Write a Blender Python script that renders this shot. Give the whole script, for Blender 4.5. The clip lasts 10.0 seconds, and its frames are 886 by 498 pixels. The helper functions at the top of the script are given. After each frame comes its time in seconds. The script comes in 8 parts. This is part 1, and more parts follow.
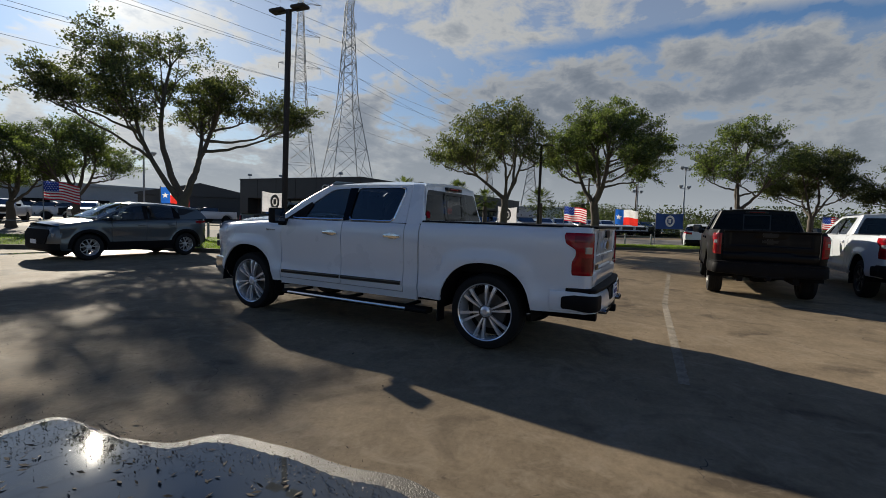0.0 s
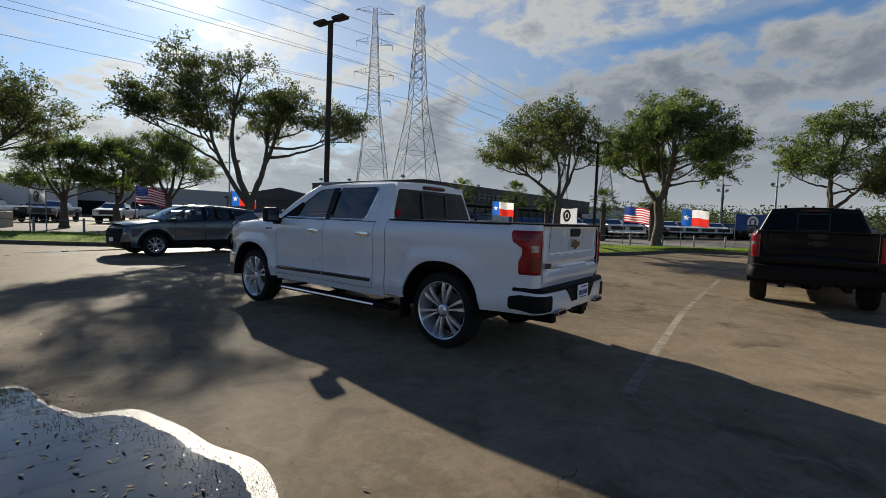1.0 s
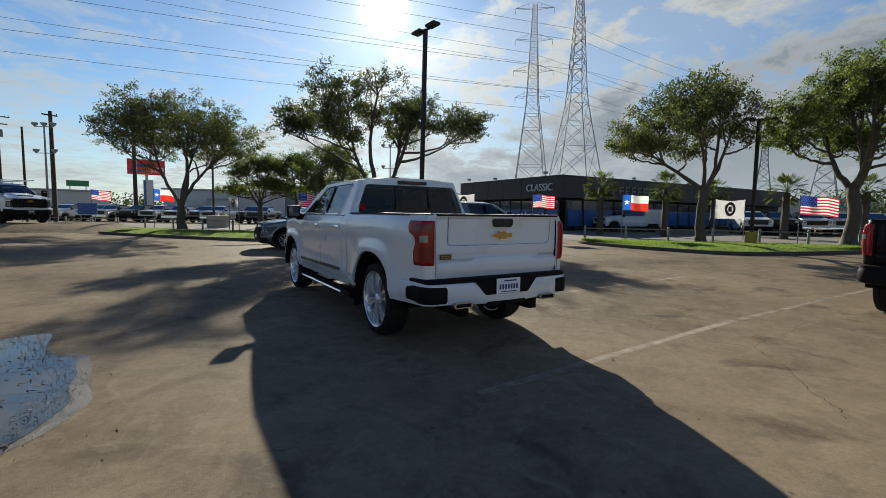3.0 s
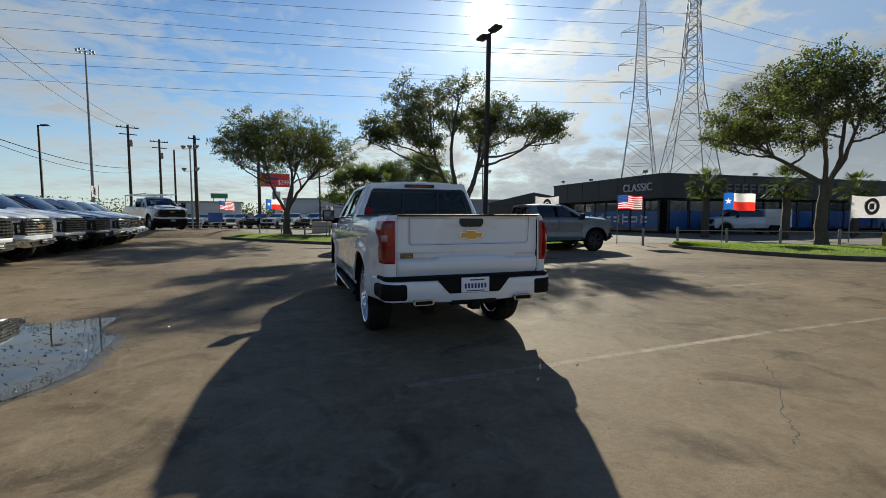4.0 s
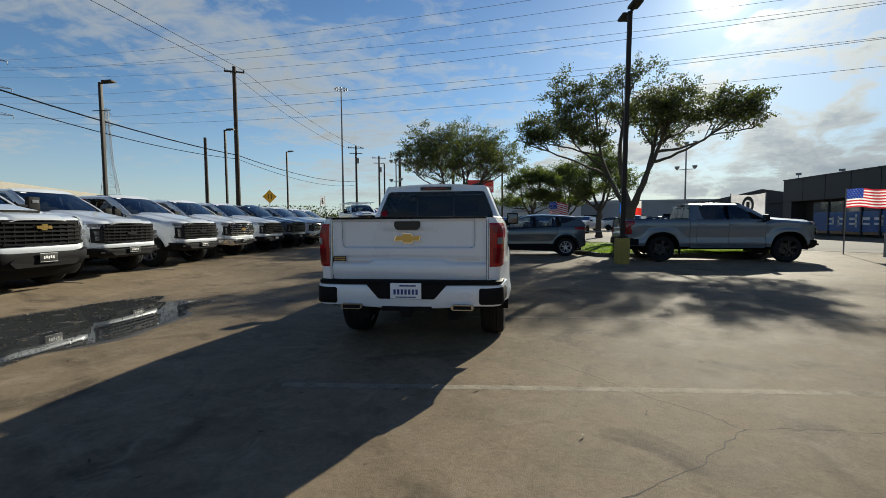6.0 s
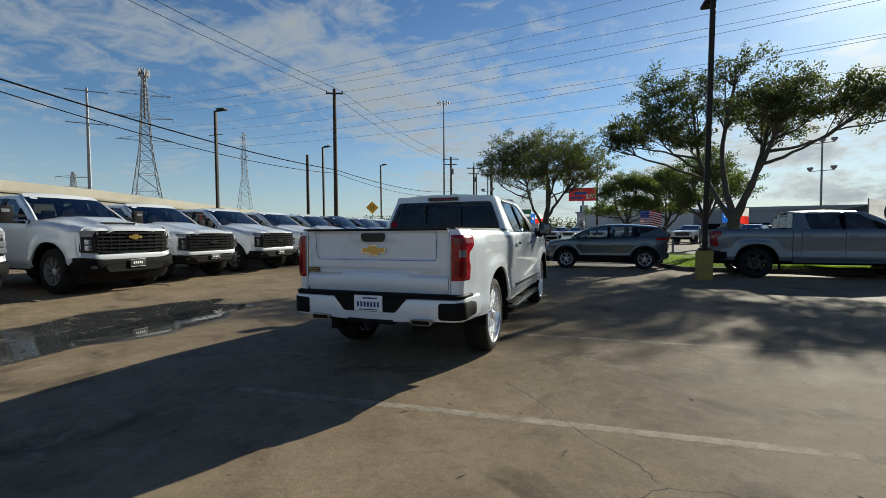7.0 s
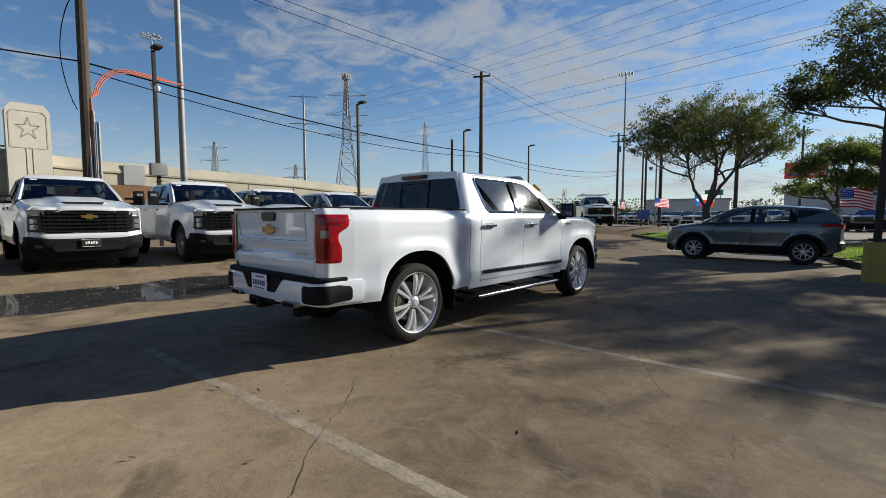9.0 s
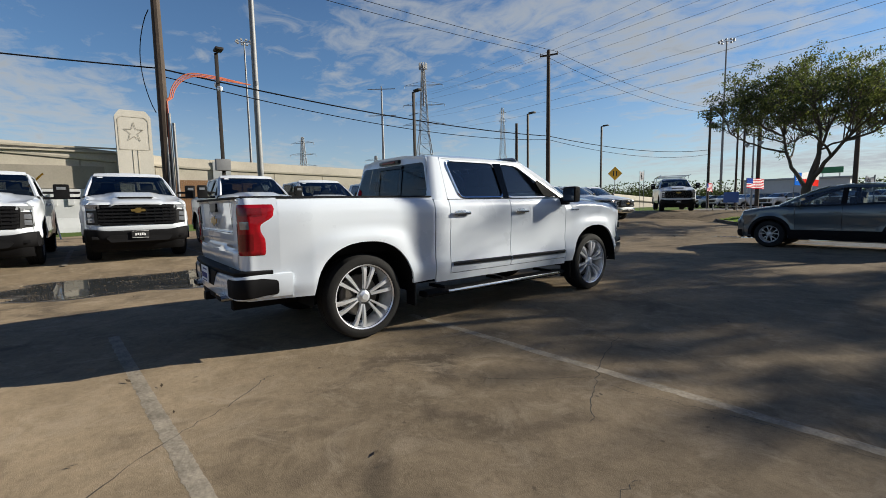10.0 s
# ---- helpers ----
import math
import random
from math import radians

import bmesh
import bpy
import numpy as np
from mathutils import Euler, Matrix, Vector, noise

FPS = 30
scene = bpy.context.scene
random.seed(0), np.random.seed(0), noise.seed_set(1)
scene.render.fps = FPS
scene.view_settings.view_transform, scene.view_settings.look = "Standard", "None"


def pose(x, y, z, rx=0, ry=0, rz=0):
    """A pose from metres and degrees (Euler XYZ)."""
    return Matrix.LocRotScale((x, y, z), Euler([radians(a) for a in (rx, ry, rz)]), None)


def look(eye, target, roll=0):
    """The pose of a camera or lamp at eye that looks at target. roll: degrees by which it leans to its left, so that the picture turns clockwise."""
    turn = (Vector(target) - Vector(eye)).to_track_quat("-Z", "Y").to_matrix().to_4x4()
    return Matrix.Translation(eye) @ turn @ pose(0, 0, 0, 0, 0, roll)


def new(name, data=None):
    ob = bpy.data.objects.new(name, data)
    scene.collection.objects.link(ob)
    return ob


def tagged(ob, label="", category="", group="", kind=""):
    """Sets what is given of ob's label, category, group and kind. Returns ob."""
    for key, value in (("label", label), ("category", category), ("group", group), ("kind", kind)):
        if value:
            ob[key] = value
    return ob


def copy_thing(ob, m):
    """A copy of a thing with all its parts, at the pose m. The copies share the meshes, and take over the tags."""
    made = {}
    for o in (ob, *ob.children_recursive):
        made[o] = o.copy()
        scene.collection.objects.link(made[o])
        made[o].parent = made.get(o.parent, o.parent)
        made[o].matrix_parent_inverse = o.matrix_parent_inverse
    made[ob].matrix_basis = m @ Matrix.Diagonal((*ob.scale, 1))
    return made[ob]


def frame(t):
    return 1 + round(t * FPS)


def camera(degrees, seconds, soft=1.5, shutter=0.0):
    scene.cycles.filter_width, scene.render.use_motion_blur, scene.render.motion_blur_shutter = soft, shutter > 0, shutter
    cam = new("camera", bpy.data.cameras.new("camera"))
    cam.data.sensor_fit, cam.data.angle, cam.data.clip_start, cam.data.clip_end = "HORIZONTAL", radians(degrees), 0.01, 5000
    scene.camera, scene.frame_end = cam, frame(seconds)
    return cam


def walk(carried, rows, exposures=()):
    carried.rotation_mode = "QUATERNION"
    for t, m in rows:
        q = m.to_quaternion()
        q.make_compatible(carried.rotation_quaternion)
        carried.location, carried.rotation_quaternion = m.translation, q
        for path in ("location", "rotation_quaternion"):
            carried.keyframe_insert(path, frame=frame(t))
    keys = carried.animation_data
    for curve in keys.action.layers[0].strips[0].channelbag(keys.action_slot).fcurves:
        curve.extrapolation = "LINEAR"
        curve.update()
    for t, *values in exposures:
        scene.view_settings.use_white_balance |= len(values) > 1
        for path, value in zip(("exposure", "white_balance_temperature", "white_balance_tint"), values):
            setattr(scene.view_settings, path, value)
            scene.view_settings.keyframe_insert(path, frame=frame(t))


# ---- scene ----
cam = camera(89.2, 10.0, soft=0.7)
PATH = [
    (0, (-5.467, -1.847, 1.425), (-3.701, -0.918, 1.291), 1.9),
    (0.5, (-5.2, -2.382, 1.411), (-3.516, -1.312, 1.273), 1.7),
    (1, (-4.81, -2.927, 1.422), (-3.218, -1.724, 1.286), 1.8),
    (1.5, (-4.438, -3.396, 1.422), (-2.939, -2.079, 1.291), 1.7),
    (2, (-3.984, -3.906, 1.431), (-2.618, -2.451, 1.292), 1.7),
    (2.5, (-3.524, -4.305, 1.402), (-2.306, -2.727, 1.251), 1.5),
    (2.7, (-3.299, -4.461, 1.404), (-2.145, -2.836, 1.247), 1.3),
    (3.8, (-1.985, -5.335, 1.37), (-1.27, -3.472, 1.231), -0.3),
    (4, (-1.752, -5.425, 1.364), (-1.12, -3.533, 1.224), -0.1),
    (4.5, (-1.12, -5.509, 1.36), (-0.673, -3.564, 1.219), 0.0),
    (5, (-0.406, -5.55, 1.327), (-0.208, -3.564, 1.191), 0.1),
    (5.5, (0.24, -5.561, 1.351), (0.218, -3.566, 1.218), -0.2),
    (5.7, (0.506, -5.531, 1.342), (0.392, -3.539, 1.213), -0.3),
    (6.8, (1.922, -5.097, 1.343), (1.315, -3.194, 1.261), -0.5),
    (7, (2.155, -5.002, 1.358), (1.467, -3.125, 1.283), -0.4),
    (7.5, (2.702, -4.694, 1.354), (1.838, -2.891, 1.288), -0.2),
    (8, (3.287, -4.253, 1.36), (2.245, -2.548, 1.281), 0.1),
    (8.5, (3.766, -3.822, 1.329), (2.575, -2.218, 1.231), 0.2),
    (9, (4.234, -3.246, 1.317), (2.898, -1.764, 1.17), 0.0),
    (9.5, (4.519, -2.671, 1.296), (3.073, -1.301, 1.11), -0.4),
    (10, (4.811, -2.042, 1.302), (3.239, -0.821, 1.104), -1.1),
]
walk(cam, [(t, look(eye, target, roll)) for t, eye, target, roll in PATH], exposures=[(0.0, 0.72, 6650, 7), (1.5, 0.90, 6650, 5), (2.5, 0.92, 6650, 3), (5.5, 0.85, 6600, 2), (7.0, 0.77, 6450, 1), (7.6, 0.75, 6400, 1), (8.5, 0.84, 6450, 5), (10.0, 0.86, 6450, 6)])

# ---- light ----
SUN = Vector((0.375, 0.84, 0.395)).normalized()
sun_data = bpy.data.lights.new("sun", "SUN")
sun_data.energy, sun_data.angle, sun_data.color = 5.0, radians(0.6), (1.0, 0.91, 0.79)
sun = new("sun", sun_data)
sun.matrix_world = look((0, 0, 60), Vector((0, 0, 60)) - SUN)

world = bpy.data.worlds.new("sky")
scene.world = world
world.use_nodes = True


def node(tree, kind, **values):
    n = tree.nodes.new(kind)
    for key, value in values.items():
        if key == "inputs":
            for slot, v in value.items():
                n.inputs[slot].default_value = v
        else:
            setattr(n, key, value)
    return n


def math_node(tree, op, a, b=None, clamp=False):
    n = node(tree, "ShaderNodeMath", operation=op, use_clamp=clamp)
    for slot, v in ((0, a), (1, b)):
        if v is None:
            continue
        if isinstance(v, (int, float)):
            n.inputs[slot].default_value = v
        else:
            tree.links.new(v, n.inputs[slot])
    return n.outputs[0]


def ramp_node(tree, fac, stops):
    n = node(tree, "ShaderNodeValToRGB")
    while len(n.color_ramp.elements) < len(stops):
        n.color_ramp.elements.new(0.5)
    for e, (p, c) in zip(n.color_ramp.elements, stops):
        e.position = p
        e.color = (c, c, c, 1) if isinstance(c, (int, float)) else (*c, 1)
    tree.links.new(fac, n.inputs[0])
    return n.outputs[0]


def mix_node(tree, fac, a, b, blend="MIX"):
    n = node(tree, "ShaderNodeMix", data_type="RGBA", blend_type=blend)
    for slot, v in ((0, fac), (6, a), (7, b)):
        if isinstance(v, (int, float)):
            n.inputs[slot].default_value = v
        elif isinstance(v, tuple):
            n.inputs[slot].default_value = (*v, 1)
        else:
            tree.links.new(v, n.inputs[slot])
    return n.outputs[2]


def build_sky():
    """Nishita sky with a sheet of ripple cloud on the sun's right and thin streaks elsewhere."""
    t = world.node_tree
    t.nodes.clear()
    out = node(t, "ShaderNodeOutputWorld")
    bg = node(t, "ShaderNodeBackground")
    t.links.new(bg.outputs[0], out.inputs[0])
    sky = node(t, "ShaderNodeTexSky", sky_type="NISHITA", sun_disc=False, sun_elevation=math.asin(SUN.z),
               sun_rotation=math.atan2(SUN.x, SUN.y), air_density=1.0, dust_density=0.25, ozone_density=3.5)
    co = node(t, "ShaderNodeTexCoord").outputs["Generated"]
    sep = node(t, "ShaderNodeSeparateXYZ")
    t.links.new(co, sep.inputs[0])
    x, y, z = sep.outputs
    lift = math_node(t, "ADD", math_node(t, "MAXIMUM", z, 0.0), 0.11)
    px, py = math_node(t, "DIVIDE", x, lift), math_node(t, "DIVIDE", y, lift)
    comb = node(t, "ShaderNodeCombineXYZ")
    t.links.new(px, comb.inputs[0])
    t.links.new(py, comb.inputs[1])
    flat = comb.outputs[0]
    # streaks run along the diagonal
    turn = node(t, "ShaderNodeMapping", inputs={"Rotation": (0, 0, radians(38)), "Scale": (0.42, 1.0, 1.0), "Location": (1.7, 0.4, 0)})
    t.links.new(flat, turn.inputs[0])
    big = node(t, "ShaderNodeTexNoise", inputs={"Scale": 0.75, "Detail": 9.0, "Roughness": 0.62, "Distortion": 0.5})
    t.links.new(turn.outputs[0], big.inputs["Vector"])
    ripple = node(t, "ShaderNodeTexNoise", inputs={"Scale": 5.6, "Detail": 6.0, "Roughness": 0.6, "Distortion": 0.7})
    t.links.new(flat, ripple.inputs["Vector"])
    round_at = node(t, "ShaderNodeMapping", inputs={"Scale": (1.0, 1.0, 1.9)})
    t.links.new(co, round_at.inputs[0])
    puff = node(t, "ShaderNodeTexNoise", inputs={"Scale": 9.0, "Detail": 8.0, "Roughness": 0.6, "Distortion": 0.25})
    t.links.new(round_at.outputs[0], puff.inputs["Vector"])
    low = ramp_node(t, z, [(0.30, 1.0), (0.52, 0.15)])
    low = math_node(t, "MULTIPLY", low, ramp_node(t, px, [(0.8, 0.0), (1.5, 1.0)]))
    fine = math_node(t, "SUBTRACT", math_node(t, "ADD", math_node(t, "MULTIPLY", ripple.outputs[0], math_node(t, "SUBTRACT", 1.0, math_node(t, "MULTIPLY", low, 0.8))), math_node(t, "MULTIPLY", math_node(t, "MULTIPLY", puff.outputs[0], low), 0.8)), 0.5)
    fine = math_node(t, "ADD", fine, math_node(t, "MULTIPLY", math_node(t, "MULTIPLY", math_node(t, "SUBTRACT", puff.outputs[0], 0.5), low), 0.55))
    wide = math_node(t, "SUBTRACT", big.outputs[0], 0.5)
    # a sheet of ripple cloud begins on a slanting edge beside the sun, split further round by a clear lane
    edge = math_node(t, "ADD", math_node(t, "ADD", px, math_node(t, "MULTIPLY", py, 0.25)), -1.36)
    edge = math_node(t, "ADD", edge, math_node(t, "ADD", math_node(t, "MULTIPLY", fine, 0.42), math_node(t, "MULTIPLY", wide, 0.25)))
    sheet_in = ramp_node(t, edge, [(0.0, 0.0), (0.07, 1.0)])
    lane = math_node(t, "ABSOLUTE", math_node(t, "ADD", math_node(t, "ADD", px, -2.0), math_node(t, "ADD", math_node(t, "MULTIPLY", wide, 0.5), math_node(t, "MULTIPLY", fine, 0.25))))
    lane = math_node(t, "MAXIMUM", ramp_node(t, lane, [(0.02, 0.0), (0.11, 1.0)]), ramp_node(t, py, [(0.55, 0.0), (1.0, 1.0)]))
    dens_r = math_node(t, "ADD", math_node(t, "ADD", math_node(t, "MULTIPLY", fine, 1.5), math_node(t, "MULTIPLY", wide, 0.9)), math_node(t, "ADD", 0.53, math_node(t, "MULTIPLY", math_node(t, "MAXIMUM", math_node(t, "ADD", px, -1.9), 0.0), 0.18)))
    cover_r = math_node(t, "MULTIPLY", math_node(t, "MULTIPLY", ramp_node(t, dens_r, [(0.38, 0.30), (0.50, 0.66), (0.60, 0.98)]), sheet_in), lane)
    # thin streaks in a curved band on the other side
    bend = math_node(t, "MULTIPLY", math_node(t, "MAXIMUM", math_node(t, "SUBTRACT", 1.7, py), 0.0), 1.1)
    band_at = math_node(t, "ABSOLUTE", math_node(t, "ADD", math_node(t, "ADD", px, 1.08), bend))
    dens_l = math_node(t, "ADD", math_node(t, "ADD", big.outputs[0], math_node(t, "MULTIPLY", fine, 0.50)), ramp_node(t, band_at, [(0.05, 0.10), (0.75, 0.0)]))
    cover_l = math_node(t, "MULTIPLY", ramp_node(t, dens_l, [(0.50, 0.0), (0.60, 0.45), (0.72, 0.90)]), math_node(t, "SUBTRACT", 1.0, sheet_in))
    dens = math_node(t, "ADD", math_node(t, "MULTIPLY", math_node(t, "MULTIPLY", dens_r, sheet_in), 1.0), math_node(t, "MULTIPLY", dens_l, math_node(t, "SUBTRACT", 1.0, sheet_in)))
    cover = math_node(t, "MAXIMUM", cover_r, cover_l)
    # the cloud thins out overhead
    cover = math_node(t, "MULTIPLY", cover, ramp_node(t, z, [(0.46, 1.0), (0.72, 0.05)]))
    # thick parts are greyer underneath
    shade = ramp_node(t, dens, [(0.5, (1.02, 1.02, 1.02)), (0.64, (0.94, 0.96, 1.0)), (0.78, (0.70, 0.75, 0.84)), (0.95, (0.55, 0.61, 0.71))])
    shade = mix_node(t, 1.0, shade, ramp_node(t, math_node(t, "MULTIPLY", px, 0.25), [(0.47, (1.0, 1.0, 1.0)), (0.58, (0.70, 0.73, 0.78))]), "MULTIPLY")
    dot = node(t, "ShaderNodeVectorMath", operation="DOT_PRODUCT")
    t.links.new(co, dot.inputs[0])
    dot.inputs[1].default_value = SUN
    near = math_node(t, "MAXIMUM", dot.outputs["Value"], 0.0)
    glow = math_node(t, "ADD", math_node(t, "MULTIPLY", math_node(t, "POWER", near, 60.0), 0.65), math_node(t, "MULTIPLY", math_node(t, "POWER", near, 6.0), 0.30))
    lit = math_node(t, "ADD", glow, 0.72)
    vm = node(t, "ShaderNodeVectorMath", operation="SCALE")
    t.links.new(shade, vm.inputs[0])
    t.links.new(lit, vm.inputs["Scale"])
    clear = node(t, "ShaderNodeVectorMath", operation="SCALE", inputs={"Scale": 0.125})
    t.links.new(sky.outputs[0], clear.inputs[0])
    # deeper blue towards the zenith
    depth = ramp_node(t, z, [(0.36, (1.02, 1.14, 1.28)), (0.74, (0.44, 0.66, 1.02))])
    blue = mix_node(t, 1.0, clear.outputs[0], depth, "MULTIPLY")
    mixed = mix_node(t, cover, blue, vm.outputs[0])
    haze = ramp_node(t, z, [(0.0, 0.62), (0.09, 0.30), (0.24, 0.0)])
    mixed = mix_node(t, haze, mixed, (0.84, 0.90, 0.97))
    # the sun seen through thin cloud
    core = math_node(t, "ADD", math_node(t, "MULTIPLY", math_node(t, "POWER", near, 3200.0), 12.0), math_node(t, "MULTIPLY", math_node(t, "POWER", near, 260.0), 0.45))
    warm = node(t, "ShaderNodeVectorMath", operation="SCALE")
    warm.inputs[0].default_value = (1.0, 0.95, 0.84)
    t.links.new(core, warm.inputs["Scale"])
    total = mix_node(t, 1.0, mixed, warm.outputs[0], "ADD")
    t.links.new(total, bg.inputs[0])
    bg.inputs[1].default_value = 0.375


build_sky()

# ---- materials ----
def surface(name, col, rough=0.5, metal=0.0, var=0.12, scale=3.0, fine=40.0, bump=0.0, coat=0.0, rvar=0.08, spec=0.5, tint=None, spread=0.0):
    """A painted, mineral or metal surface: two scales of variation in colour, gloss and relief."""
    m = bpy.data.materials.new(name)
    m.use_nodes = True
    t = m.node_tree
    b = t.nodes["Principled BSDF"]
    co = node(t, "ShaderNodeTexCoord").outputs["Object"]
    n1 = node(t, "ShaderNodeTexNoise", inputs={"Scale": scale, "Detail": 5.0, "Roughness": 0.6})
    n2 = node(t, "ShaderNodeTexNoise", inputs={"Scale": fine, "Detail": 3.0, "Roughness": 0.6})
    t.links.new(co, n1.inputs["Vector"])
    t.links.new(co, n2.inputs["Vector"])
    f = math_node(t, "ADD", math_node(t, "MULTIPLY", n1.outputs[0], 0.65), math_node(t, "MULTIPLY", n2.outputs[0], 0.35))
    if spread:
        info = node(t, "ShaderNodeObjectInfo")
        f = math_node(t, "ADD", f, math_node(t, "MULTIPLY", math_node(t, "SUBTRACT", info.outputs["Random"], 0.5), spread))
    dark = tuple(max(0.0, c * (1 - var)) for c in col)
    light = tuple(min(1.0, c * (1 + var)) for c in (tint or col))
    c = ramp_node(t, f, [(0.3, dark), (0.7, light)])
    t.links.new(c, b.inputs["Base Color"])
    r = math_node(t, "ADD", math_node(t, "MULTIPLY", math_node(t, "SUBTRACT", n1.outputs[0], 0.5), rvar * 2), rough, clamp=True)
    t.links.new(r, b.inputs["Roughness"])
    b.inputs["Metallic"].default_value = metal
    b.inputs["Specular IOR Level"].default_value = spec
    b.inputs["Coat Weight"].default_value = coat
    b.inputs["Coat Roughness"].default_value = 0.03
    if bump:
        h = node(t, "ShaderNodeBump", inputs={"Strength": bump, "Distance": 0.02})
        t.links.new(f, h.inputs["Height"])
        t.links.new(h.outputs[0], b.inputs["Normal"])
    return m


def glazing(name, col, rough=0.02, ior=1.75):
    """Tinted vehicle glass: part mirror by Fresnel, part see-through."""
    m = bpy.data.materials.new(name)
    m.use_nodes = True
    t = m.node_tree
    t.nodes.clear()
    out = node(t, "ShaderNodeOutputMaterial")
    gloss = node(t, "ShaderNodeBsdfGlossy", inputs={"Color": (0.9, 0.95, 1, 1), "Roughness": rough})
    clear = node(t, "ShaderNodeBsdfTransparent", inputs={"Color": (*col, 1)})
    fres = node(t, "ShaderNodeFresnel", inputs={"IOR": ior})
    mix = node(t, "ShaderNodeMixShader")
    t.links.new(fres.outputs[0], mix.inputs[0])
    t.links.new(clear.outputs[0], mix.inputs[1])
    t.links.new(gloss.outputs[0], mix.inputs[2])
    t.links.new(mix.outputs[0], out.inputs[0])
    return m


def leafage(name, col, col2):
    m = bpy.data.materials.new(name)
    m.use_nodes = True
    t = m.node_tree
    t.nodes.clear()
    out = node(t, "ShaderNodeOutputMaterial")
    geo = node(t, "ShaderNodeNewGeometry")
    c = ramp_node(t, geo.outputs["Random Per Island"], [(0.0, tuple(a * 0.6 for a in col)), (0.5, col), (1.0, col2)])
    d = node(t, "ShaderNodeBsdfDiffuse")
    tr = node(t, "ShaderNodeBsdfTranslucent")
    gl = node(t, "ShaderNodeBsdfGlossy", inputs={"Roughness": 0.45, "Color": (0.5, 0.5, 0.5, 1)})
    t.links.new(c, d.inputs[0])
    c2 = mix_node(t, 1.0, c, (1.7, 1.75, 0.85), "MULTIPLY")
    t.links.new(c2, tr.inputs[0])
    m1, m2 = node(t, "ShaderNodeMixShader", inputs={0: 0.50}), node(t, "ShaderNodeMixShader", inputs={0: 0.04})
    t.links.new(d.outputs[0], m1.inputs[1])
    t.links.new(tr.outputs[0], m1.inputs[2])
    t.links.new(m1.outputs[0], m2.inputs[1])
    t.links.new(gl.outputs[0], m2.inputs[2])
    t.links.new(m2.outputs[0], out.inputs[0])
    return m


def fabric(name, col):
    """Thin flag cloth that lets daylight through."""
    m = bpy.data.materials.new(name)
    m.use_nodes = True
    t = m.node_tree
    t.nodes.clear()
    out = node(t, "ShaderNodeOutputMaterial")
    co = node(t, "ShaderNodeTexCoord").outputs["Object"]
    n = node(t, "ShaderNodeTexNoise", inputs={"Scale": 7.0, "Detail": 5.0})
    t.links.new(co, n.inputs["Vector"])
    c = ramp_node(t, n.outputs[0], [(0.3, tuple(a * 0.82 for a in col)), (0.7, col)])
    d, tr = node(t, "ShaderNodeBsdfDiffuse"), node(t, "ShaderNodeBsdfTranslucent")
    t.links.new(c, d.inputs[0])
    t.links.new(c, tr.inputs[0])
    mix = node(t, "ShaderNodeMixShader", inputs={0: 0.5})
    t.links.new(d.outputs[0], mix.inputs[1])
    t.links.new(tr.outputs[0], mix.inputs[2])
    t.links.new(mix.outputs[0], out.inputs[0])
    return m


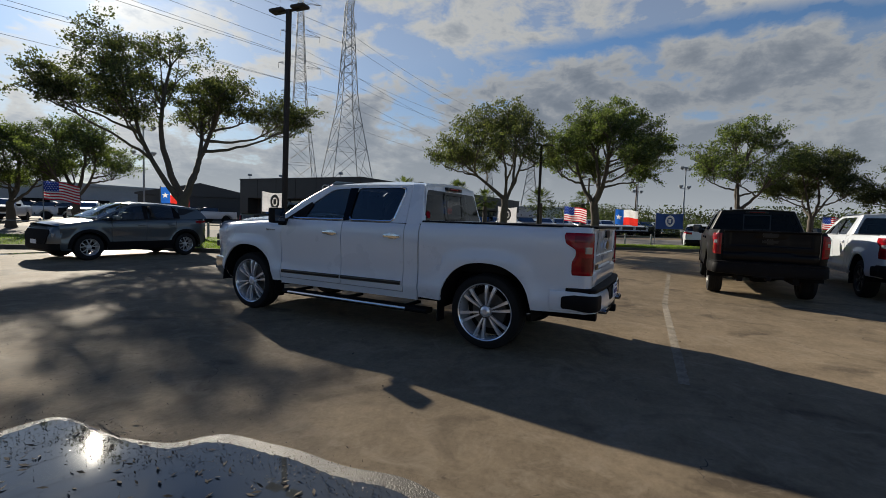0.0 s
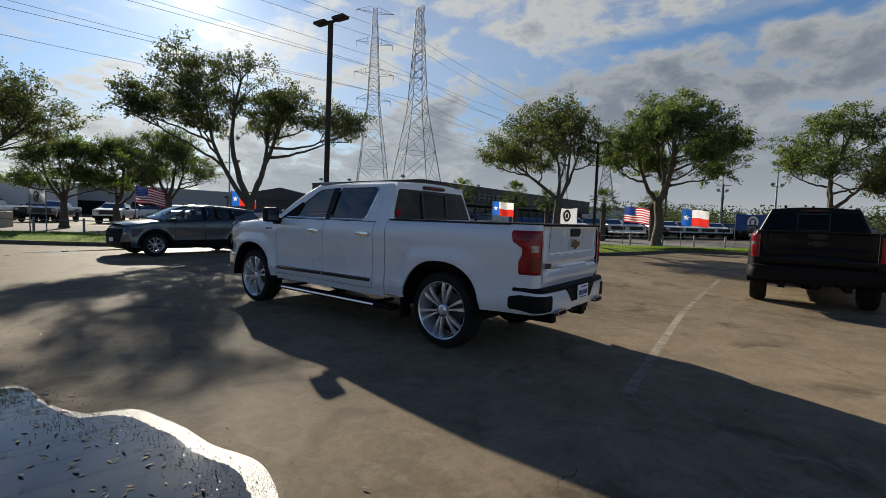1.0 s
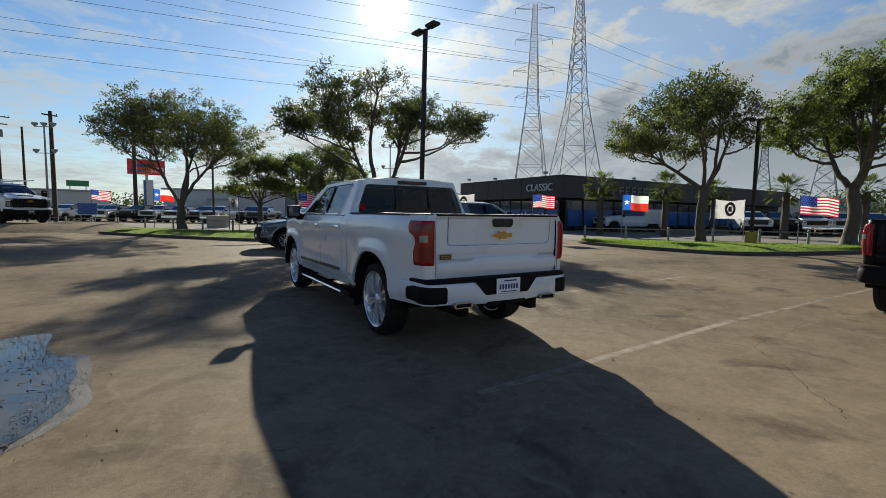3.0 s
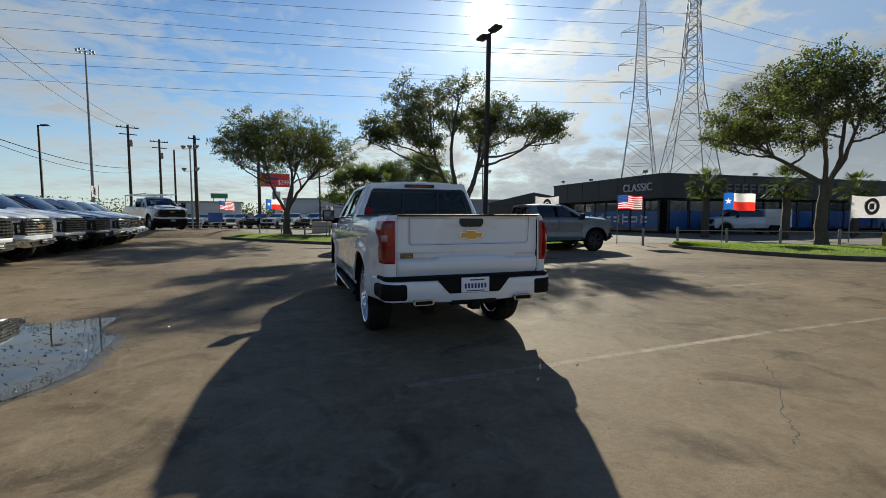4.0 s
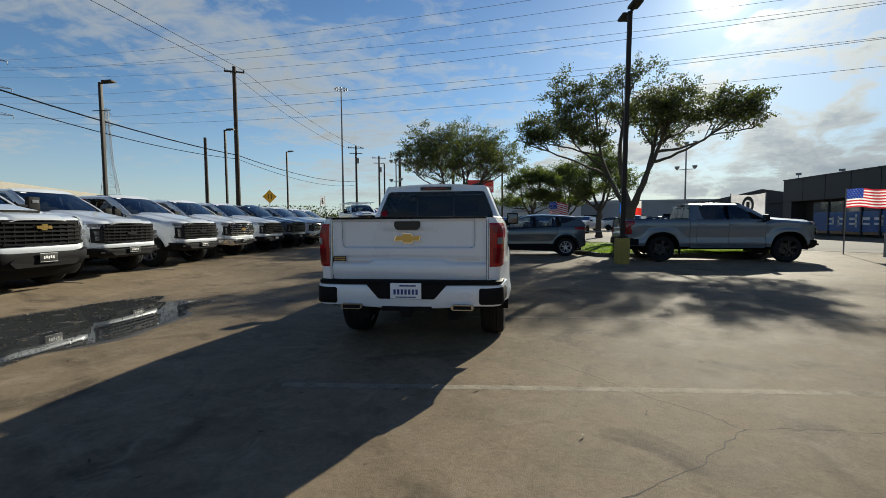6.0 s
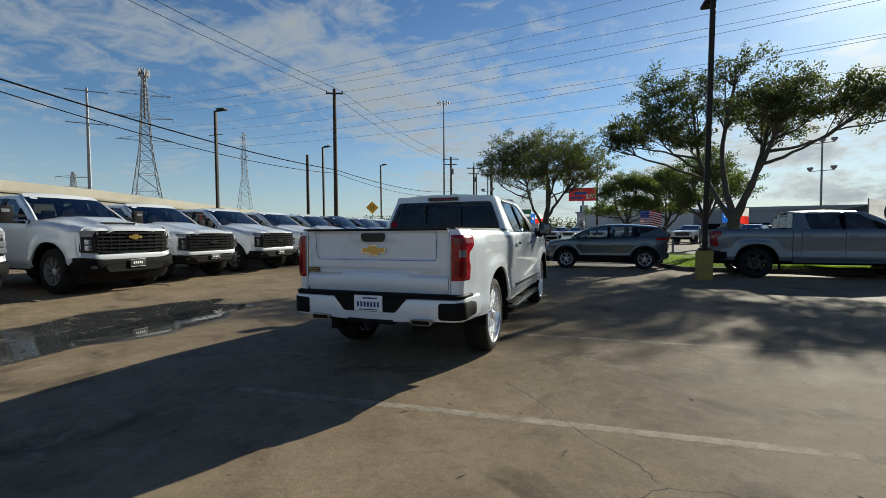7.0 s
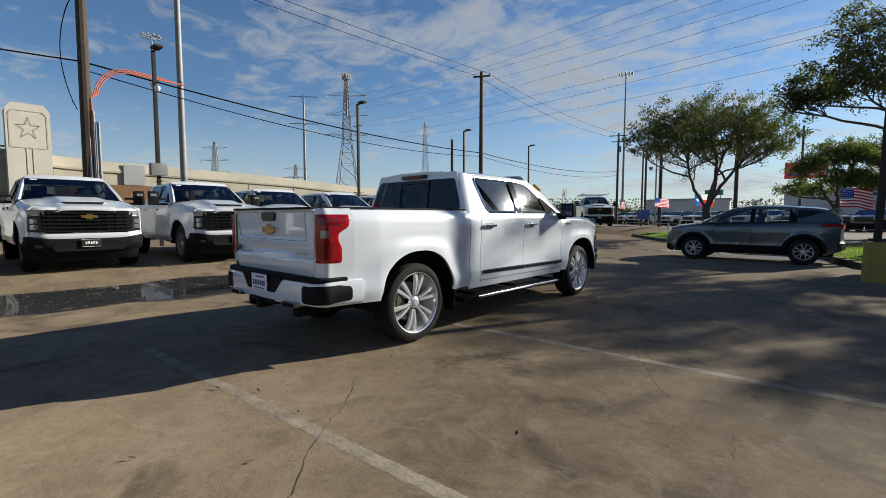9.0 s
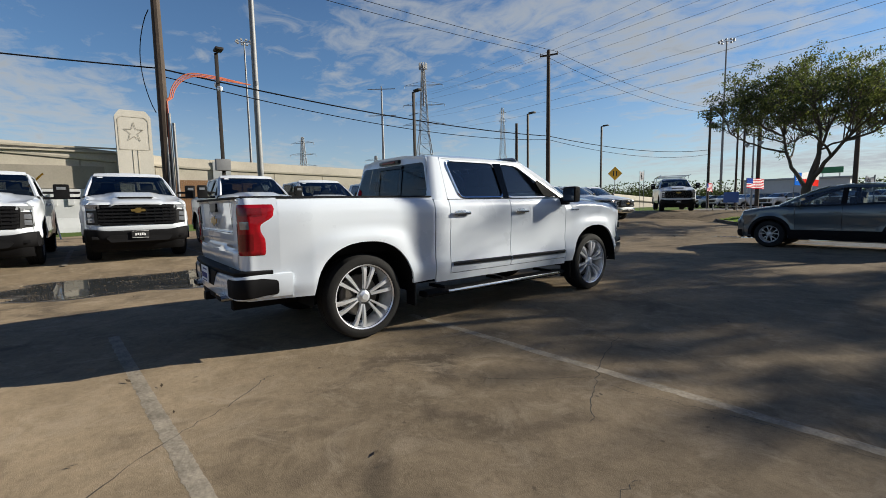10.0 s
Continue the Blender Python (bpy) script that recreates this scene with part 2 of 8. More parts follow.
def lot_surface():
    """Old concrete paving: broad stains, fine aggregate, tyre-polished gloss."""
    m = bpy.data.materials.new("lot_paving")
    m.use_nodes = True
    t = m.node_tree
    b = t.nodes["Principled BSDF"]
    co = node(t, "ShaderNodeTexCoord").outputs["Object"]

    def noise_at(scale, detail=5.0, rough=0.6, dist=0.0):
        n = node(t, "ShaderNodeTexNoise", inputs={"Scale": scale, "Detail": detail, "Roughness": rough, "Distortion": dist})
        t.links.new(co, n.inputs["Vector"])
        return n.outputs[0]
    stain, mid, grain, speck = noise_at(0.22, 6, 0.65, 0.6), noise_at(1.6, 6, 0.7, 0.3), noise_at(34, 4, 0.7), noise_at(160, 2, 0.6)
    f = math_node(t, "ADD", math_node(t, "MULTIPLY", stain, 0.55), math_node(t, "MULTIPLY", mid, 0.45))
    base = ramp_node(t, f, [(0.3, (0.104, 0.082, 0.056)), (0.45, (0.172, 0.134, 0.090)), (0.58, (0.238, 0.185, 0.124)), (0.74, (0.32, 0.252, 0.172))])
    g = ramp_node(t, math_node(t, "ADD", math_node(t, "MULTIPLY", grain, 0.6), math_node(t, "MULTIPLY", speck, 0.4)), [(0.3, 0.80), (0.5, 1.0), (0.72, 1.18)])
    c = mix_node(t, 1.0, base, g, "MULTIPLY")
    c = mix_node(t, 1.0, c, ramp_node(t, noise_at(8.5, 7, 0.75, 0.4), [(0.34, 0.86), (0.5, 1.0), (0.66, 1.10)]), "MULTIPLY")
    # oil drips, scuffed streaks and pale worn patches
    drip = ramp_node(t, noise_at(0.9, 4, 0.55, 1.2), [(0.57, 0.0), (0.70, 0.60)])
    c = mix_node(t, drip, c, (0.05, 0.041, 0.033))
    pale = ramp_node(t, noise_at(2.7, 8, 0.75, 1.0), [(0.52, 0.0), (0.68, 0.70)])
    c = mix_node(t, pale, c, (0.28, 0.228, 0.165))
    spot = node(t, "ShaderNodeTexVoronoi", inputs={"Scale": 3.1, "Randomness": 1.0})
    t.links.new(co, spot.inputs["Vector"])
    dots = ramp_node(t, math_node(t, "ADD", spot.outputs["Distance"], math_node(t, "MULTIPLY", grain, 0.10)), [(0.075, 0.6), (0.115, 0.0)])
    c = mix_node(t, dots, c, (0.05, 0.041, 0.033))
    t.links.new(c, b.inputs["Base Color"])
    r = math_node(t, "ADD", math_node(t, "MULTIPLY", mid, 0.25), 0.62, clamp=True)
    t.links.new(r, b.inputs["Roughness"])
    b.inputs["Specular IOR Level"].default_value = 0.04
    b.inputs["Diffuse Roughness"].default_value = 0.3
    h = node(t, "ShaderNodeBump", inputs={"Strength": 0.35, "Distance": 0.012})
    t.links.new(math_node(t, "ADD", math_node(t, "MULTIPLY", grain, 0.6), math_node(t, "MULTIPLY", speck, 0.5)), h.inputs["Height"])
    t.links.new(h.outputs[0], b.inputs["Normal"])
    return m


def water_surface():
    """Shallow water broken by patches of wet silt and grit that stand just proud of it."""
    m = bpy.data.materials.new("standing_water")
    m.use_nodes = True
    t = m.node_tree
    b = t.nodes["Principled BSDF"]
    co = node(t, "ShaderNodeTexCoord").outputs["Object"]
    n1 = node(t, "ShaderNodeTexNoise", inputs={"Scale": 1.9, "Detail": 8.0, "Roughness": 0.72, "Distortion": 0.6})
    n2 = node(t, "ShaderNodeTexNoise", inputs={"Scale": 42.0, "Detail": 3.0, "Roughness": 0.7})
    for n in (n1, n2):
        t.links.new(co, n.inputs["Vector"])
    f = math_node(t, "ADD", math_node(t, "MULTIPLY", n1.outputs[0], 0.8), math_node(t, "MULTIPLY", n2.outputs[0], 0.2))
    silt = ramp_node(t, f, [(0.595, 0.0), (0.63, 1.0)])
    c = mix_node(t, silt, (0.042, 0.046, 0.048), (0.10, 0.088, 0.07))
    t.links.new(c, b.inputs["Base Color"])
    t.links.new(math_node(t, "ADD", math_node(t, "MULTIPLY", silt, 0.26), 0.025), b.inputs["Roughness"])
    h = node(t, "ShaderNodeBump", inputs={"Strength": 0.5, "Distance": 0.01})
    t.links.new(math_node(t, "MULTIPLY", math_node(t, "MULTIPLY", silt, n2.outputs[0]), 1.0), h.inputs["Height"])
    t.links.new(h.outputs[0], b.inputs["Normal"])
    return m


M = {}
M["lot"] = lot_surface()
M["white"] = surface("pearl_white_paint", (0.63, 0.68, 0.745), 0.28, 0.0, 0.02, 2, 60, 0, 1.0, 0.03)
M["fleet"] = surface("plain_white_paint", (0.54, 0.57, 0.605), 0.3, 0.0, 0.03, 2, 50, 0, 0.8, 0.03)
M["grey"] = surface("slate_grey_paint", (0.105, 0.135, 0.168), 0.35, 0.2, 0.06, 2, 90, 0, 1.0, 0.03)
M["suvgrey"] = surface("steel_grey_paint", (0.060, 0.080, 0.094), 0.3, 0.2, 0.06, 2, 90, 0, 1.0, 0.03)
M["blackp"] = surface("black_paint", (0.004, 0.004, 0.005), 0.35, 0.0, 0.1, 2, 60, 0, 0.06, 0.03, spec=0.12)
M["navy"] = surface("navy_paint", (0.02, 0.03, 0.05), 0.25, 0.2, 0.1, 2, 60, 0, 1.0, 0.03)
M["silver"] = surface("silver_paint", (0.45, 0.46, 0.47), 0.3, 0.5, 0.05, 2, 60, 0, 1.0, 0.03)
M["plastic"] = surface("black_plastic", (0.009, 0.009, 0.010), 0.6, 0, 0.2, 6, 120, 0.1, spec=0.08)
M["trimb"] = surface("gloss_black_trim", (0.008, 0.008, 0.009), 0.3, 0, 0.15, 6, 120, spec=0.35)
M["rubber"] = surface("tyre_rubber", (0.017, 0.017, 0.017), 0.85, 0, 0.25, 5, 60, 0.25, spec=0.15)
M["chrome"] = surface("polished_chrome", (0.78, 0.79, 0.8), 0.09, 1.0, 0.03, 5, 80, rvar=0.03)
M["smoked"] = surface("smoked_chrome", (0.28, 0.29, 0.31), 0.2, 1.0, 0.05, 5, 80, rvar=0.05)
M["alloy"] = surface("brushed_alloy", (0.62, 0.63, 0.65), 0.32, 0.6, 0.06, 5, 80)
M["darkrim"] = surface("dark_wheel_paint", (0.03, 0.03, 0.032), 0.35, 0.3, 0.1, 5, 80)
M["iron"] = surface("brake_iron", (0.12, 0.11, 0.1), 0.5, 0.8, 0.2, 8, 60)
M["redlens"] = surface("red_lamp_lens", (0.26, 0.005, 0.011), 0.12, 0, 0.25, 9, 60, coat=0.25, spec=0.35)
M["redlens_dark"] = surface("dark_red_reflector", (0.15, 0.004, 0.008), 0.15, 0, 0.3, 30, 90, coat=0.25, spec=0.35)
M["lens"] = surface("clear_lamp_lens", (0.27, 0.285, 0.31), 0.08, 0.4, 0.2, 14, 60, coat=1.0)
M["lens_dark"] = surface("smoked_lamp_lens", (0.07, 0.075, 0.08), 0.08, 0.3, 0.2, 14, 60, coat=1.0)
M["wheelchrome"] = surface("bright_wheel_metal", (0.86, 0.88, 0.92), 0.18, 0.6, 0.03, 5, 80, rvar=0.05, coat=0.5)
M["gold"] = surface("gold_emblem", (0.42, 0.28, 0.09), 0.3, 0.85, 0.1, 20, 90)
M["plate"] = surface("white_plate", (0.72, 0.76, 0.82), 0.35, 0, 0.05, 20, 90)
M["ink"] = surface("blue_ink", (0.03, 0.05, 0.2), 0.5, 0, 0.1, 20, 90)
M["inkw"] = surface("white_ink", (0.75, 0.75, 0.74), 0.5, 0, 0.06, 20, 90)
M["sticker"] = surface("dark_sticker", (0.02, 0.02, 0.02), 0.4, 0, 0.1, 20, 90)
M["cloth"] = surface("dark_upholstery", (0.025, 0.025, 0.027), 0.85, 0, 0.2, 10, 120, 0.2)
M["glass"] = glazing("tinted_glass", (0.42, 0.48, 0.46))
M["privacy"] = glazing("privacy_glass", (0.17, 0.18, 0.19))
M["backglass"] = glazing("dark_back_glass", (0.24, 0.25, 0.25), ior=1.4)
M["smoke"] = glazing("smoke_glass", (0.05, 0.05, 0.055), ior=1.22)
M["clearglass"] = glazing("clear_glass", (0.74, 0.80, 0.78))
M["bark"] = surface("oak_bark", (0.075, 0.062, 0.05), 0.9, 0, 0.4, 4, 30, 0.9)
M["leaf"] = leafage("oak_leaves", (0.052, 0.066, 0.030), (0.108, 0.118, 0.056))
M["leaf2"] = leafage("bright_leaves", (0.064, 0.090, 0.034), (0.13, 0.16, 0.06))
M["leaf3"] = leafage("dull_bush_leaves", (0.026, 0.036, 0.018), (0.052, 0.066, 0.032))
M["frond"] = leafage("palm_fronds", (0.05, 0.07, 0.03), (0.1, 0.12, 0.05))
M["grassm"] = leafage("grass_blades", (0.10, 0.17, 0.025), (0.20, 0.26, 0.05))
M["turf"] = surface("turf", (0.095, 0.15, 0.03), 0.95, 0, 0.4, 1.2, 22, 0.8, tint=(0.15, 0.20, 0.045), spec=0.04)
M["verge"] = surface("rough_verge", (0.09, 0.13, 0.035), 0.95, 0, 0.35, 0.2, 3, 0.6, spec=0.04)
M["kerb"] = surface("kerb_concrete", (0.10, 0.09, 0.075), 0.9, 0, 0.45, 2, 40, 0.5, spec=0.08)
M["roadm"] = surface("street_concrete", (0.17, 0.16, 0.145), 0.9, 0, 0.15, 0.4, 25, 0.3, spec=0.08)
M["line_faded"] = surface("faded_line_paint", (0.195, 0.168, 0.13), 0.85, 0, 0.6, 5, 45, 0.3, spec=0.06)
M["line"] = surface("worn_line_paint", (0.235, 0.204, 0.16), 0.85, 0, 0.55, 5, 45, 0.3, spec=0.06)
M["crackm"] = surface("crack_dirt", (0.03, 0.026, 0.02), 0.9, 0, 0.4, 8, 60, 0.4)
M["damp"] = surface("damp_paving", (0.075, 0.066, 0.052), 0.40, 0, 0.4, 4, 90, 0.9, rvar=0.25, spec=0.50)
M["wetgrit"] = surface("wet_grit", (0.07, 0.06, 0.05), 0.22, 0, 0.4, 8, 90, spec=0.6)
M["water"] = water_surface()
M["clad"] = surface("charcoal_cladding", (0.028, 0.029, 0.032), 0.55, 0, 0.12, 0.5, 8, 0.1)
M["shop"] = surface("shop_glass", (0.02, 0.032, 0.05), 0.08, 0, 0.3, 0.4, 4, coat=1.0)
M["film"] = surface("blue_window_film", (0.03, 0.1, 0.28), 0.25, 0, 0.3, 0.6, 6)
M["sign"] = surface("pale_sign_letters", (0.55, 0.56, 0.57), 0.4, 0.2, 0.06, 3, 40)
M["signd"] = surface("dull_sign_letters", (0.2, 0.2, 0.21), 0.4, 0.2, 0.06, 3, 40)
M["shed"] = surface("grey_metal_shed", (0.28, 0.295, 0.31), 0.6, 0, 0.12, 0.2, 3, 0.1)
M["shedw"] = surface("white_metal_shed", (0.48, 0.49, 0.50), 0.6, 0, 0.1, 0.2, 3, 0.1)
M["dark"] = surface("dark_interior", (0.009, 0.009, 0.010), 0.8, 0, 0.2, 1, 10, spec=0.1)
M["steel"] = surface("galvanised_steel", (0.2, 0.205, 0.21), 0.6, 0.3, 0.2, 2, 30, 0.1)
M["lattice"] = surface("weathered_lattice_steel", (0.27, 0.285, 0.30), 0.7, 0.3, 0.2, 0.5, 8)
M["bronze"] = surface("bronze_pole_paint", (0.032, 0.027, 0.024), 0.6, 0.1, 0.2, 2, 40, 0.1, spec=0.2)
M["yellow"] = surface("yellow_painted_concrete", (0.31, 0.235, 0.05), 0.7, 0, 0.25, 4, 40, 0.4)
M["pine"] = surface("creosoted_pole", (0.052, 0.037, 0.027), 0.85, 0, 0.4, 3, 40, 0.6)
M["cable"] = surface("black_cable", (0.008, 0.008, 0.009), 0.9, 0, 0.2, 3, 40, spec=0.03)
M["conduit"] = surface("orange_conduit", (0.5, 0.13, 0.06), 0.5, 0, 0.15, 4, 40)
M["pillarc"] = surface("pale_pillar_concrete", (0.49, 0.46, 0.41), 0.85, 0, 0.15, 0.5, 9, 0.3)
M["panelc"] = surface("beige_precast", (0.40, 0.365, 0.305), 0.85, 0, 0.18, 0.5, 9, 0.3)
M["panelr"] = surface("beige_precast_recess", (0.385, 0.35, 0.29), 0.85, 0, 0.18, 0.5, 9, 0.3)
# darker beige with shade put into its colour: underpass strip and star outline
M["deck"] = surface("shade_toned_concrete", (0.26, 0.235, 0.195), 0.85, 0, 0.2, 0.4, 8, 0.2)
M["flagr"] = fabric("flag_red", (0.5, 0.03, 0.05))
M["flagw"] = fabric("flag_white", (0.75, 0.74, 0.74))
M["flagb"] = fabric("flag_blue", (0.03, 0.06, 0.28))
M["txblue"] = fabric("lone_star_blue", (0.02, 0.12, 0.5))
M["txred"] = fabric("lone_star_red", (0.7, 0.04, 0.03))
M["banner"] = fabric("grey_banner", (0.5, 0.5, 0.52))
M["blueban"] = surface("blue_banner", (0.02, 0.07, 0.25), 0.7, 0, 0.1, 4, 60, 0.1)
M["board"] = surface("red_billboard", (0.6, 0.03, 0.03), 0.5, 0, 0.1, 1, 10)
M["amber"] = surface("amber_sign", (0.8, 0.4, 0.02), 0.5, 0, 0.08, 3, 20)
M["roadgreen"] = surface("green_road_sign", (0.02, 0.16, 0.07), 0.5, 0, 0.1, 3, 20)
M["debris"] = surface("dead_leaf", (0.06, 0.04, 0.02), 0.8, 0, 0.4, 20, 90, 0.2)
M["wood"] = surface("fence_boards", (0.19, 0.10, 0.048), 0.8, 0, 0.3, 2, 20, 0.4)

# ---- mesh tools ----
def box(bm, c, s, m=None, bev=0.0):
    """A box of size s round c (optionally through the matrix m), with bevelled edges."""
    r = bmesh.ops.create_cube(bm, size=1.0)
    vs = r["verts"]
    for v in vs:
        v.co = Vector((v.co.x * s[0] + c[0], v.co.y * s[1] + c[1], v.co.z * s[2] + c[2]))
    if bev:
        es = list({e for v in vs for e in v.link_edges})
        out = bmesh.ops.bevel(bm, geom=es, offset=bev, segments=2, profile=0.7, affect="EDGES")
        vs = list({v for f in out["faces"] for v in f.verts} | {v for v in vs if v.is_valid})
    if m is not None:
        for v in vs:
            v.co = m @ v.co
    return vs


def tube(bm, pts, radii, n=8, cap=True):
    """A round tube along pts with a radius per point."""
    pts = [Vector(p) for p in pts]
    if isinstance(radii, (int, float)):
        radii = [radii] * len(pts)
    rings = []
    up = None
    for i, p in enumerate(pts):
        d = (pts[min(i + 1, len(pts) - 1)] - pts[max(i - 1, 0)])
        d = d.normalized() if d.length > 1e-9 else Vector((0, 0, 1))
        if up is None:
            up = d.orthogonal().normalized()
        up = (up - d * up.dot(d))
        up = up.normalized() if up.length > 1e-6 else d.orthogonal().normalized()
        w = d.cross(up)
        rings.append([bm.verts.new(p + (up * math.cos(a) + w * math.sin(a)) * radii[i]) for a in (2 * math.pi * k / n for k in range(n))])
    for a, b in zip(rings, rings[1:]):
        for k in range(n):
            bm.faces.new((a[k], a[(k + 1) % n], b[(k + 1) % n], b[k]))
    if cap and n > 2:
        bm.faces.new(rings[0][::-1])
        bm.faces.new(rings[-1])
    return rings


def sheet(bm, rows, closed=False, flip=False):
    """A skin over rows of points."""
    vs = [[bm.verts.new(p) for p in r] for r in rows]
    for a, b in zip(vs, vs[1:]):
        k = len(a)
        for i in range(k if closed else k - 1):
            q = (a[i], a[(i + 1) % k], b[(i + 1) % k], b[i])
            try:
                bm.faces.new(q[::-1] if flip else q)
            except ValueError:
                pass
    return vs


def thicken(bm, off):
    """Gives an open skin a rim turned inwards by the vector off."""
    edges = [e for e in bm.edges if e.is_boundary]
    r = bmesh.ops.extrude_edge_only(bm, edges=edges)
    for v in r["geom"]:
        if isinstance(v, bmesh.types.BMVert):
            v.co += Vector(off)


def revolve(bm, prof, n=32, axis="x", centre=(0, 0, 0)):
    """A profile of (radius, along) turned about an axis."""
    rows = []
    for r, a in prof:
        ring = []
        for k in range(n):
            t = 2 * math.pi * k / n
            if axis == "x":
                ring.append((centre[0] + a, centre[1] + r * math.cos(t), centre[2] + r * math.sin(t)))
            elif axis == "y":
                ring.append((centre[0] + r * math.cos(t), centre[1] + a, centre[2] + r * math.sin(t)))
            else:
                ring.append((centre[0] + r * math.cos(t), centre[1] + r * math.sin(t), centre[2] + a))
        rows.append(ring)
    return sheet(bm, rows, closed=True)


def prism(bm, poly, to3, depth):
    """A flat polygon, laid into space by to3(u, v, d), given a depth."""
    a = [bm.verts.new(to3(u, v, 0.0)) for u, v in poly]
    b = [bm.verts.new(to3(u, v, depth)) for u, v in poly]
    bm.faces.new(a)
    bm.faces.new(b[::-1])
    k = len(poly)
    for i in range(k):
        bm.faces.new((a[i], b[i], b[(i + 1) % k], a[(i + 1) % k]))


def rounded(poly, r, n=4):
    """Rounds the corners of a polygon; every corner gives n + 1 points."""
    out = []
    k = len(poly)
    for i in range(k):
        p, c, q = Vector(poly[i - 1]), Vector(poly[i]), Vector(poly[(i + 1) % k])
        a, b = (p - c), (q - c)
        rr = min(r, a.length * 0.45, b.length * 0.45)
        a, b = c + a.normalized() * rr, c + b.normalized() * rr
        for j in range(n + 1):
            t = j / n
            out.append(tuple((a * (1 - t) + c * t) * (1 - t) + (c * (1 - t) + b * t) * t))
    return out


def part(name, bm, material, parent=None, label="", smooth=True, fix=True, angle=35):
    """Links a bmesh as one mesh object under a thing or a part."""
    if fix:
        bmesh.ops.recalc_face_normals(bm, faces=bm.faces)
    me = bpy.data.meshes.new(name)
    bm.to_mesh(me)
    bm.free()
    for m in (material if isinstance(material, (list, tuple)) else [material]):
        me.materials.append(M[m])
    if smooth:
        me.shade_smooth()
        me.set_sharp_from_angle(angle=radians(angle))
    ob = new(name, me)
    if parent is not None:
        ob.parent = parent
    if label:
        tagged(ob, label)
    return ob


def thing(name, label, category, group="", kind="", at=None):
    ob = new(name)
    ob.empty_display_size = 0.2
    if at is not None:
        ob.matrix_basis = at
    return tagged(ob, label, category, group, kind)


def raw(name, verts, faces, material, parent=None, smooth=False):
    """A mesh straight from arrays, for crowds of small pieces."""
    me = bpy.data.meshes.new(name)
    me.from_pydata(verts, [], faces)
    me.materials.append(M[material])
    if smooth:
        me.shade_smooth()
    ob = new(name, me)
    if parent is not None:
        ob.parent = parent
    return ob


def step(a, b, x):
    t = min(1.0, max(0.0, (x - a) / (b - a)))
    return t * t * (3 - 2 * t)


def lerp(a, b, t):
    return a + (b - a) * t


def write(text, parent, name, material, at, size, depth=0.004, align="CENTER"):
    """Raised letters in the built-in font, as a mesh part."""
    cu = bpy.data.curves.new(name, "FONT")
    cu.body, cu.size, cu.extrude, cu.align_x, cu.align_y = text, size, depth, align, "CENTER"
    tmp = bpy.data.objects.new(name, cu)
    me = bpy.data.meshes.new_from_object(tmp)
    bpy.data.objects.remove(tmp)
    me.materials.clear()
    me.materials.append(M[material])
    ob = new(name, me)
    ob.parent = parent
    ob.matrix_basis = at
    return ob

# ---- pickup trucks ----
HUB_R, HUB_F, HUB_Z = 0.0, 3.745, 0.42
PROFILE_Z = (0.40, 0.52, 0.62, 0.70, 0.80, 1.00, 1.16, 1.26, 1.33, 1.40)
PROFILE_X = (0.930, 0.962, 0.985, 0.972, 0.966, 0.978, 0.985, 0.980, 0.962, 0.930)


def side_x(y, z):
    """Half width of the body side at a station and height."""
    x = float(np.interp(z, PROFILE_Z, PROFILE_X))
    for hub in (HUB_R, HUB_F):
        d = math.hypot(y - hub, (z - HUB_Z) * 0.95)
        x += 0.038 * (1 - step(0.55, 0.80, d)) * (1 - step(0.98, 1.15, z))
    if y < -0.5:
        x -= 0.085 * min(1.0, (-0.5 - y) / 0.6) ** 1.6
    if y > 4.0:
        x -= 0.115 * min(1.0, (y - 4.0) / 0.6) ** 2.0
    return x


def arch_low(y, base):
    z = base
    for hub in (HUB_R, HUB_F):
        u = abs(y - hub) / 0.535
        if u < 1:
            z = max(z, HUB_Z + 0.545 * (1 - u ** 2.3) ** (1 / 2.3))
    return z


def stations(y0, y1, n):
    ys = set(np.round(np.linspace(y0, y1, n), 4))
    for hub in (HUB_R, HUB_F):
        for k in range(33):
            y = round(hub - 0.535 * math.cos(math.pi * k / 32), 4)
            if y0 < y < y1:
                ys.add(y)
    return sorted(ys)


def side_panel(s, y0, y1, base, top, n=10, m=18, shoulder=0.03, bite=0.2):
    """One outer panel of the body side, from its lower edge or wheel arch to its top."""
    bm = bmesh.new()
    rows = []
    for y in stations(y0, y1, n):
        lo, hi = arch_low(y, base(y)), top(y)
        col = []
        for k in range(m + 1):
            v = k / m
            z = lerp(lo, hi, v)
            x = side_x(y, z)
            if v > 1 - bite:
                x -= shoulder * ((v - 1 + bite) / bite) ** 2
            col.append((s * x, y, z))
        rows.append(col)
    sheet(bm, rows)
    thicken(bm, (-s * 0.03, 0, 0))
    return bm


def glass_x(z):
    return 0.925 - (z - 1.36) / 0.46 * 0.185


def ring_part(bm, outer, inner, to3):
    a = [bm.verts.new(to3(*p)) for p in outer]
    b = [bm.verts.new(to3(*p)) for p in inner]
    k = len(a)
    for i in range(k):
        bm.faces.new((a[i], a[(i + 1) % k], b[(i + 1) % k], b[i]))


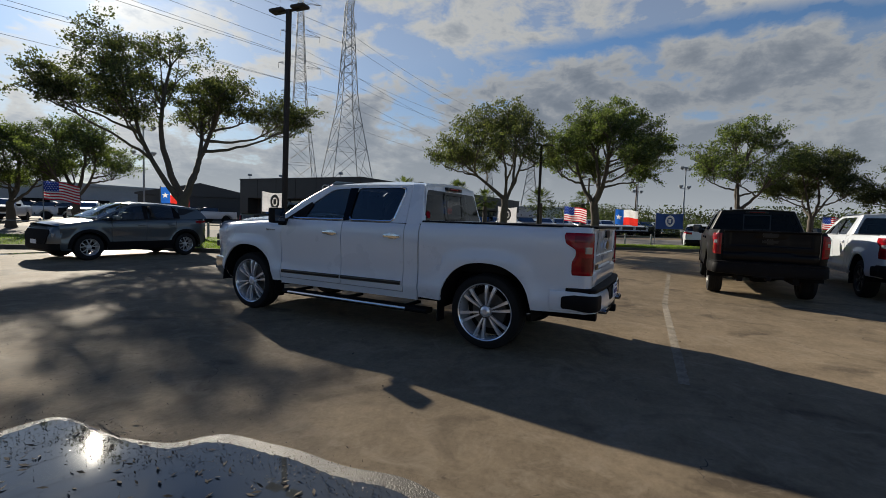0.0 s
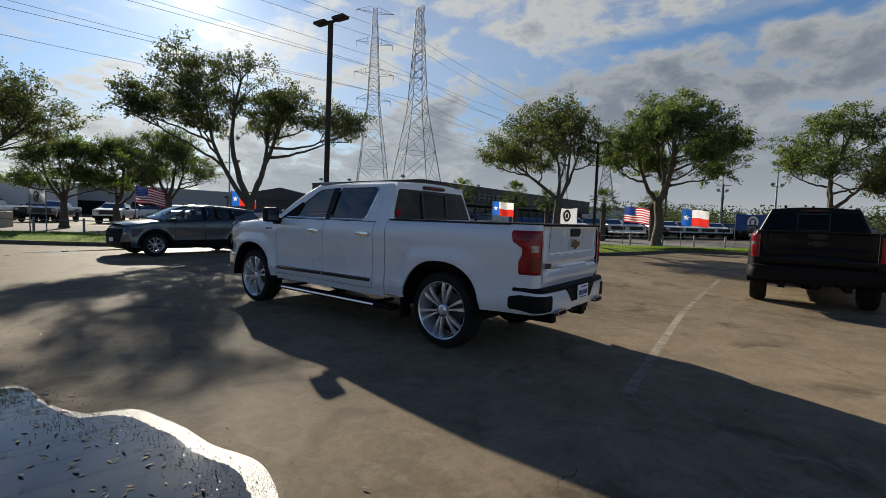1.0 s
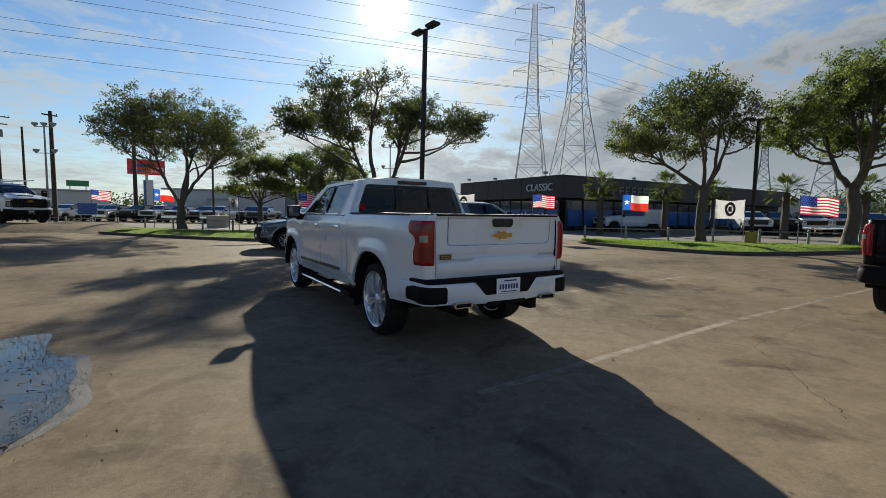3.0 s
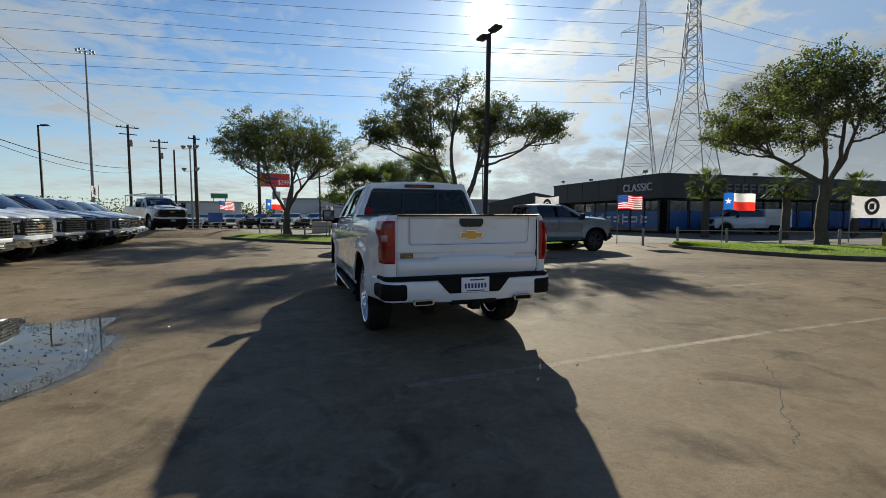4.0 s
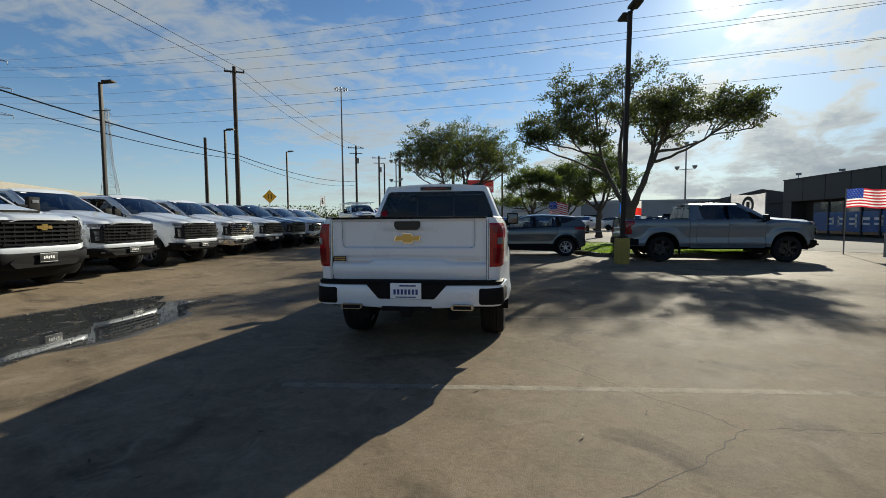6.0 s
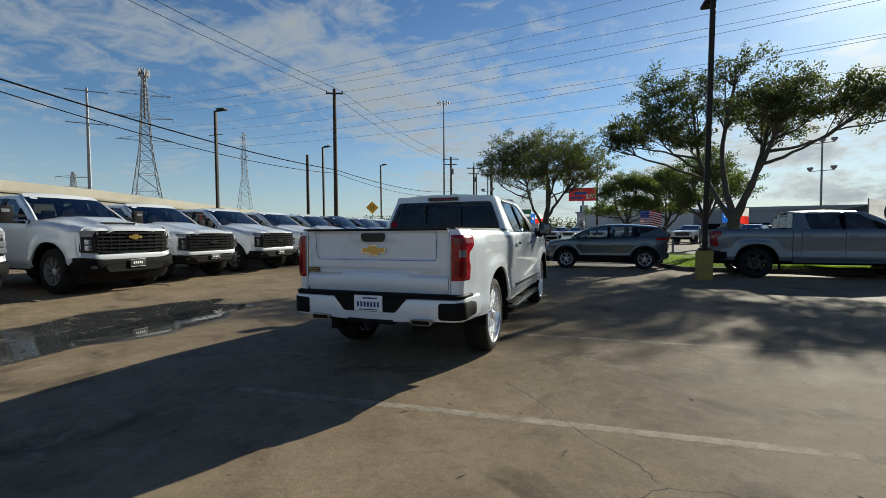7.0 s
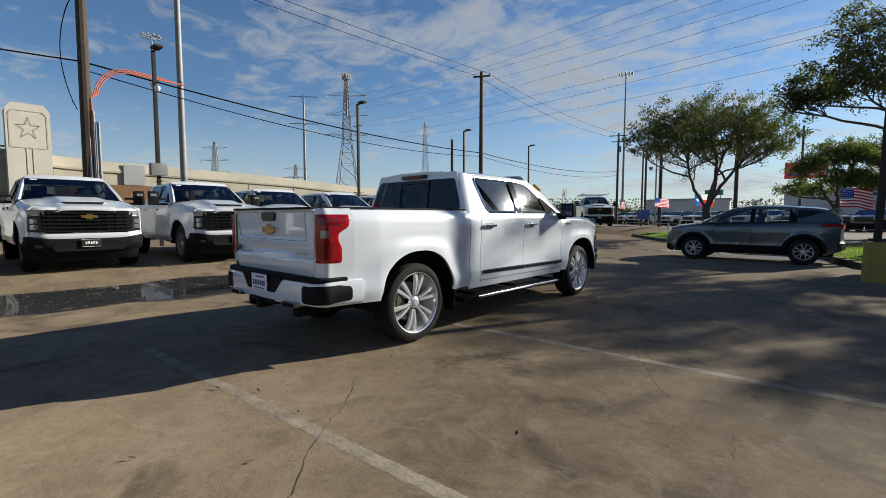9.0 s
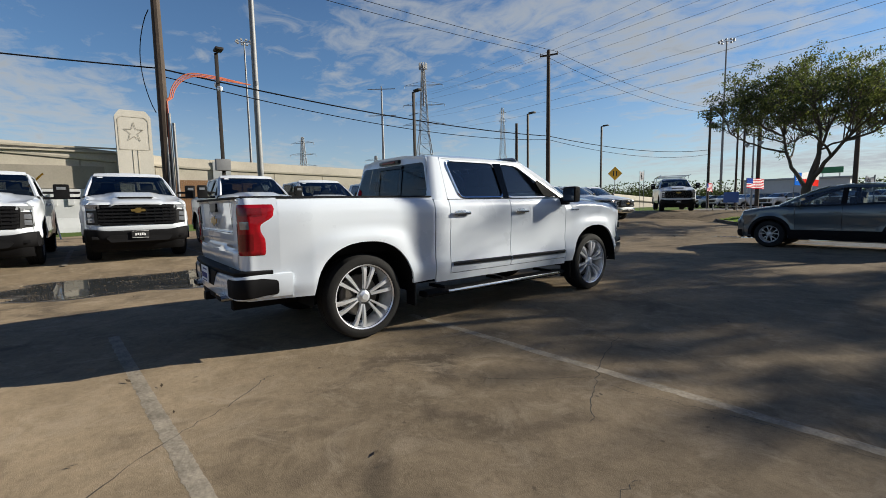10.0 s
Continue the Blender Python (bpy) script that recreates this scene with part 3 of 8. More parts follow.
def add_wheel(parent, s, y, style, r=0.417, w=0.275, x=0.955):
    """A tyre with tread and sidewall, its rim with spokes, and the brake behind."""
    bm = bmesh.new()
    rim = {"hero": r - 0.106, "steel": r - 0.17}.get(style, r - 0.135)
    h = w / 2
    prof = [(rim - 0.01, -h + 0.02), (rim + 0.012, -h + 0.004), (r - 0.06, -h), (r - 0.02, -h + 0.018), (r - 0.004, -h + 0.05), (r, -h + 0.09), (r - 0.007, -h + 0.095), (r - 0.007, -h + 0.102), (r, -h + 0.107),
            (r, -0.004), (r - 0.007, 0.0), (r, 0.004), (r, h - 0.107), (r - 0.007, h - 0.102), (r - 0.007, h - 0.095), (r, h - 0.09), (r - 0.004, h - 0.05), (r - 0.02, h - 0.018), (r - 0.06, h), (rim + 0.012, h - 0.004), (rim - 0.01, h - 0.02)]
    revolve(bm, prof, 48)
    tyre = part("wheel", bm, "rubber", parent, "black rubber tyre")
    tyre.matrix_basis = pose(s * (x - h), y, HUB_Z if r > 0.4 else r) @ pose(0, 0, 0, 0, 0, 0 if s > 0 else 180)
    bm = bmesh.new()
    revolve(bm, [(rim - 0.012, -h + 0.02), (rim - 0.03, 0.0), (rim - 0.018, h - 0.06), (rim - 0.006, h - 0.016), (rim + 0.006, h - 0.006), (rim + 0.01, h - 0.012)], 48)
    count, gap, wide = {"hero": (6, 9.6, 0.043), "suv": (5, 17, 0.028), "dark": (6, 8, 0.045), "steel": (8, 0, 0.06)}[style]
    face = h - 0.03
    for k in range(count):
        for d in ((-1, 1) if gap else (0,)):
            a = radians(360 / count * k + 18)
            b = a + d * radians(gap)
            inner = False
            c, e = Vector((0, math.cos(a), math.sin(a))), Vector((0, math.cos(b), math.sin(b)))
            f = a + d * radians(gap * (0.9 if style == "hero" else 0.0))
            p0 = Vector((0, math.cos(f), math.sin(f))) * (0.062 if style != "hero" else 0.075) + Vector((face - (0.012 if not inner else 0.04), 0, 0))
            p1 = e * (rim - 0.012) + Vector((face - (0.004 if not inner else 0.03), 0, 0))
            ax = (p1 - p0).normalized()
            sd = Vector((1, 0, 0)).cross(ax).normalized()
            rows = []
            for t, ww, bulge in ((0.0, wide * 0.46, 0.0), (0.35, wide * 0.62, 0.012), (0.75, wide * 0.86, 0.014), (1.0, wide * 1.0, 0.0)):
                ww *= 0.35 if inner else 1.0
                p = p0.lerp(p1, t) + Vector((bulge, 0, 0))
                rows.append([p - sd * ww / 2 + Vector((-0.035, 0, 0)), p - sd * ww * 0.42, p + sd * ww * 0.42, p + sd * ww / 2 + Vector((-0.035, 0, 0))])
            sheet(bm, rows)
    ob = part("rim", bm, {"hero": "wheelchrome", "suv": "alloy", "dark": "darkrim", "steel": "steel"}[style], tyre, {"hero": "bright chrome twin-spoke rim", "suv": "silver alloy rim", "dark": "dark painted rim", "steel": "silver steel rim"}[style], angle=25)
    bm = bmesh.new()
    revolve(bm, [(0.001, face + 0.008), (0.03, face + 0.008), (0.038, face), (0.058, face - 0.008), (0.07, face - 0.04)], 24)
    part("hub_cap", bm, "wheelchrome" if style == "hero" else ("darkrim" if style == "dark" else "alloy"), tyre)
    bm = bmesh.new()
    revolve(bm, [(0.04, -0.02), (rim - 0.11, -0.02), (rim - 0.105, -0.045), (0.04, -0.045)], 28)
    part("brake_disc", bm, "iron", tyre)
    bm = bmesh.new()
    revolve(bm, [(0.001, -h + 0.03), (rim - 0.02, -h + 0.03)], 24)
    part("wheel_back", bm, "dark", tyre)
    return tyre


def bow_tie(bm, w, h, to3, depth=0.012):
    a, b = w / 2, h / 2
    poly = [(-a, -b * 0.52), (-a * 0.36, -b * 0.52), (-a * 0.30, -b), (a * 0.42, -b), (a * 0.36, -b * 0.52), (a * 0.88, -b * 0.52),
            (a, b * 0.52), (a * 0.36, b * 0.52), (a * 0.30, b), (-a * 0.42, b), (-a * 0.36, b * 0.52), (-a * 0.88, b * 0.52)]
    prism(bm, poly, to3, depth)


def cabin(root, paint, style):
    """Roof, pillars, glass and the seats behind it."""
    for s in (1, -1):
        # upper door frames with their glass
        frames = [("rear_door_frame", [(1.055, 1.352), (1.995, 1.352), (2.03, 1.835), (1.08, 1.832)], [(1.24, 1.372), (1.925, 1.372), (1.905, 1.79), (1.145, 1.792)], "privacy"),
                  ("front_door_frame", [(2.005, 1.352), (3.12, 1.352), (2.42, 1.822), (2.04, 1.835)], [(2.00, 1.372), (2.93, 1.372), (2.325, 1.768), (2.02, 1.79)], "clearglass" if style["step"] else "glass")]
        for name, outer, inner, gl in frames:
            bm = bmesh.new()
            o, i = rounded(outer, 0.03), rounded(inner, 0.07)
            ring_part(bm, o, i, lambda y, z, s=s: (s * glass_x(z), y, z))
            thicken(bm, (-s * 0.025, 0, 0))
            fr = part(name, bm, paint, root)
            bm = bmesh.new()
            f = [bm.verts.new((s * (glass_x(z) - 0.012), y, z)) for y, z in i]
            bm.faces.new(f)
            part("side_glass", bm, gl, fr, "dark tinted glass", smooth=False)
            if style["chrome"]:
                bm = bmesh.new()
                line = i[15:] + i[:9] if name.startswith("rear") else i[2:8]
                tube(bm, [(s * (glass_x(z) + 0.002), y, z) for y, z in line], 0.013, 6)
                part("window_trim", bm, "chrome", fr, "chrome window trim")
        bm = bmesh.new()
        sheet(bm, [[(s * (glass_x(z) + 0.008), y, z) for y in (lerp(1.922, 1.902, u), lerp(2.018, 2.034, u))] for u, z in ((0, 1.366), (0.5, 1.58), (1.0, 1.79))])
        thicken(bm, (-s * 0.02, 0, 0))
        part("door_pillar", bm, "smoke", root, "black door pillar")
        bm = bmesh.new()
        prism(bm, rounded([(2.70, 1.366), (3.02, 1.362), (2.64, 1.60), (2.60, 1.56)], 0.015), lambda y, z, d, s=s: (s * (glass_x(z) + 0.004 - d), y, z), 0.02)
        part("mirror_sail", bm, "dark", root, "black sail panel behind the mirror", smooth=False)
        # corner of the cab behind the rear door
        bm = bmesh.new()
        rows = []
        for k in range(13):
            z = lerp(1.33, 1.835, k / 12)
            yb = lerp(0.845, 0.945, k / 12)
            x = glass_x(max(z, 1.36))
            rows.append([(s * (x - 0.09), yb - 0.012, z), (s * (x - 0.03), yb - 0.004, z), (s * (x - 0.006), yb + 0.03, z), (s * x, yb + 0.07, z), (s * x, lerp(1.05, 1.076, k / 12), z)])
        sheet(bm, rows)
        part("cab_corner", bm, paint, root)
        # windscreen pillar
        bm = bmesh.new()
        rows = []
        for k in range(11):
            u = k / 10
            y, z = lerp(3.17, 2.36, u), lerp(1.345, 1.835, u) + 0.03 * math.sin(math.pi * u)
            x = lerp(0.925, 0.735, u)
            rows.append([(s * (x + 0.002), y - 0.075, z - 0.03), (s * (x + 0.004), y, z), (s * (x - 0.035), y + 0.035, z + 0.015), (s * (x - 0.075), y + 0.02, z + 0.012)])
        sheet(bm, rows)
        part("windscreen_pillar", bm, paint, root)
        # mirror on its arm
        bm = bmesh.new()
        tall = 0.32 if style["tow"] else 0.21
        mx = 1.27 if style["tow"] else 1.13
        box(bm, (s * mx, 2.99, 1.40 + (0.05 if style["tow"] else 0)), (0.23 if style["tow"] else 0.21, 0.11, tall), bev=0.04)
        arm = part("door_mirror", bm, "plastic" if not style["mirror"] else style["mirror"], root, "black door mirror housing")
        bm = bmesh.new()
        for az in (1.315, 1.43) if style["tow"] else (1.315,):
            box(bm, (s * (mx - 0.13), 3.0, az), (0.16 if mx < 1.2 else 0.34, 0.06, 0.10 if mx < 1.2 else 0.05), bev=0.02)
        part("mirror_arm", bm, "plastic", arm)
        bm = bmesh.new()
        box(bm, (s * mx, 2.932, 1.40 + (0.05 if style["tow"] else 0)), (0.17, 0.008, tall - 0.05), bev=0.003)
        part("mirror_glass", bm, "shop", arm, "dark mirror glass")
        if style["tow"]:
            bm = bmesh.new()
            box(bm, (s * (mx + 0.01), 3.045, 1.52), (0.13, 0.02, 0.06), bev=0.008)
            part("marker_lamp", bm, "lens", arm, "clear marker lamp")
    # roof
    bm = bmesh.new()
    rows = []
    for k in range(17):
        u = k / 16
        y = lerp(0.93, 2.42, u)
        row = []
        for i in range(21):
            a = lerp(-1, 1, i / 20)
            x = 0.745 * a * (1 - 0.075 * (1 - step(0.0, 0.14, u)))
            z = 1.822 + 0.075 * (1 - abs(a) ** 3.2) * (0.75 + 0.25 * math.sin(math.pi * min(1, u * 1.1))) + 0.012 * math.sin(math.pi * u)
            row.append((x, y - (0.02 if u == 0 else 0), z))
        rows.append(row)
    sheet(bm, rows)
    thicken(bm, (0, 0, -0.03))
    part("roof", bm, paint, root)
    # windscreen
    bm = bmesh.new()
    sheet(bm, [[(lerp(0.855, 0.69, u) * a, lerp(3.12, 2.40, u) + 0.13 * (1 - a * a) * (1 - 0.5 * u), lerp(1.36, 1.86, u) + 0.03 * math.sin(math.pi * u)) for a in np.linspace(-1, 1, 15)] for u in np.linspace(0, 0.90, 9)])
    part("windscreen", bm, "glass", root, "clear windscreen glass")
    bm = bmesh.new()
    sheet(bm, [[(lerp(0.855, 0.69, u) * a, lerp(3.12, 2.40, u) + 0.13 * (1 - a * a) * (1 - 0.5 * u) + 0.003, lerp(1.36, 1.86, u) + 0.03 * math.sin(math.pi * u) + 0.005 + 0.02 * step(0.9, 1.0, u) * (1 - a * a)) for a in np.linspace(-1, 1, 15)] for u in np.linspace(0.89, 1.06, 5)])
    part("roof_header", bm, paint, root)
    bm = bmesh.new()
    sheet(bm, [[(0.875 * a, lerp(3.04, 3.32, u) + 0.10 * (1 - a * a), lerp(1.345, 1.365, u)) for a in np.linspace(-1, 1, 11)] for u in (0, 0.5, 1)])
    part("cowl", bm, "plastic", root)
    if not style["step"]:
        bm = bmesh.new()
        sheet(bm, [[(lerp(0.855, 0.69, u) * a, lerp(3.12, 2.40, u) + 0.13 * (1 - a * a) * (1 - 0.5 * u) + 0.008, lerp(1.36, 1.86, u) + 0.03 * math.sin(math.pi * u) + 0.008) for a in (0.72, 0.8, 0.88)] for u in (0.80, 0.86)])
        part("window_sticker", bm, "plate", root, "small white windscreen sticker", smooth=False)
        bm = bmesh.new()
        prism(bm, [(1.45, 1.87), (1.72, 1.87), (1.56, 1.95), (1.49, 1.95)], lambda y, z, d: (-0.45 - d, y, z), 0.04)
        part("antenna_fin", bm, "dark", root, "black antenna fin", smooth=False)
    # back wall with its window
    def back(x, z):
        return (x, lerp(0.835, 0.925, (z - 1.3) / 0.54) - 0.02 * (1 - (x / 0.85) ** 2), z)
    outer = [(-0.86, 1.25), (0.86, 1.25), (0.70, 1.855), (-0.70, 1.855)]
    inner = [(-0.83, 1.40), (0.83, 1.40), (0.685, 1.775), (-0.685, 1.775)]
    bm = bmesh.new()
    ring_part(bm, rounded(outer, 0.03), rounded(inner, 0.05), back)
    part("cab_back", bm, paint, root)
    bm = bmesh.new()
    bm.faces.new([bm.verts.new(back(*p)) for p in rounded(inner, 0.05)])
    rear = part("rear_window", bm, "backglass", root, "dark tinted sliding rear window", smooth=False)
    bm = bmesh.new()
    for a, b, c, d in ((-0.27, -0.245, 1.41, 1.76), (0.245, 0.27, 1.41, 1.76), (-0.27, 0.27, 1.405, 1.425), (-0.27, 0.27, 1.735, 1.765)):
        p = [back(a, c), back(b, c), back(b, d), back(a, d)]
        f = [bm.verts.new((x, y - 0.006, z)) for x, y, z in p]
        bm.faces.new(f)
    part("slider_frame", bm, "trimb", rear, smooth=False)
    if style["step"]:
        bm = bmesh.new()
        c = back(-0.74, 1.47)
        prism(bm, [(0.045 * math.cos(a), 0.045 * math.sin(a)) for a in np.linspace(0, 2 * math.pi, 17)[:-1]], lambda x, z, d: (c[0] + x, c[1] - 0.006 + d + 0.16 * z, c[2] + z), 0.003)
        part("window_sticker", bm, "flagr", rear, "small round red sticker", smooth=False)
    bm = bmesh.new()
    box(bm, (0, 0.895, 1.815), (0.44, 0.05, 0.045), bev=0.012)
    brake = part("high_brake_light", bm, "trimb", root, "dark high brake light")
    bm = bmesh.new()
    box(bm, (0, 0.868, 1.815), (0.30, 0.01, 0.025), bev=0.004)
    part("brake_lens", bm, "redlens_dark", brake)
    # inside
    bm = bmesh.new()
    box(bm, (0, 2.0, 0.72), (1.72, 2.3, 0.16))
    part("cab_floor", bm, "cloth", root, smooth=False)
    for x in (-0.42, 0.42):
        bm = bmesh.new()
        box(bm, (x, 2.25, 0.95), (0.54, 0.55, 0.18), bev=0.06)
        box(bm, (x, 1.96, 1.22), (0.52, 0.15, 0.62), pose(0, 1.96, 1.22, -10) @ pose(0, -1.96, -1.22), bev=0.06)
        seat = part("seat", bm, "cloth", root, "dark cab seat")
        bm = bmesh.new()
        box(bm, (x, 1.88, 1.60), (0.28, 0.10, 0.19), bev=0.04)
        part("headrest", bm, "cloth", seat)
    bm = bmesh.new()
    box(bm, (0, 1.42, 0.95), (1.45, 0.5, 0.18), bev=0.06)
    box(bm, (0, 1.12, 1.2), (1.45, 0.15, 0.6), pose(0, 1.12, 1.2, -10) @ pose(0, -1.12, -1.2), bev=0.06)
    bench = part("rear_bench", bm, "cloth", root)
    for x in (-0.48, 0.48):
        bm = bmesh.new()
        box(bm, (x, 1.05, 1.55), (0.26, 0.09, 0.15), bev=0.035)
        part("headrest", bm, "cloth", bench)
    bm = bmesh.new()
    box(bm, (0, 2.98, 1.18), (1.66, 0.42, 0.30), bev=0.06)
    part("dashboard", bm, "cloth", root)
    bm = bmesh.new()
    m = pose(-0.42, 2.66, 1.24, 70)
    tube(bm, [m @ Vector((0.185 * math.cos(a), 0.185 * math.sin(a), 0)) for a in np.linspace(0, 2 * math.pi, 25)], 0.016, 6, cap=False)
    box(bm, (0, 0, -0.01), (0.36, 0.05, 0.02), m, 0.005)
    part("steering_wheel", bm, "cloth", root)


def cargo_bed(root, paint, hero):
    """Bed floor and inner walls, rail caps and the tailgate with its furniture."""
    bm = bmesh.new()
    box(bm, (0, -0.13, 0.86), (1.62, 1.9, 0.05))
    for s in (1, -1):
        box(bm, (s * 0.83, -0.13, 1.10), (0.03, 1.9, 0.48))
        box(bm, (s * 0.64, 0.0, 0.97), (0.34, 0.9, 0.22), bev=0.04)
    box(bm, (0, 0.82, 1.10), (1.7, 0.03, 0.52))
    part("bed_liner", bm, "plastic", root, "black bed liner", smooth=False)
    for s in (1, -1):
        bm = bmesh.new()
        sheet(bm, [[(s * 0.80, y, 1.355), (s * 0.80, y, 1.392), (s * 0.83, y, 1.40), (s * (side_x(y, 1.36) - 0.035), y, 1.398), (s * (side_x(y, 1.36) - 0.018), y, 1.38)] for y in np.linspace(-1.07, 0.83, 12)])
        part("bed_rail_cap", bm, "plastic", root, "black bed rail cap")
    # tailgate skin with its pressed panel
    def gate(x, z):
        y = -1.10
        inner = step(0.665, 0.645, abs(x)) * step(1.085, 1.105, z) * step(1.372, 1.35, z)
        scoop = step(0.30, 0.22, abs(x)) * step(1.25, 1.30, z)
        y += 0.014 * inner * (1 - scoop)
        y += 0.022 * step(1.02, 0.99, z) * step(0.90, 0.955, z) * 0.5
        low = step(0.955 + 0.03 * step(0.42, 0.34, abs(x)), 0.93 + 0.03 * step(0.42, 0.34, abs(x)), z)
        y -= 0.018 * low
        y += 0.022 * step(0.86, 0.77, z)
        y -= 0.014 * step(1.345, 1.372, z)
        y += 0.02 * step(0.70, 0.775, abs(x))
        return y
    bm = bmesh.new()
    xs = sorted(set(np.round(np.concatenate([np.linspace(-0.772, 0.772, 41), [s * v for s in (1, -1) for v in (0.625, 0.645, 0.655, 0.665, 0.68, 0.22, 0.26, 0.30, 0.34, 0.38, 0.42)]]), 4)))
    zs = sorted(set(np.round(np.concatenate([np.linspace(0.775, 1.375, 31), [1.085, 1.095, 1.105, 1.115, 1.35, 1.36, 1.366, 0.93, 0.945, 0.955, 0.965, 0.985, 0.99, 1.02]]), 4)))
    sheet(bm, [[(x, gate(x, z), z) for x in xs] for z in zs])
    thicken(bm, (0, 0.05, 0))
    tg = part("tailgate", bm, paint, root)
    bm = bmesh.new()
    box(bm, (0, -1.085, 1.385), (1.54, 0.075, 0.022), bev=0.008)
    part("tailgate_cap", bm, "plastic", tg, "black tailgate cap")
    bm = bmesh.new()
    prism(bm, rounded([(-0.105, 1.268), (0.105, 1.268), (0.13, 1.30), (0.13, 1.352), (-0.13, 1.352), (-0.13, 1.30)], 0.02), lambda x, z, d: (x, -1.118 + d, z), 0.03)
    part("gate_handle", bm, "trimb", tg, "black tailgate handle recess")
    bm = bmesh.new()
    bow_tie(bm, 0.275, 0.098, lambda x, z, d: (x, -1.112 + d, 1.185 + z), 0.016)
    em = part("emblem_edge", bm, "trimb" if paint == "blackp" else "chrome", tg, "cross emblem edge", smooth=False)
    bm = bmesh.new()
    bow_tie(bm, 0.252, 0.082, lambda x, z, d: (x, -1.117 + d, 1.185 + z), 0.012)
    part("emblem", bm, "trimb" if paint == "blackp" else "gold", tg, "cross emblem", smooth=False)
    if hero:
        bm = bmesh.new()
        box(bm, (-0.69, -1.113, 0.985), (0.13, 0.006, 0.05), bev=0.002)
        st = part("dealer_sticker", bm, "sticker", tg, "small dark dealer sticker")
        bm = bmesh.new()
        for r in range(2):
            for c in range(5):
                box(bm, (-0.735 + c * 0.022, -1.1185, 0.975 + r * 0.02), (0.014, 0.003, 0.009))
        tagged(part("lettering_bars", bm, "gold", tg, smooth=False), kind="stuff")
        bm = bmesh.new()
        for c in range(11):
            box(bm, (-0.62 + c * 0.026, -1.115, 0.957), (0.017, 0.004, 0.012))
        tagged(part("name_badge", bm, "silver", tg, "small silver badge bars", smooth=False), kind="stuff")
        bm = bmesh.new()
        for c in range(10):
            box(bm, (0.50 + c * 0.022, -1.115, 0.978), (0.014, 0.004, 0.016))
        tagged(part("trim_badge", bm, "silver", tg, "small silver badge bars", smooth=False), kind="stuff")
        # fine gap round the pressed panel
        bm = bmesh.new()
        edge_line = [(-0.662, 1.37)] + rounded([(-0.662, 1.37), (-0.662, 1.09), (0.662, 1.09), (0.662, 1.37)], 0.055)[5:15] + [(0.662, 1.37)]
        tube(bm, [(x, gate(x, z) - 0.0005, z) for x, z in edge_line], 0.0022, 4)
        part("panel_groove", bm, "dark", tg, smooth=False)
    # rounded bed corners with the tail lamps
    def corner(s, p, z, out=0.0):
        a = side_x(-0.78, z)
        b = side_x(-1.05, z)
        if p < 0.45:
            u = p / 0.45
            x, y, nx, ny = lerp(a, b + 0.014, u), lerp(-0.80, -1.0, u), 1.0, 0.0
        else:
            t = (p - 0.45) / 0.55
            ang = t * math.pi / 2
            x = 0.778 + (b + 0.014 - 0.778) * math.cos(ang) ** 0.75
            y = -1.0 - 0.095 * math.sin(ang) ** 0.8
            nx, ny = math.cos(ang), -math.sin(ang)
        return (s * (x + nx * out), y + ny * out, z)
    for s in (1, -1):
        bm = bmesh.new()
        sheet(bm, [[corner(s, p, z, 0 if z < 1.36 else -0.012) for p in np.linspace(0, 1, 22)] for z in (0.52, 0.60, 0.66, 0.72, 0.76, 0.82, 0.9, 1.0, 1.1, 1.2, 1.3, 1.36, 1.385)])
        co = part("bed_corner", bm, paint, root)

        def start(z):
            if z > 1.235:
                return lerp(0.10, 0.07, step(1.235, 1.30, z)) + 0.03 * step(1.30, 1.33, z)
            if z > 1.15:
                return lerp(0.33, 0.10, step(1.15, 1.235, z))
            return lerp(0.33, 0.25, step(1.12, 1.02, z)) + 0.02 * step(0.93, 0.905, z)
        bm = bmesh.new()
        sheet(bm, [[corner(s, lerp(start(z), 0.965, q), z, 0.012 if 0 < j < 14 and 0.91 < z < 1.325 else 0.001) for j, q in enumerate(np.linspace(0, 1, 15))] for z in np.linspace(0.905, 1.33, 24)])
        lamp = part("tail_lamp", bm, "redlens", root, "red tail lamp")
        bm = bmesh.new()
        sheet(bm, [[corner(s, lerp(0.55, 0.80, q), z, 0.015) for q in np.linspace(0, 1, 6)] for z in np.linspace(1.125, 1.19, 4)])
        part("reverse_lens", bm, "lens", lamp, "clear reversing lens")
        for z0, z1, p0, p1 in ((0.945, 1.085, 0.46, 0.90), (1.235, 1.30, 0.30, 0.90)):
            bm = bmesh.new()
            sheet(bm, [[corner(s, lerp(p0, p1, q), z, 0.0145) for q in np.linspace(0, 1, 8)] for z in np.linspace(z0, z1, 4)])
            part("lamp_reflector", bm, "redlens_dark", lamp, "dark red inner reflector")
        bm = bmesh.new()
        sheet(bm, [[corner(s, q, z, 0.004) for q in (0.977, 0.984)] for z in (0.79, 1.0, 1.2, 1.37)])
        part("gate_seam", bm, "dark", co)


def bumper_path(p, out=0.0):
    """A point along the rear bumper's skin: from the middle of the back, round the corner, to the flank."""
    k = 0.95
    if p <= 0.85:
        return p * k, -1.205 + 0.054 * (p / 0.85) ** 2 * 0.75 - out
    if p <= 1.046:
        a = -math.pi / 2 + (p - 0.85) / 0.125
        return (0.85 + (0.125 + 0.012 * step(0.85, 1.046, p) + out) * math.cos(a)) * k, -1.04 + (0.125 + out) * math.sin(a)
    return (0.987 + out) * lerp(k, 0.995, step(1.046, 1.42, p)), -1.04 + (p - 1.046)


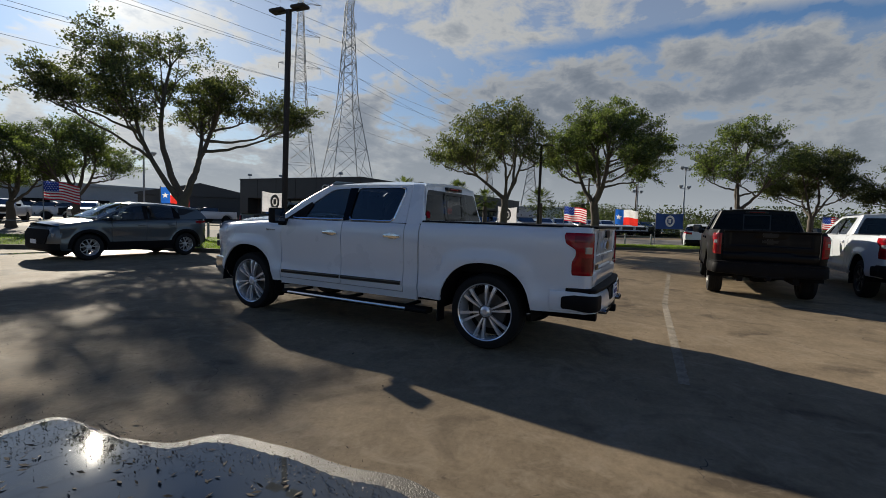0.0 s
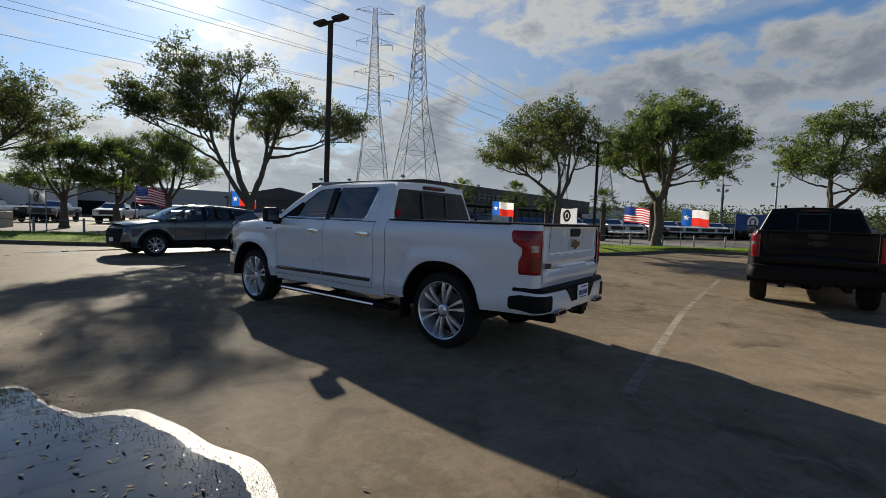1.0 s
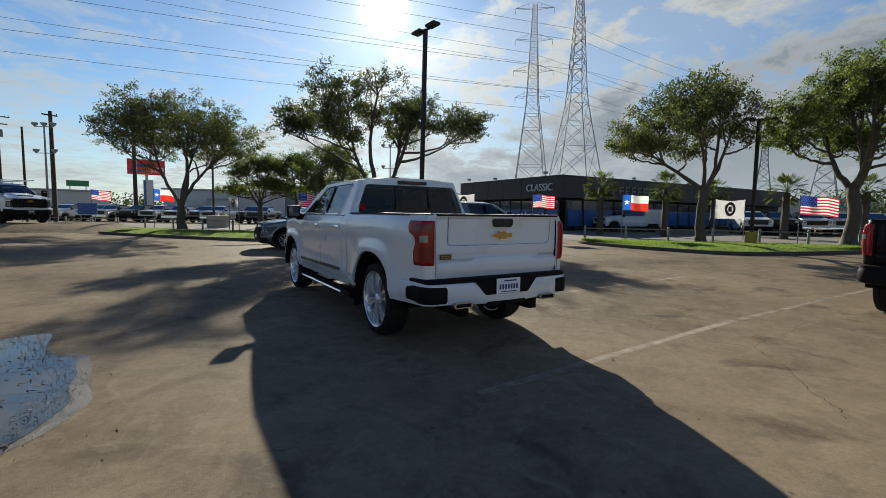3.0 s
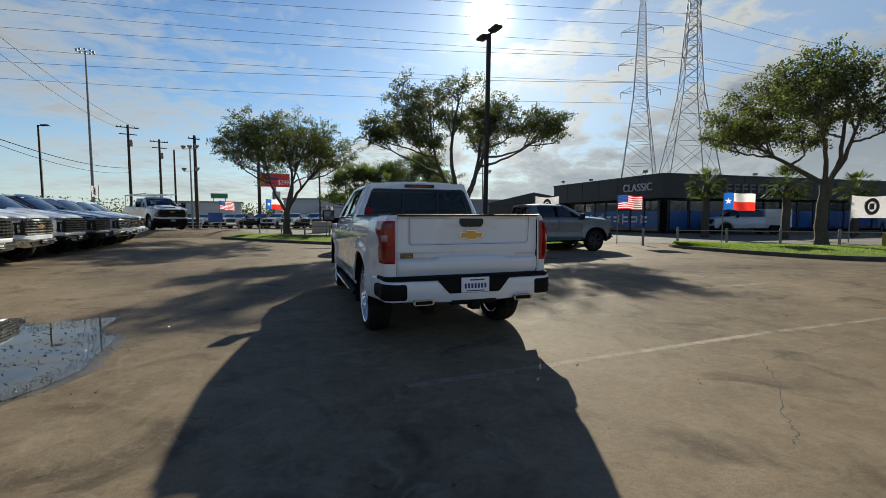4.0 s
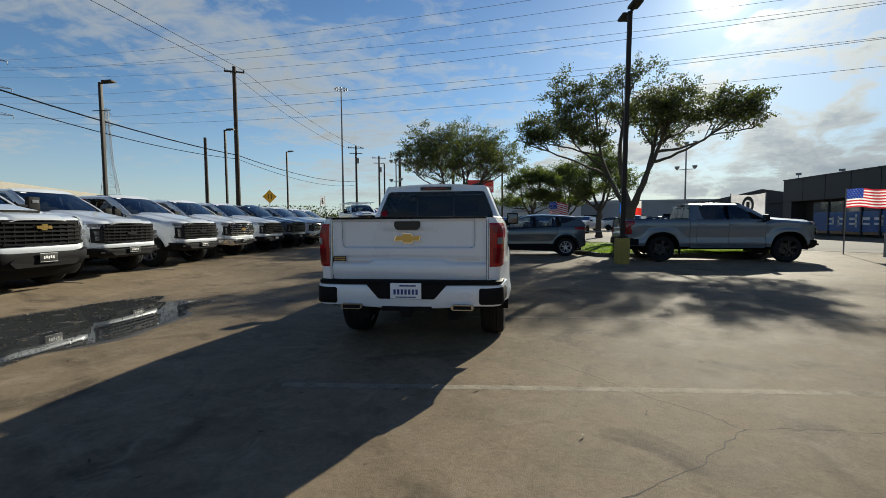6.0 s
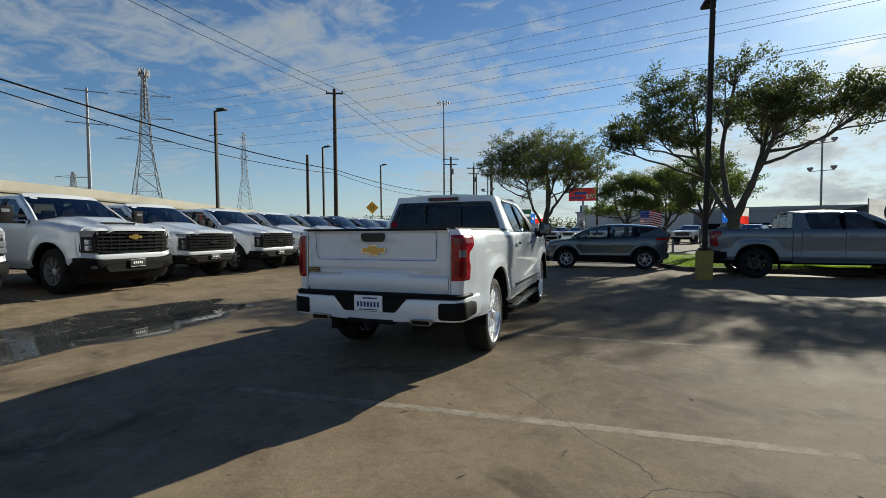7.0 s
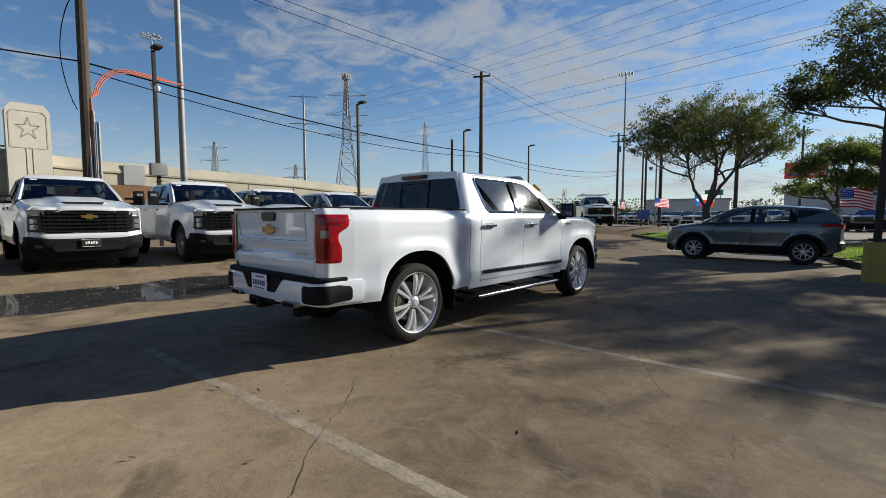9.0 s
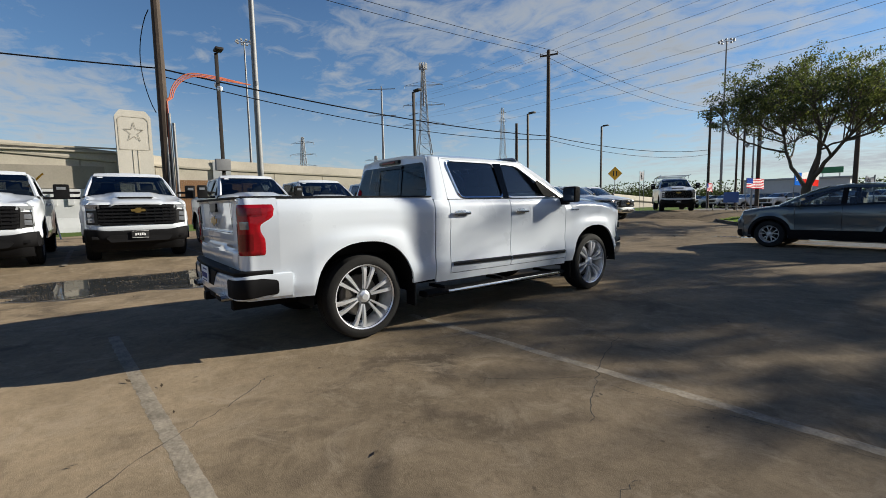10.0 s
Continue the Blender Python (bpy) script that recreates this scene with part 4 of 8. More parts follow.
def rear_bumper(root, paint, hero):
    """Painted bumper with black step, corner pockets, plate, tailpipes and hitch."""
    ps = list(np.linspace(0, 0.85, 14)) + list(np.linspace(0.88, 1.046, 6)) + [1.12, 1.22, 1.32, 1.37]

    def edge(x, out=0.0):
        return bumper_path(min(0.85, abs(x)), out)[1]
    bm = bmesh.new()
    for s in (1, -1):
        rows = []
        for z, o in ((0.50, -0.05), (0.512, -0.012), (0.545, 0.0), (0.63, 0.004), (0.70, 0.002), (0.728, -0.006), (0.738, -0.03)):
            rows.append([(s * bumper_path(p, o)[0], bumper_path(p, o)[1], z + 0.02 * step(0.2, 0.75, p) * (1 if z < 0.6 else 0) + 0.012 * step(0.9, 1.1, p)) for p in ps])
        sheet(bm, rows)
        sheet(bm, [[(s * (bumper_path(1.37, o)[0] - q), bumper_path(1.37, o)[1] + 0.3 * q, z + 0.012) for q in (0, 0.01, 0.05)] for z, o in ((0.50, -0.05), (0.52, -0.012), (0.63, 0.004), (0.70, 0.002), (0.728, -0.006))])
    bmesh.ops.remove_doubles(bm, verts=bm.verts, dist=0.0005)
    bu = part("rear_bumper", bm, paint if hero else "plastic", root, "painted rear bumper" if hero else "black rear bumper")
    bm = bmesh.new()
    for s in (1, -1):
        sheet(bm, [[(s * bumper_path(p, o)[0], bumper_path(p, o)[1], z) for p in ps[:-2]] for z, o in ((0.735, -0.012), (0.765, -0.010), (0.778, -0.03), (0.779, -0.11))])
    part("bumper_step", bm, "plastic", bu, "black step pad")
    bm = bmesh.new()
    prism(bm, rounded([(-0.40, 0.742), (-0.275, 0.60), (0.275, 0.60), (0.40, 0.742)], 0.02), lambda x, z, d: (x, edge(x, 0.008) + d, z), 0.02)
    part("plate_recess", bm, "plastic", bu)
    if hero:
        bm = bmesh.new()
        box(bm, (0, -1.222, 0.682), (0.305, 0.008, 0.152), bev=0.003)
        part("license_plate", bm, "plate", root, "white license plate")
        bm = bmesh.new()
        for k in range(7):
            box(bm, (-0.108 + k * 0.036, -1.2275, 0.672), (0.022, 0.003, 0.05))
        box(bm, (0.02, -1.2275, 0.732), (0.16, 0.003, 0.014))
        box(bm, (0.0, -1.2275, 0.622), (0.2, 0.003, 0.010))
        tagged(part("plate_marking", bm, "ink", root, smooth=False), kind="stuff")
    for s in (1, -1):
        bm = bmesh.new()
        rows = []
        for k in range(41):
            p = lerp(0.74, 1.255, 0.5 - 0.5 * math.cos(math.pi * k / 40))
            u = min(p - 0.74, 1.255 - p)
            r = 0.028
            pinch = r - math.sqrt(max(0.0, r * r - max(0.0, r - u) ** 2))
            lo = 0.548 + pinch * 0.9 + 0.018 * step(1.0, 1.2, p)
            hi = 0.706 - pinch * 0.9 - 0.02 * step(1.12, 1.265, p) + 0.006 * step(0.8, 1.0, p)
            rows.append([(s * bumper_path(p, o)[0], bumper_path(p, o)[1], z) for z, o in ((lo, 0.002), (lo + 0.008, 0.007), ((lo + hi) / 2, 0.007), (hi - 0.008, 0.007), (hi, 0.002))])
        sheet(bm, rows)
        part("corner_pocket", bm, "plastic", bu, "black corner step pocket")
        if not hero:
            continue
        bm = bmesh.new()
        prism(bm, rounded([(s * 0.45, 0.498), (s * 0.64, 0.498), (s * 0.66, 0.525), (s * 0.64, 0.552), (s * 0.45, 0.552), (s * 0.43, 0.525)], 0.015), lambda x, z, d: (x, -1.225 + d, z), 0.14)
        part("tailpipe", bm, "smoked", root, "dark chrome rectangular tailpipe")
        bm = bmesh.new()
        box(bm, (s * 0.545, -1.2262, 0.525), (0.17, 0.003, 0.034), bev=0.001)
        part("tailpipe_mouth", bm, "dark", root)
    bm = bmesh.new()
    box(bm, (0, -1.14, 0.505), (0.50, 0.12, 0.05), bev=0.012)
    box(bm, (0, -1.17, 0.47), (0.09, 0.14, 0.08), bev=0.012)
    part("hitch_receiver", bm, "plastic", root, "black hitch receiver")


def nose(root, paint, style):
    """Hood, grille, lamps and front bumper."""
    def edge_z(y):
        return 1.352 - 0.10 * step(3.1, 4.75, y) - 0.02 * step(4.3, 4.65, y)
    before = set(root.children_recursive)
    bm = bmesh.new()
    rows = []
    for y in sorted(set(np.linspace(3.14, 4.58, 19)) | {4.12, 4.16, 4.20, 4.24}):
        row = []
        for a in np.linspace(-1, 1, 33):
            x = a * (0.885 - 0.10 * step(4.0, 4.6, y))
            z = edge_z(y) + 0.055 * (1 - abs(a) ** 3) + 0.028 * step(0.62, 0.52, abs(a)) - 0.05 * step(4.42, 4.60, y) ** 2
            if style["scoop"]:
                z -= 0.075 * step(3.3, 4.6, y) * lerp(1 - abs(a) ** 7, 0.9, step(4.35, 4.56, y))
                z += 0.042 * step(0.50, 0.40, abs(a)) * step(3.2, 3.75, y) * step(4.23, 4.18, y)
            row.append((x, y + 0.10 * (1 - a * a) * step(4.0, 4.6, y), z))
        rows.append(row)
    sheet(bm, rows)
    thicken(bm, (0, 0, -0.03))
    part("hood", bm, paint, root)
    if style["scoop"]:
        bm = bmesh.new()
        zs = edge_z(4.24) + 0.083 - 0.075 * step(3.3, 4.6, 4.24)
        prism(bm, rounded([(-0.28, zs - 0.02), (0.28, zs - 0.02), (0.34, zs + 0.042), (-0.34, zs + 0.042)], 0.012), lambda x, z, d: (x, 4.265 + 0.02 * (1 - (x / 0.4) ** 2) - d - 0.4 * (z - zs), z), 0.10)
        part("hood_scoop", bm, "dark", root, "black hood scoop opening")
        before |= set(root.children_recursive)

    def yf(x, o=0.0):
        a = abs(x) / 0.95
        return 4.66 + o - 0.05 * a ** 2 - 0.20 * max(0.0, a - 0.72) ** 1.5 / 0.15
    # painted surround
    bm = bmesh.new()
    xs = np.linspace(-0.93, 0.93, 31)
    sheet(bm, [[(x, yf(x, o), z - 0.0 * abs(x)) for x in xs] for z, o in ((0.68, -0.03), (0.70, 0.0), (0.76, 0.015), (0.80, 0.0), (0.86, -0.02), (1.17, -0.03), (1.215, -0.02), (1.26, -0.05), (1.285, -0.10))])
    fr = part("front_panel", bm, paint, root)
    bm = bmesh.new()
    prism(bm, rounded([(-0.66, 0.815), (0.66, 0.815), (0.72, 0.88), (0.73, 1.20), (0.66, 1.235), (-0.66, 1.235), (-0.73, 1.20), (-0.72, 0.88)], 0.03), lambda x, z, d: (x, yf(x, 0.012) - d, z), 0.06)
    gr = part("grille", bm, "dark", root, "black grille opening", smooth=False)
    for k in range(6):
        bm = bmesh.new()
        z = 0.85 + k * 0.068
        w = 0.70 if 0 < k < 5 else 0.64
        sheet(bm, [[(x, yf(x, 0.022 + o), z + dz) for x in np.linspace(-w, w, 17)] for o, dz in ((-0.03, -0.016), (0.006, -0.014), (0.006, 0.014), (-0.03, 0.016))])
        part("grille_bar", bm, "chrome" if style["front"] == "chrome" else "trimb", gr, "horizontal grille bar")
    bm = bmesh.new()
    n = 15 if style["front"] != "bars" else 9
    for k in range(n):
        x = -0.60 + 1.2 * k / (n - 1)
        box(bm, (x, yf(x, 0.008), 1.02), (0.014, 0.02, 0.36))
    tagged(part("grille_mesh", bm, "trimb", gr), kind="stuff")
    bm = bmesh.new()
    bow_tie(bm, 0.275, 0.098, lambda x, z, d: (x, yf(x, 0.05) - d, 1.03 + (0.09 if style["scoop"] else 0.0) + z), 0.03)
    part("front_emblem", bm, "gold" if style["goldbow"] else "trimb", gr, "cross emblem on the grille", smooth=False)
    for s in (1, -1):
        bm = bmesh.new()
        prism(bm, rounded([(0.66, 1.16), (0.90, 1.17), (0.915, 1.235), (0.68, 1.235)], 0.015), lambda x, z, d, s=s: (s * x, yf(x, 0.022) - d, z), 0.04)
        hl = part("headlamp", bm, "lens", root, "clear slim headlamp")
        bm = bmesh.new()
        prism(bm, rounded([(0.70, 0.83), (0.90, 0.85), (0.90, 1.125), (0.72, 1.13)], 0.025), lambda x, z, d, s=s: (s * x, yf(x, 0.016) - d, z), 0.04)
        part("lamp_bezel", bm, "trimb", hl, "black lamp bezel")
        for j in range(2):
            bm = bmesh.new()
            box(bm, (s * 0.805, yf(0.805, 0.02), 0.93 + j * 0.105), (0.14, 0.03, 0.09), bev=0.015)
            part("lamp_reflector", bm, "lens" if style["scoop"] else "lens_dark", hl)
    # bumper
    chrome = style["bumper"] == "chrome"
    top = 0.70 if chrome or style["scoop"] else 0.655
    bm = bmesh.new()
    xs = np.linspace(-0.98, 0.98, 35)
    sheet(bm, [[(x, yf(x * 0.97, o) - (0.25 if abs(x) > 0.965 else 0), z + 0.05 * step(0.5, 0.9, abs(x))) for x in xs] for z, o in ((0.40, -0.10), (0.44, 0.0), (0.50, 0.05), (0.60, 0.07), (top - 0.02, 0.065), (top, 0.03), (top + 0.005, -0.03))])
    bp = part("front_bumper", bm, {"chrome": "chrome", "black": "plastic", "paint": paint}[style["bumper"]], root, "chrome front bumper" if chrome else "black front bumper")
    bm = bmesh.new()
    prism(bm, rounded([(-0.52, 0.46), (0.52, 0.46), (0.60, 0.55), (0.52, 0.61), (-0.52, 0.61), (-0.60, 0.55)], 0.02), lambda x, z, d: (x, yf(x, 0.082) - d, z), 0.03)
    part("lower_intake", bm, "dark", bp, smooth=False)
    bm = bmesh.new()
    box(bm, (0, yf(0, 0.095), 0.61), (0.31, 0.01, 0.155), bev=0.003)
    pl = part("front_plate", bm, "sticker", root, "dealer front plate")
    bm = bmesh.new()
    for k in range(5):
        box(bm, (-0.08 + k * 0.04, yf(0, 0.1015), 0.61 + 0.008 * (k % 2)), (0.026, 0.004, 0.05))
    box(bm, (0, yf(0, 0.1015), 0.685), (0.30, 0.004, 0.006))
    box(bm, (0, yf(0, 0.1015), 0.537), (0.30, 0.004, 0.006))
    tagged(part("plate_marking", bm, "inkw", pl, smooth=False), kind="stuff")
    for s in (1, -1):
        bm = bmesh.new()
        box(bm, (s * 0.76, yf(0.76, 0.07), 0.56), (0.15, 0.03, 0.06), bev=0.012)
        part("fog_lamp", bm, "lens" if chrome else "dark", bp)
    if style["scoop"]:
        bm = bmesh.new()
        sheet(bm, [[(x, yf(x, o), z) for x in np.linspace(-0.86, 0.86, 15)] for z, o in ((0.27, -0.16), (0.34, -0.08), (0.45, -0.02))])
        part("air_dam", bm, "plastic", bp, "black air dam")
        for ob in set(root.children_recursive) - before:
            ob.data.transform(Matrix.Translation((0, 0, -0.06)))


def underside(root, hero):
    bm = bmesh.new()
    for s in (1, -1):
        box(bm, (s * 0.45, 1.6, 0.46), (0.10, 5.4, 0.16), bev=0.01)
    box(bm, (0, 0.0, 0.42), (1.5, 0.11, 0.11), bev=0.03)
    box(bm, (0, 0.0, 0.42), (0.30, 0.32, 0.26), bev=0.08)
    box(bm, (0, 3.745, 0.42), (1.4, 0.12, 0.10), bev=0.03)
    box(bm, (0, 2.6, 0.5), (0.7, 2.6, 0.16), bev=0.03)
    part("chassis", bm, "dark", root, "dark chassis frame")
    for s in (1, -1):
        for hub in (HUB_R, HUB_F):
            bm = bmesh.new()
            rows = []
            for k in range(17):
                a = math.pi * k / 16
                rows.append([(s * 0.99, hub + 0.545 * math.cos(a), HUB_Z - 0.02 + 0.585 * math.sin(a)), (s * 0.60, hub + 0.545 * math.cos(a), HUB_Z - 0.02 + 0.585 * math.sin(a))])
            sheet(bm, rows)
            inner = [bm.verts.new(r[1]) for r in rows]
            bm.faces.new(inner)
            part("wheel_well", bm, "dark", root)
        for y, z in ((0.56, 0.38), (3.18, 0.38)) if hero else ((0.56, 0.38),):
            bm = bmesh.new()
            box(bm, (s * 0.90, y, z), (0.16, 0.02, 0.26), bev=0.008)
            part("mud_flap", bm, "plastic", root, "black mud flap")


def build_pickup(name, label, paint, wheels, style, at, hero=False, group=""):
    """A crew-cab pickup with its panels, doors, glass, lamps and wheels; y runs to its nose."""
    root = thing(name, label, "pickup truck", group, at=at)
    flat = lambda y: 0.49
    for s in (1, -1):
        bm = side_panel(s, -0.80, 0.835, lambda y: 0.52 if y < 0 else 0.50, lambda y: 1.388 - 0.0 * y, 14, 20, 0.022, 0.10)
        bs = part("bedside", bm, paint, root)
        if s < 0:
            bm = bmesh.new()
            prism(bm, rounded([(0.53, 0.90), (0.68, 0.90), (0.68, 1.02), (0.53, 1.02)], 0.025), lambda y, z, d: (-side_x(y, z) - 0.004 + d, y, z), 0.01)
            part("fuel_door", bm, paint, bs)
        bm = side_panel(s, 0.849, 1.043, flat, lambda y: 1.35, 4, 18, 0.01, 0.1)
        part("cab_side", bm, paint, root)
        bm = bmesh.new()
        sheet(bm, [[(s * 0.93, 0.828, z), (s * 0.93, 0.858, z)] for z in (0.5, 0.9, 1.36)])
        part("bed_gap", bm, "dark", root)
        for nm, y0, y1, hy in (("rear_door", 1.052, 1.994, 1.20), ("front_door", 2.004, 3.066, 2.17)):
            bm = side_panel(s, y0, y1, lambda y: 0.545, lambda y: 1.352, 9, 20, 0.012, 0.08)
            d = part(nm, bm, paint, root)
            bm = bmesh.new()
            x = side_x(hy, 1.2) + 0.022
            box(bm, (s * x, hy, 1.20), (0.028, 0.235, 0.036), bev=0.012)
            box(bm, (s * (x - 0.014), hy, 1.20), (0.02, 0.12, 0.062), bev=0.012)
            part("handle", bm, "chrome" if style["chrome"] else paint, d, "chrome door handle" if style["chrome"] else "")
            if style["chrome"]:
                bm = bmesh.new()
                z0 = lambda y: 0.645 - 0.006 * (y - 1)
                a, b = (1.07, 1.99) if nm == "rear_door" else (2.01, 3.04)
                sheet(bm, [[(s * (side_x(y, z0(y)) + 0.004), y, z0(y) - 0.026), (s * (side_x(y, z0(y)) + 0.016), y, z0(y) - 0.018), (s * (side_x(y, z0(y)) + 0.016), y, z0(y) + 0.012), (s * (side_x(y, z0(y)) + 0.002), y, z0(y) + 0.022)] for y in np.linspace(a, b, 7)])
                mo = part("door_moulding", bm, "trimb", d, "dark door moulding")
                bm = bmesh.new()
                sheet(bm, [[(s * (side_x(y, z0(y)) + 0.018), y, z0(y) + 0.004), (s * (side_x(y, z0(y)) + 0.0195), y, z0(y) + 0.016)] for y in np.linspace(a, b, 7)])
                part("moulding_strip", bm, "chrome", d, "chrome strip")
        bm = side_panel(s, 0.86, 3.066, lambda y: 0.46, lambda y: 0.538, 12, 4, 0.0)
        part("sill", bm, paint, root)
        bm = bmesh.new()
        sheet(bm, [[(s * 0.935, 1.04, z), (s * 0.935, 3.08, z)] for z in (0.50, 1.36)])
        part("door_shut", bm, "dark", root)
        bm = side_panel(s, 3.076, 4.50, lambda y: 0.49 + 0.16 * step(4.2, 4.4, y), lambda y: 1.345 - 0.10 * step(3.1, 4.75, y) - 0.02 * step(4.3, 4.65, y), 14, 20, 0.085, 0.2)
        part("front_fender", bm, paint, root)
        if style["chrome"]:
            bm = bmesh.new()
            for c in range(5):
                box(bm, (s * (side_x(3.3, 1.19) + 0.004), 3.20 + c * 0.035, 1.195), (0.004, 0.024, 0.02))
            tagged(part("fender_badge", bm, "chrome", root, "small chrome badge bars", smooth=False), kind="stuff")
        if style["step"]:
            bm = bmesh.new()
            rows = []
            for y in np.linspace(0.70, 3.02, 9):
                rows.append([(s * (0.90 + a), y, 0.345 + b) for a, b in ((-0.06, 0.0), (-0.05, 0.03), (0.07, 0.036), (0.10, 0.02), (0.105, 0.0), (0.07, -0.03), (-0.05, -0.03))])
            sheet(bm, rows, closed=True)
            bmesh.ops.holes_fill(bm, edges=[e for e in bm.edges if e.is_boundary])
            rb = part("running_board", bm, "plastic", root, "black running board with chrome edge")
            bm = bmesh.new()
            tube(bm, [(s * 1.004, y, 0.352) for y in np.linspace(0.98, 2.9, 5)], 0.017, 8)
            part("step_strip", bm, "chrome", rb, "chrome strip")
            for y in (1.0, 1.9, 2.8):
                bm = bmesh.new()
                box(bm, (s * 0.80, y, 0.38), (0.3, 0.05, 0.03))
                part("step_bracket", bm, "dark", rb, smooth=False)
        for hub in (HUB_R, HUB_F):
            add_wheel(root, s, hub, wheels)
    cabin(root, paint, style)
    cargo_bed(root, paint, hero)
    rear_bumper(root, paint, hero)
    nose(root, paint, style)
    underside(root, hero)
    bm = bmesh.new()
    box(bm, (0.0, 1.45, 1.915), (0.05, 0.14, 0.035), bev=0.015)
    part("roof_antenna", bm, "plastic", root, "black roof antenna")
    return root


def droop(root, drop):
    """Let the nose of a pickup slope down towards its grille."""
    for ob in root.children_recursive:
        for v in ob.data.vertices:
            v.co.z -= drop * step(3.05, 4.55, v.co.y) * step(0.40, 0.85, v.co.z)


def build_far_pickup(label, paint, at, group):
    """A pickup for the far lots, seen from tens of metres: body, glass, lamps and wheels."""
    root = thing("pickup_truck", label, "pickup truck", group, at=at)
    bm = bmesh.new()

    def ribs(prof, half, base):
        rows = []
        for y, z in prof:
            rows.append([(-half + 0.03, y, base(y)), (-half, y, base(y) + 0.12), (-half, y, z - 0.12), (-half + 0.07, y, z), (half - 0.07, y, z), (half, y, z - 0.12), (half, y, base(y) + 0.12), (half - 0.03, y, base(y))])
        vs = sheet(bm, rows)
        bm.faces.new(vs[0])
        bm.faces.new(vs[-1][::-1])
    ys = [-1.12, -1.1] + list(np.linspace(-0.6, 0.6, 13)) + [0.9, 2.0, 3.1] + list(np.linspace(3.15, 4.34, 13)) + [4.5, 4.62]
    ribs([(y, 1.38 if y < 3.1 else 1.42 - 0.16 * step(3.1, 4.7, y)) for y in ys], 0.98, lambda y: arch_low(y, 0.50))
    part("body", bm, paint, root)
    bm = bmesh.new()
    sheet(bm, [[(s * x, y, z) for s, x in ((-1, a), (-1, a * 0.82), (1, a * 0.82), (1, a))] for y, z, a in ((0.86, 1.36, 0.9), (0.95, 1.84, 0.76), (1.3, 1.90, 0.72), (2.1, 1.90, 0.72), (2.4, 1.84, 0.74), (3.15, 1.38, 0.9))])
    part("roof", bm, paint, root)
    bm = bmesh.new()
    for s in (1, -1):
        bm.faces.new([bm.verts.new((s * x, y, z)) for x, y, z in ((0.93, 0.95, 1.385), (0.93, 3.05, 1.385), (0.75, 2.38, 1.80), (0.75, 1.02, 1.80))])
    bm.faces.new([bm.verts.new(p) for p in ((-0.8, 0.84, 1.42), (0.8, 0.84, 1.42), (0.7, 0.93, 1.78), (-0.7, 0.93, 1.78))])
    bm.faces.new([bm.verts.new(p) for p in ((-0.8, 3.12, 1.42), (0.8, 3.12, 1.42), (0.68, 2.46, 1.83), (-0.68, 2.46, 1.83))])
    part("window_glass", bm, "shop", root, "dark window glass", smooth=False)
    bm = bmesh.new()
    box(bm, (0, 4.62, 1.02), (1.36, 0.06, 0.36), bev=0.02)
    part("grille", bm, "trimb", root, "black grille")
    bm = bmesh.new()
    box(bm, (0, 4.62, 0.58), (1.92, 0.18, 0.24), bev=0.04)
    part("front_bumper", bm, "plastic" if paint != "silver" else "chrome", root)
    bm = bmesh.new()
    box(bm, (0, -1.14, 0.62), (1.86, 0.14, 0.22), bev=0.04)
    part("rear_bumper", bm, "chrome", root)
    for s in (1, -1):
        bm = bmesh.new()
        box(bm, (s * 0.80, 4.58, 1.10), (0.24, 0.1, 0.22), bev=0.02)
        part("headlamp", bm, "lens", root)
        bm = bmesh.new()
        box(bm, (s * 0.87, -1.10, 1.12), (0.16, 0.08, 0.40), bev=0.02)
        part("tail_lamp", bm, "redlens", root)
        bm = bmesh.new()
        box(bm, (s * 1.1, 2.98, 1.4), (0.2, 0.1, 0.2), bev=0.03)
        part("door_mirror", bm, "plastic", root)
        for hub in (HUB_R, HUB_F):
            bm = bmesh.new()
            revolve(bm, [(0.001, -0.13), (0.40, -0.13), (0.415, -0.05), (0.415, 0.05), (0.40, 0.12), (0.28, 0.13)], 20, "x", (s * 0.84, hub, 0.415))
            w = part("wheel", bm, "rubber", root)
            bm = bmesh.new()
            revolve(bm, [(0.001, s * 0.10), (0.1, s * 0.12), (0.28, s * 0.115)], 14, "x", (s * 0.84, hub, 0.415))
            part("rim", bm, "alloy", w)
    return root


HERO = dict(chrome=True, tow=False, mirror=None, scoop=False, front="chrome", goldbow=True, bumper="chrome", step=True)
WORK = dict(chrome=False, tow=False, mirror=None, scoop=False, front="bars", goldbow=False, bumper="black", step=False)
HEAVY = dict(chrome=False, tow=True, mirror=None, scoop=True, front="bars", goldbow=True, bumper="black", step=False)
BRIGHT = dict(chrome=True, tow=False, mirror=None, scoop=False, front="chrome", goldbow=True, bumper="chrome", step=False)

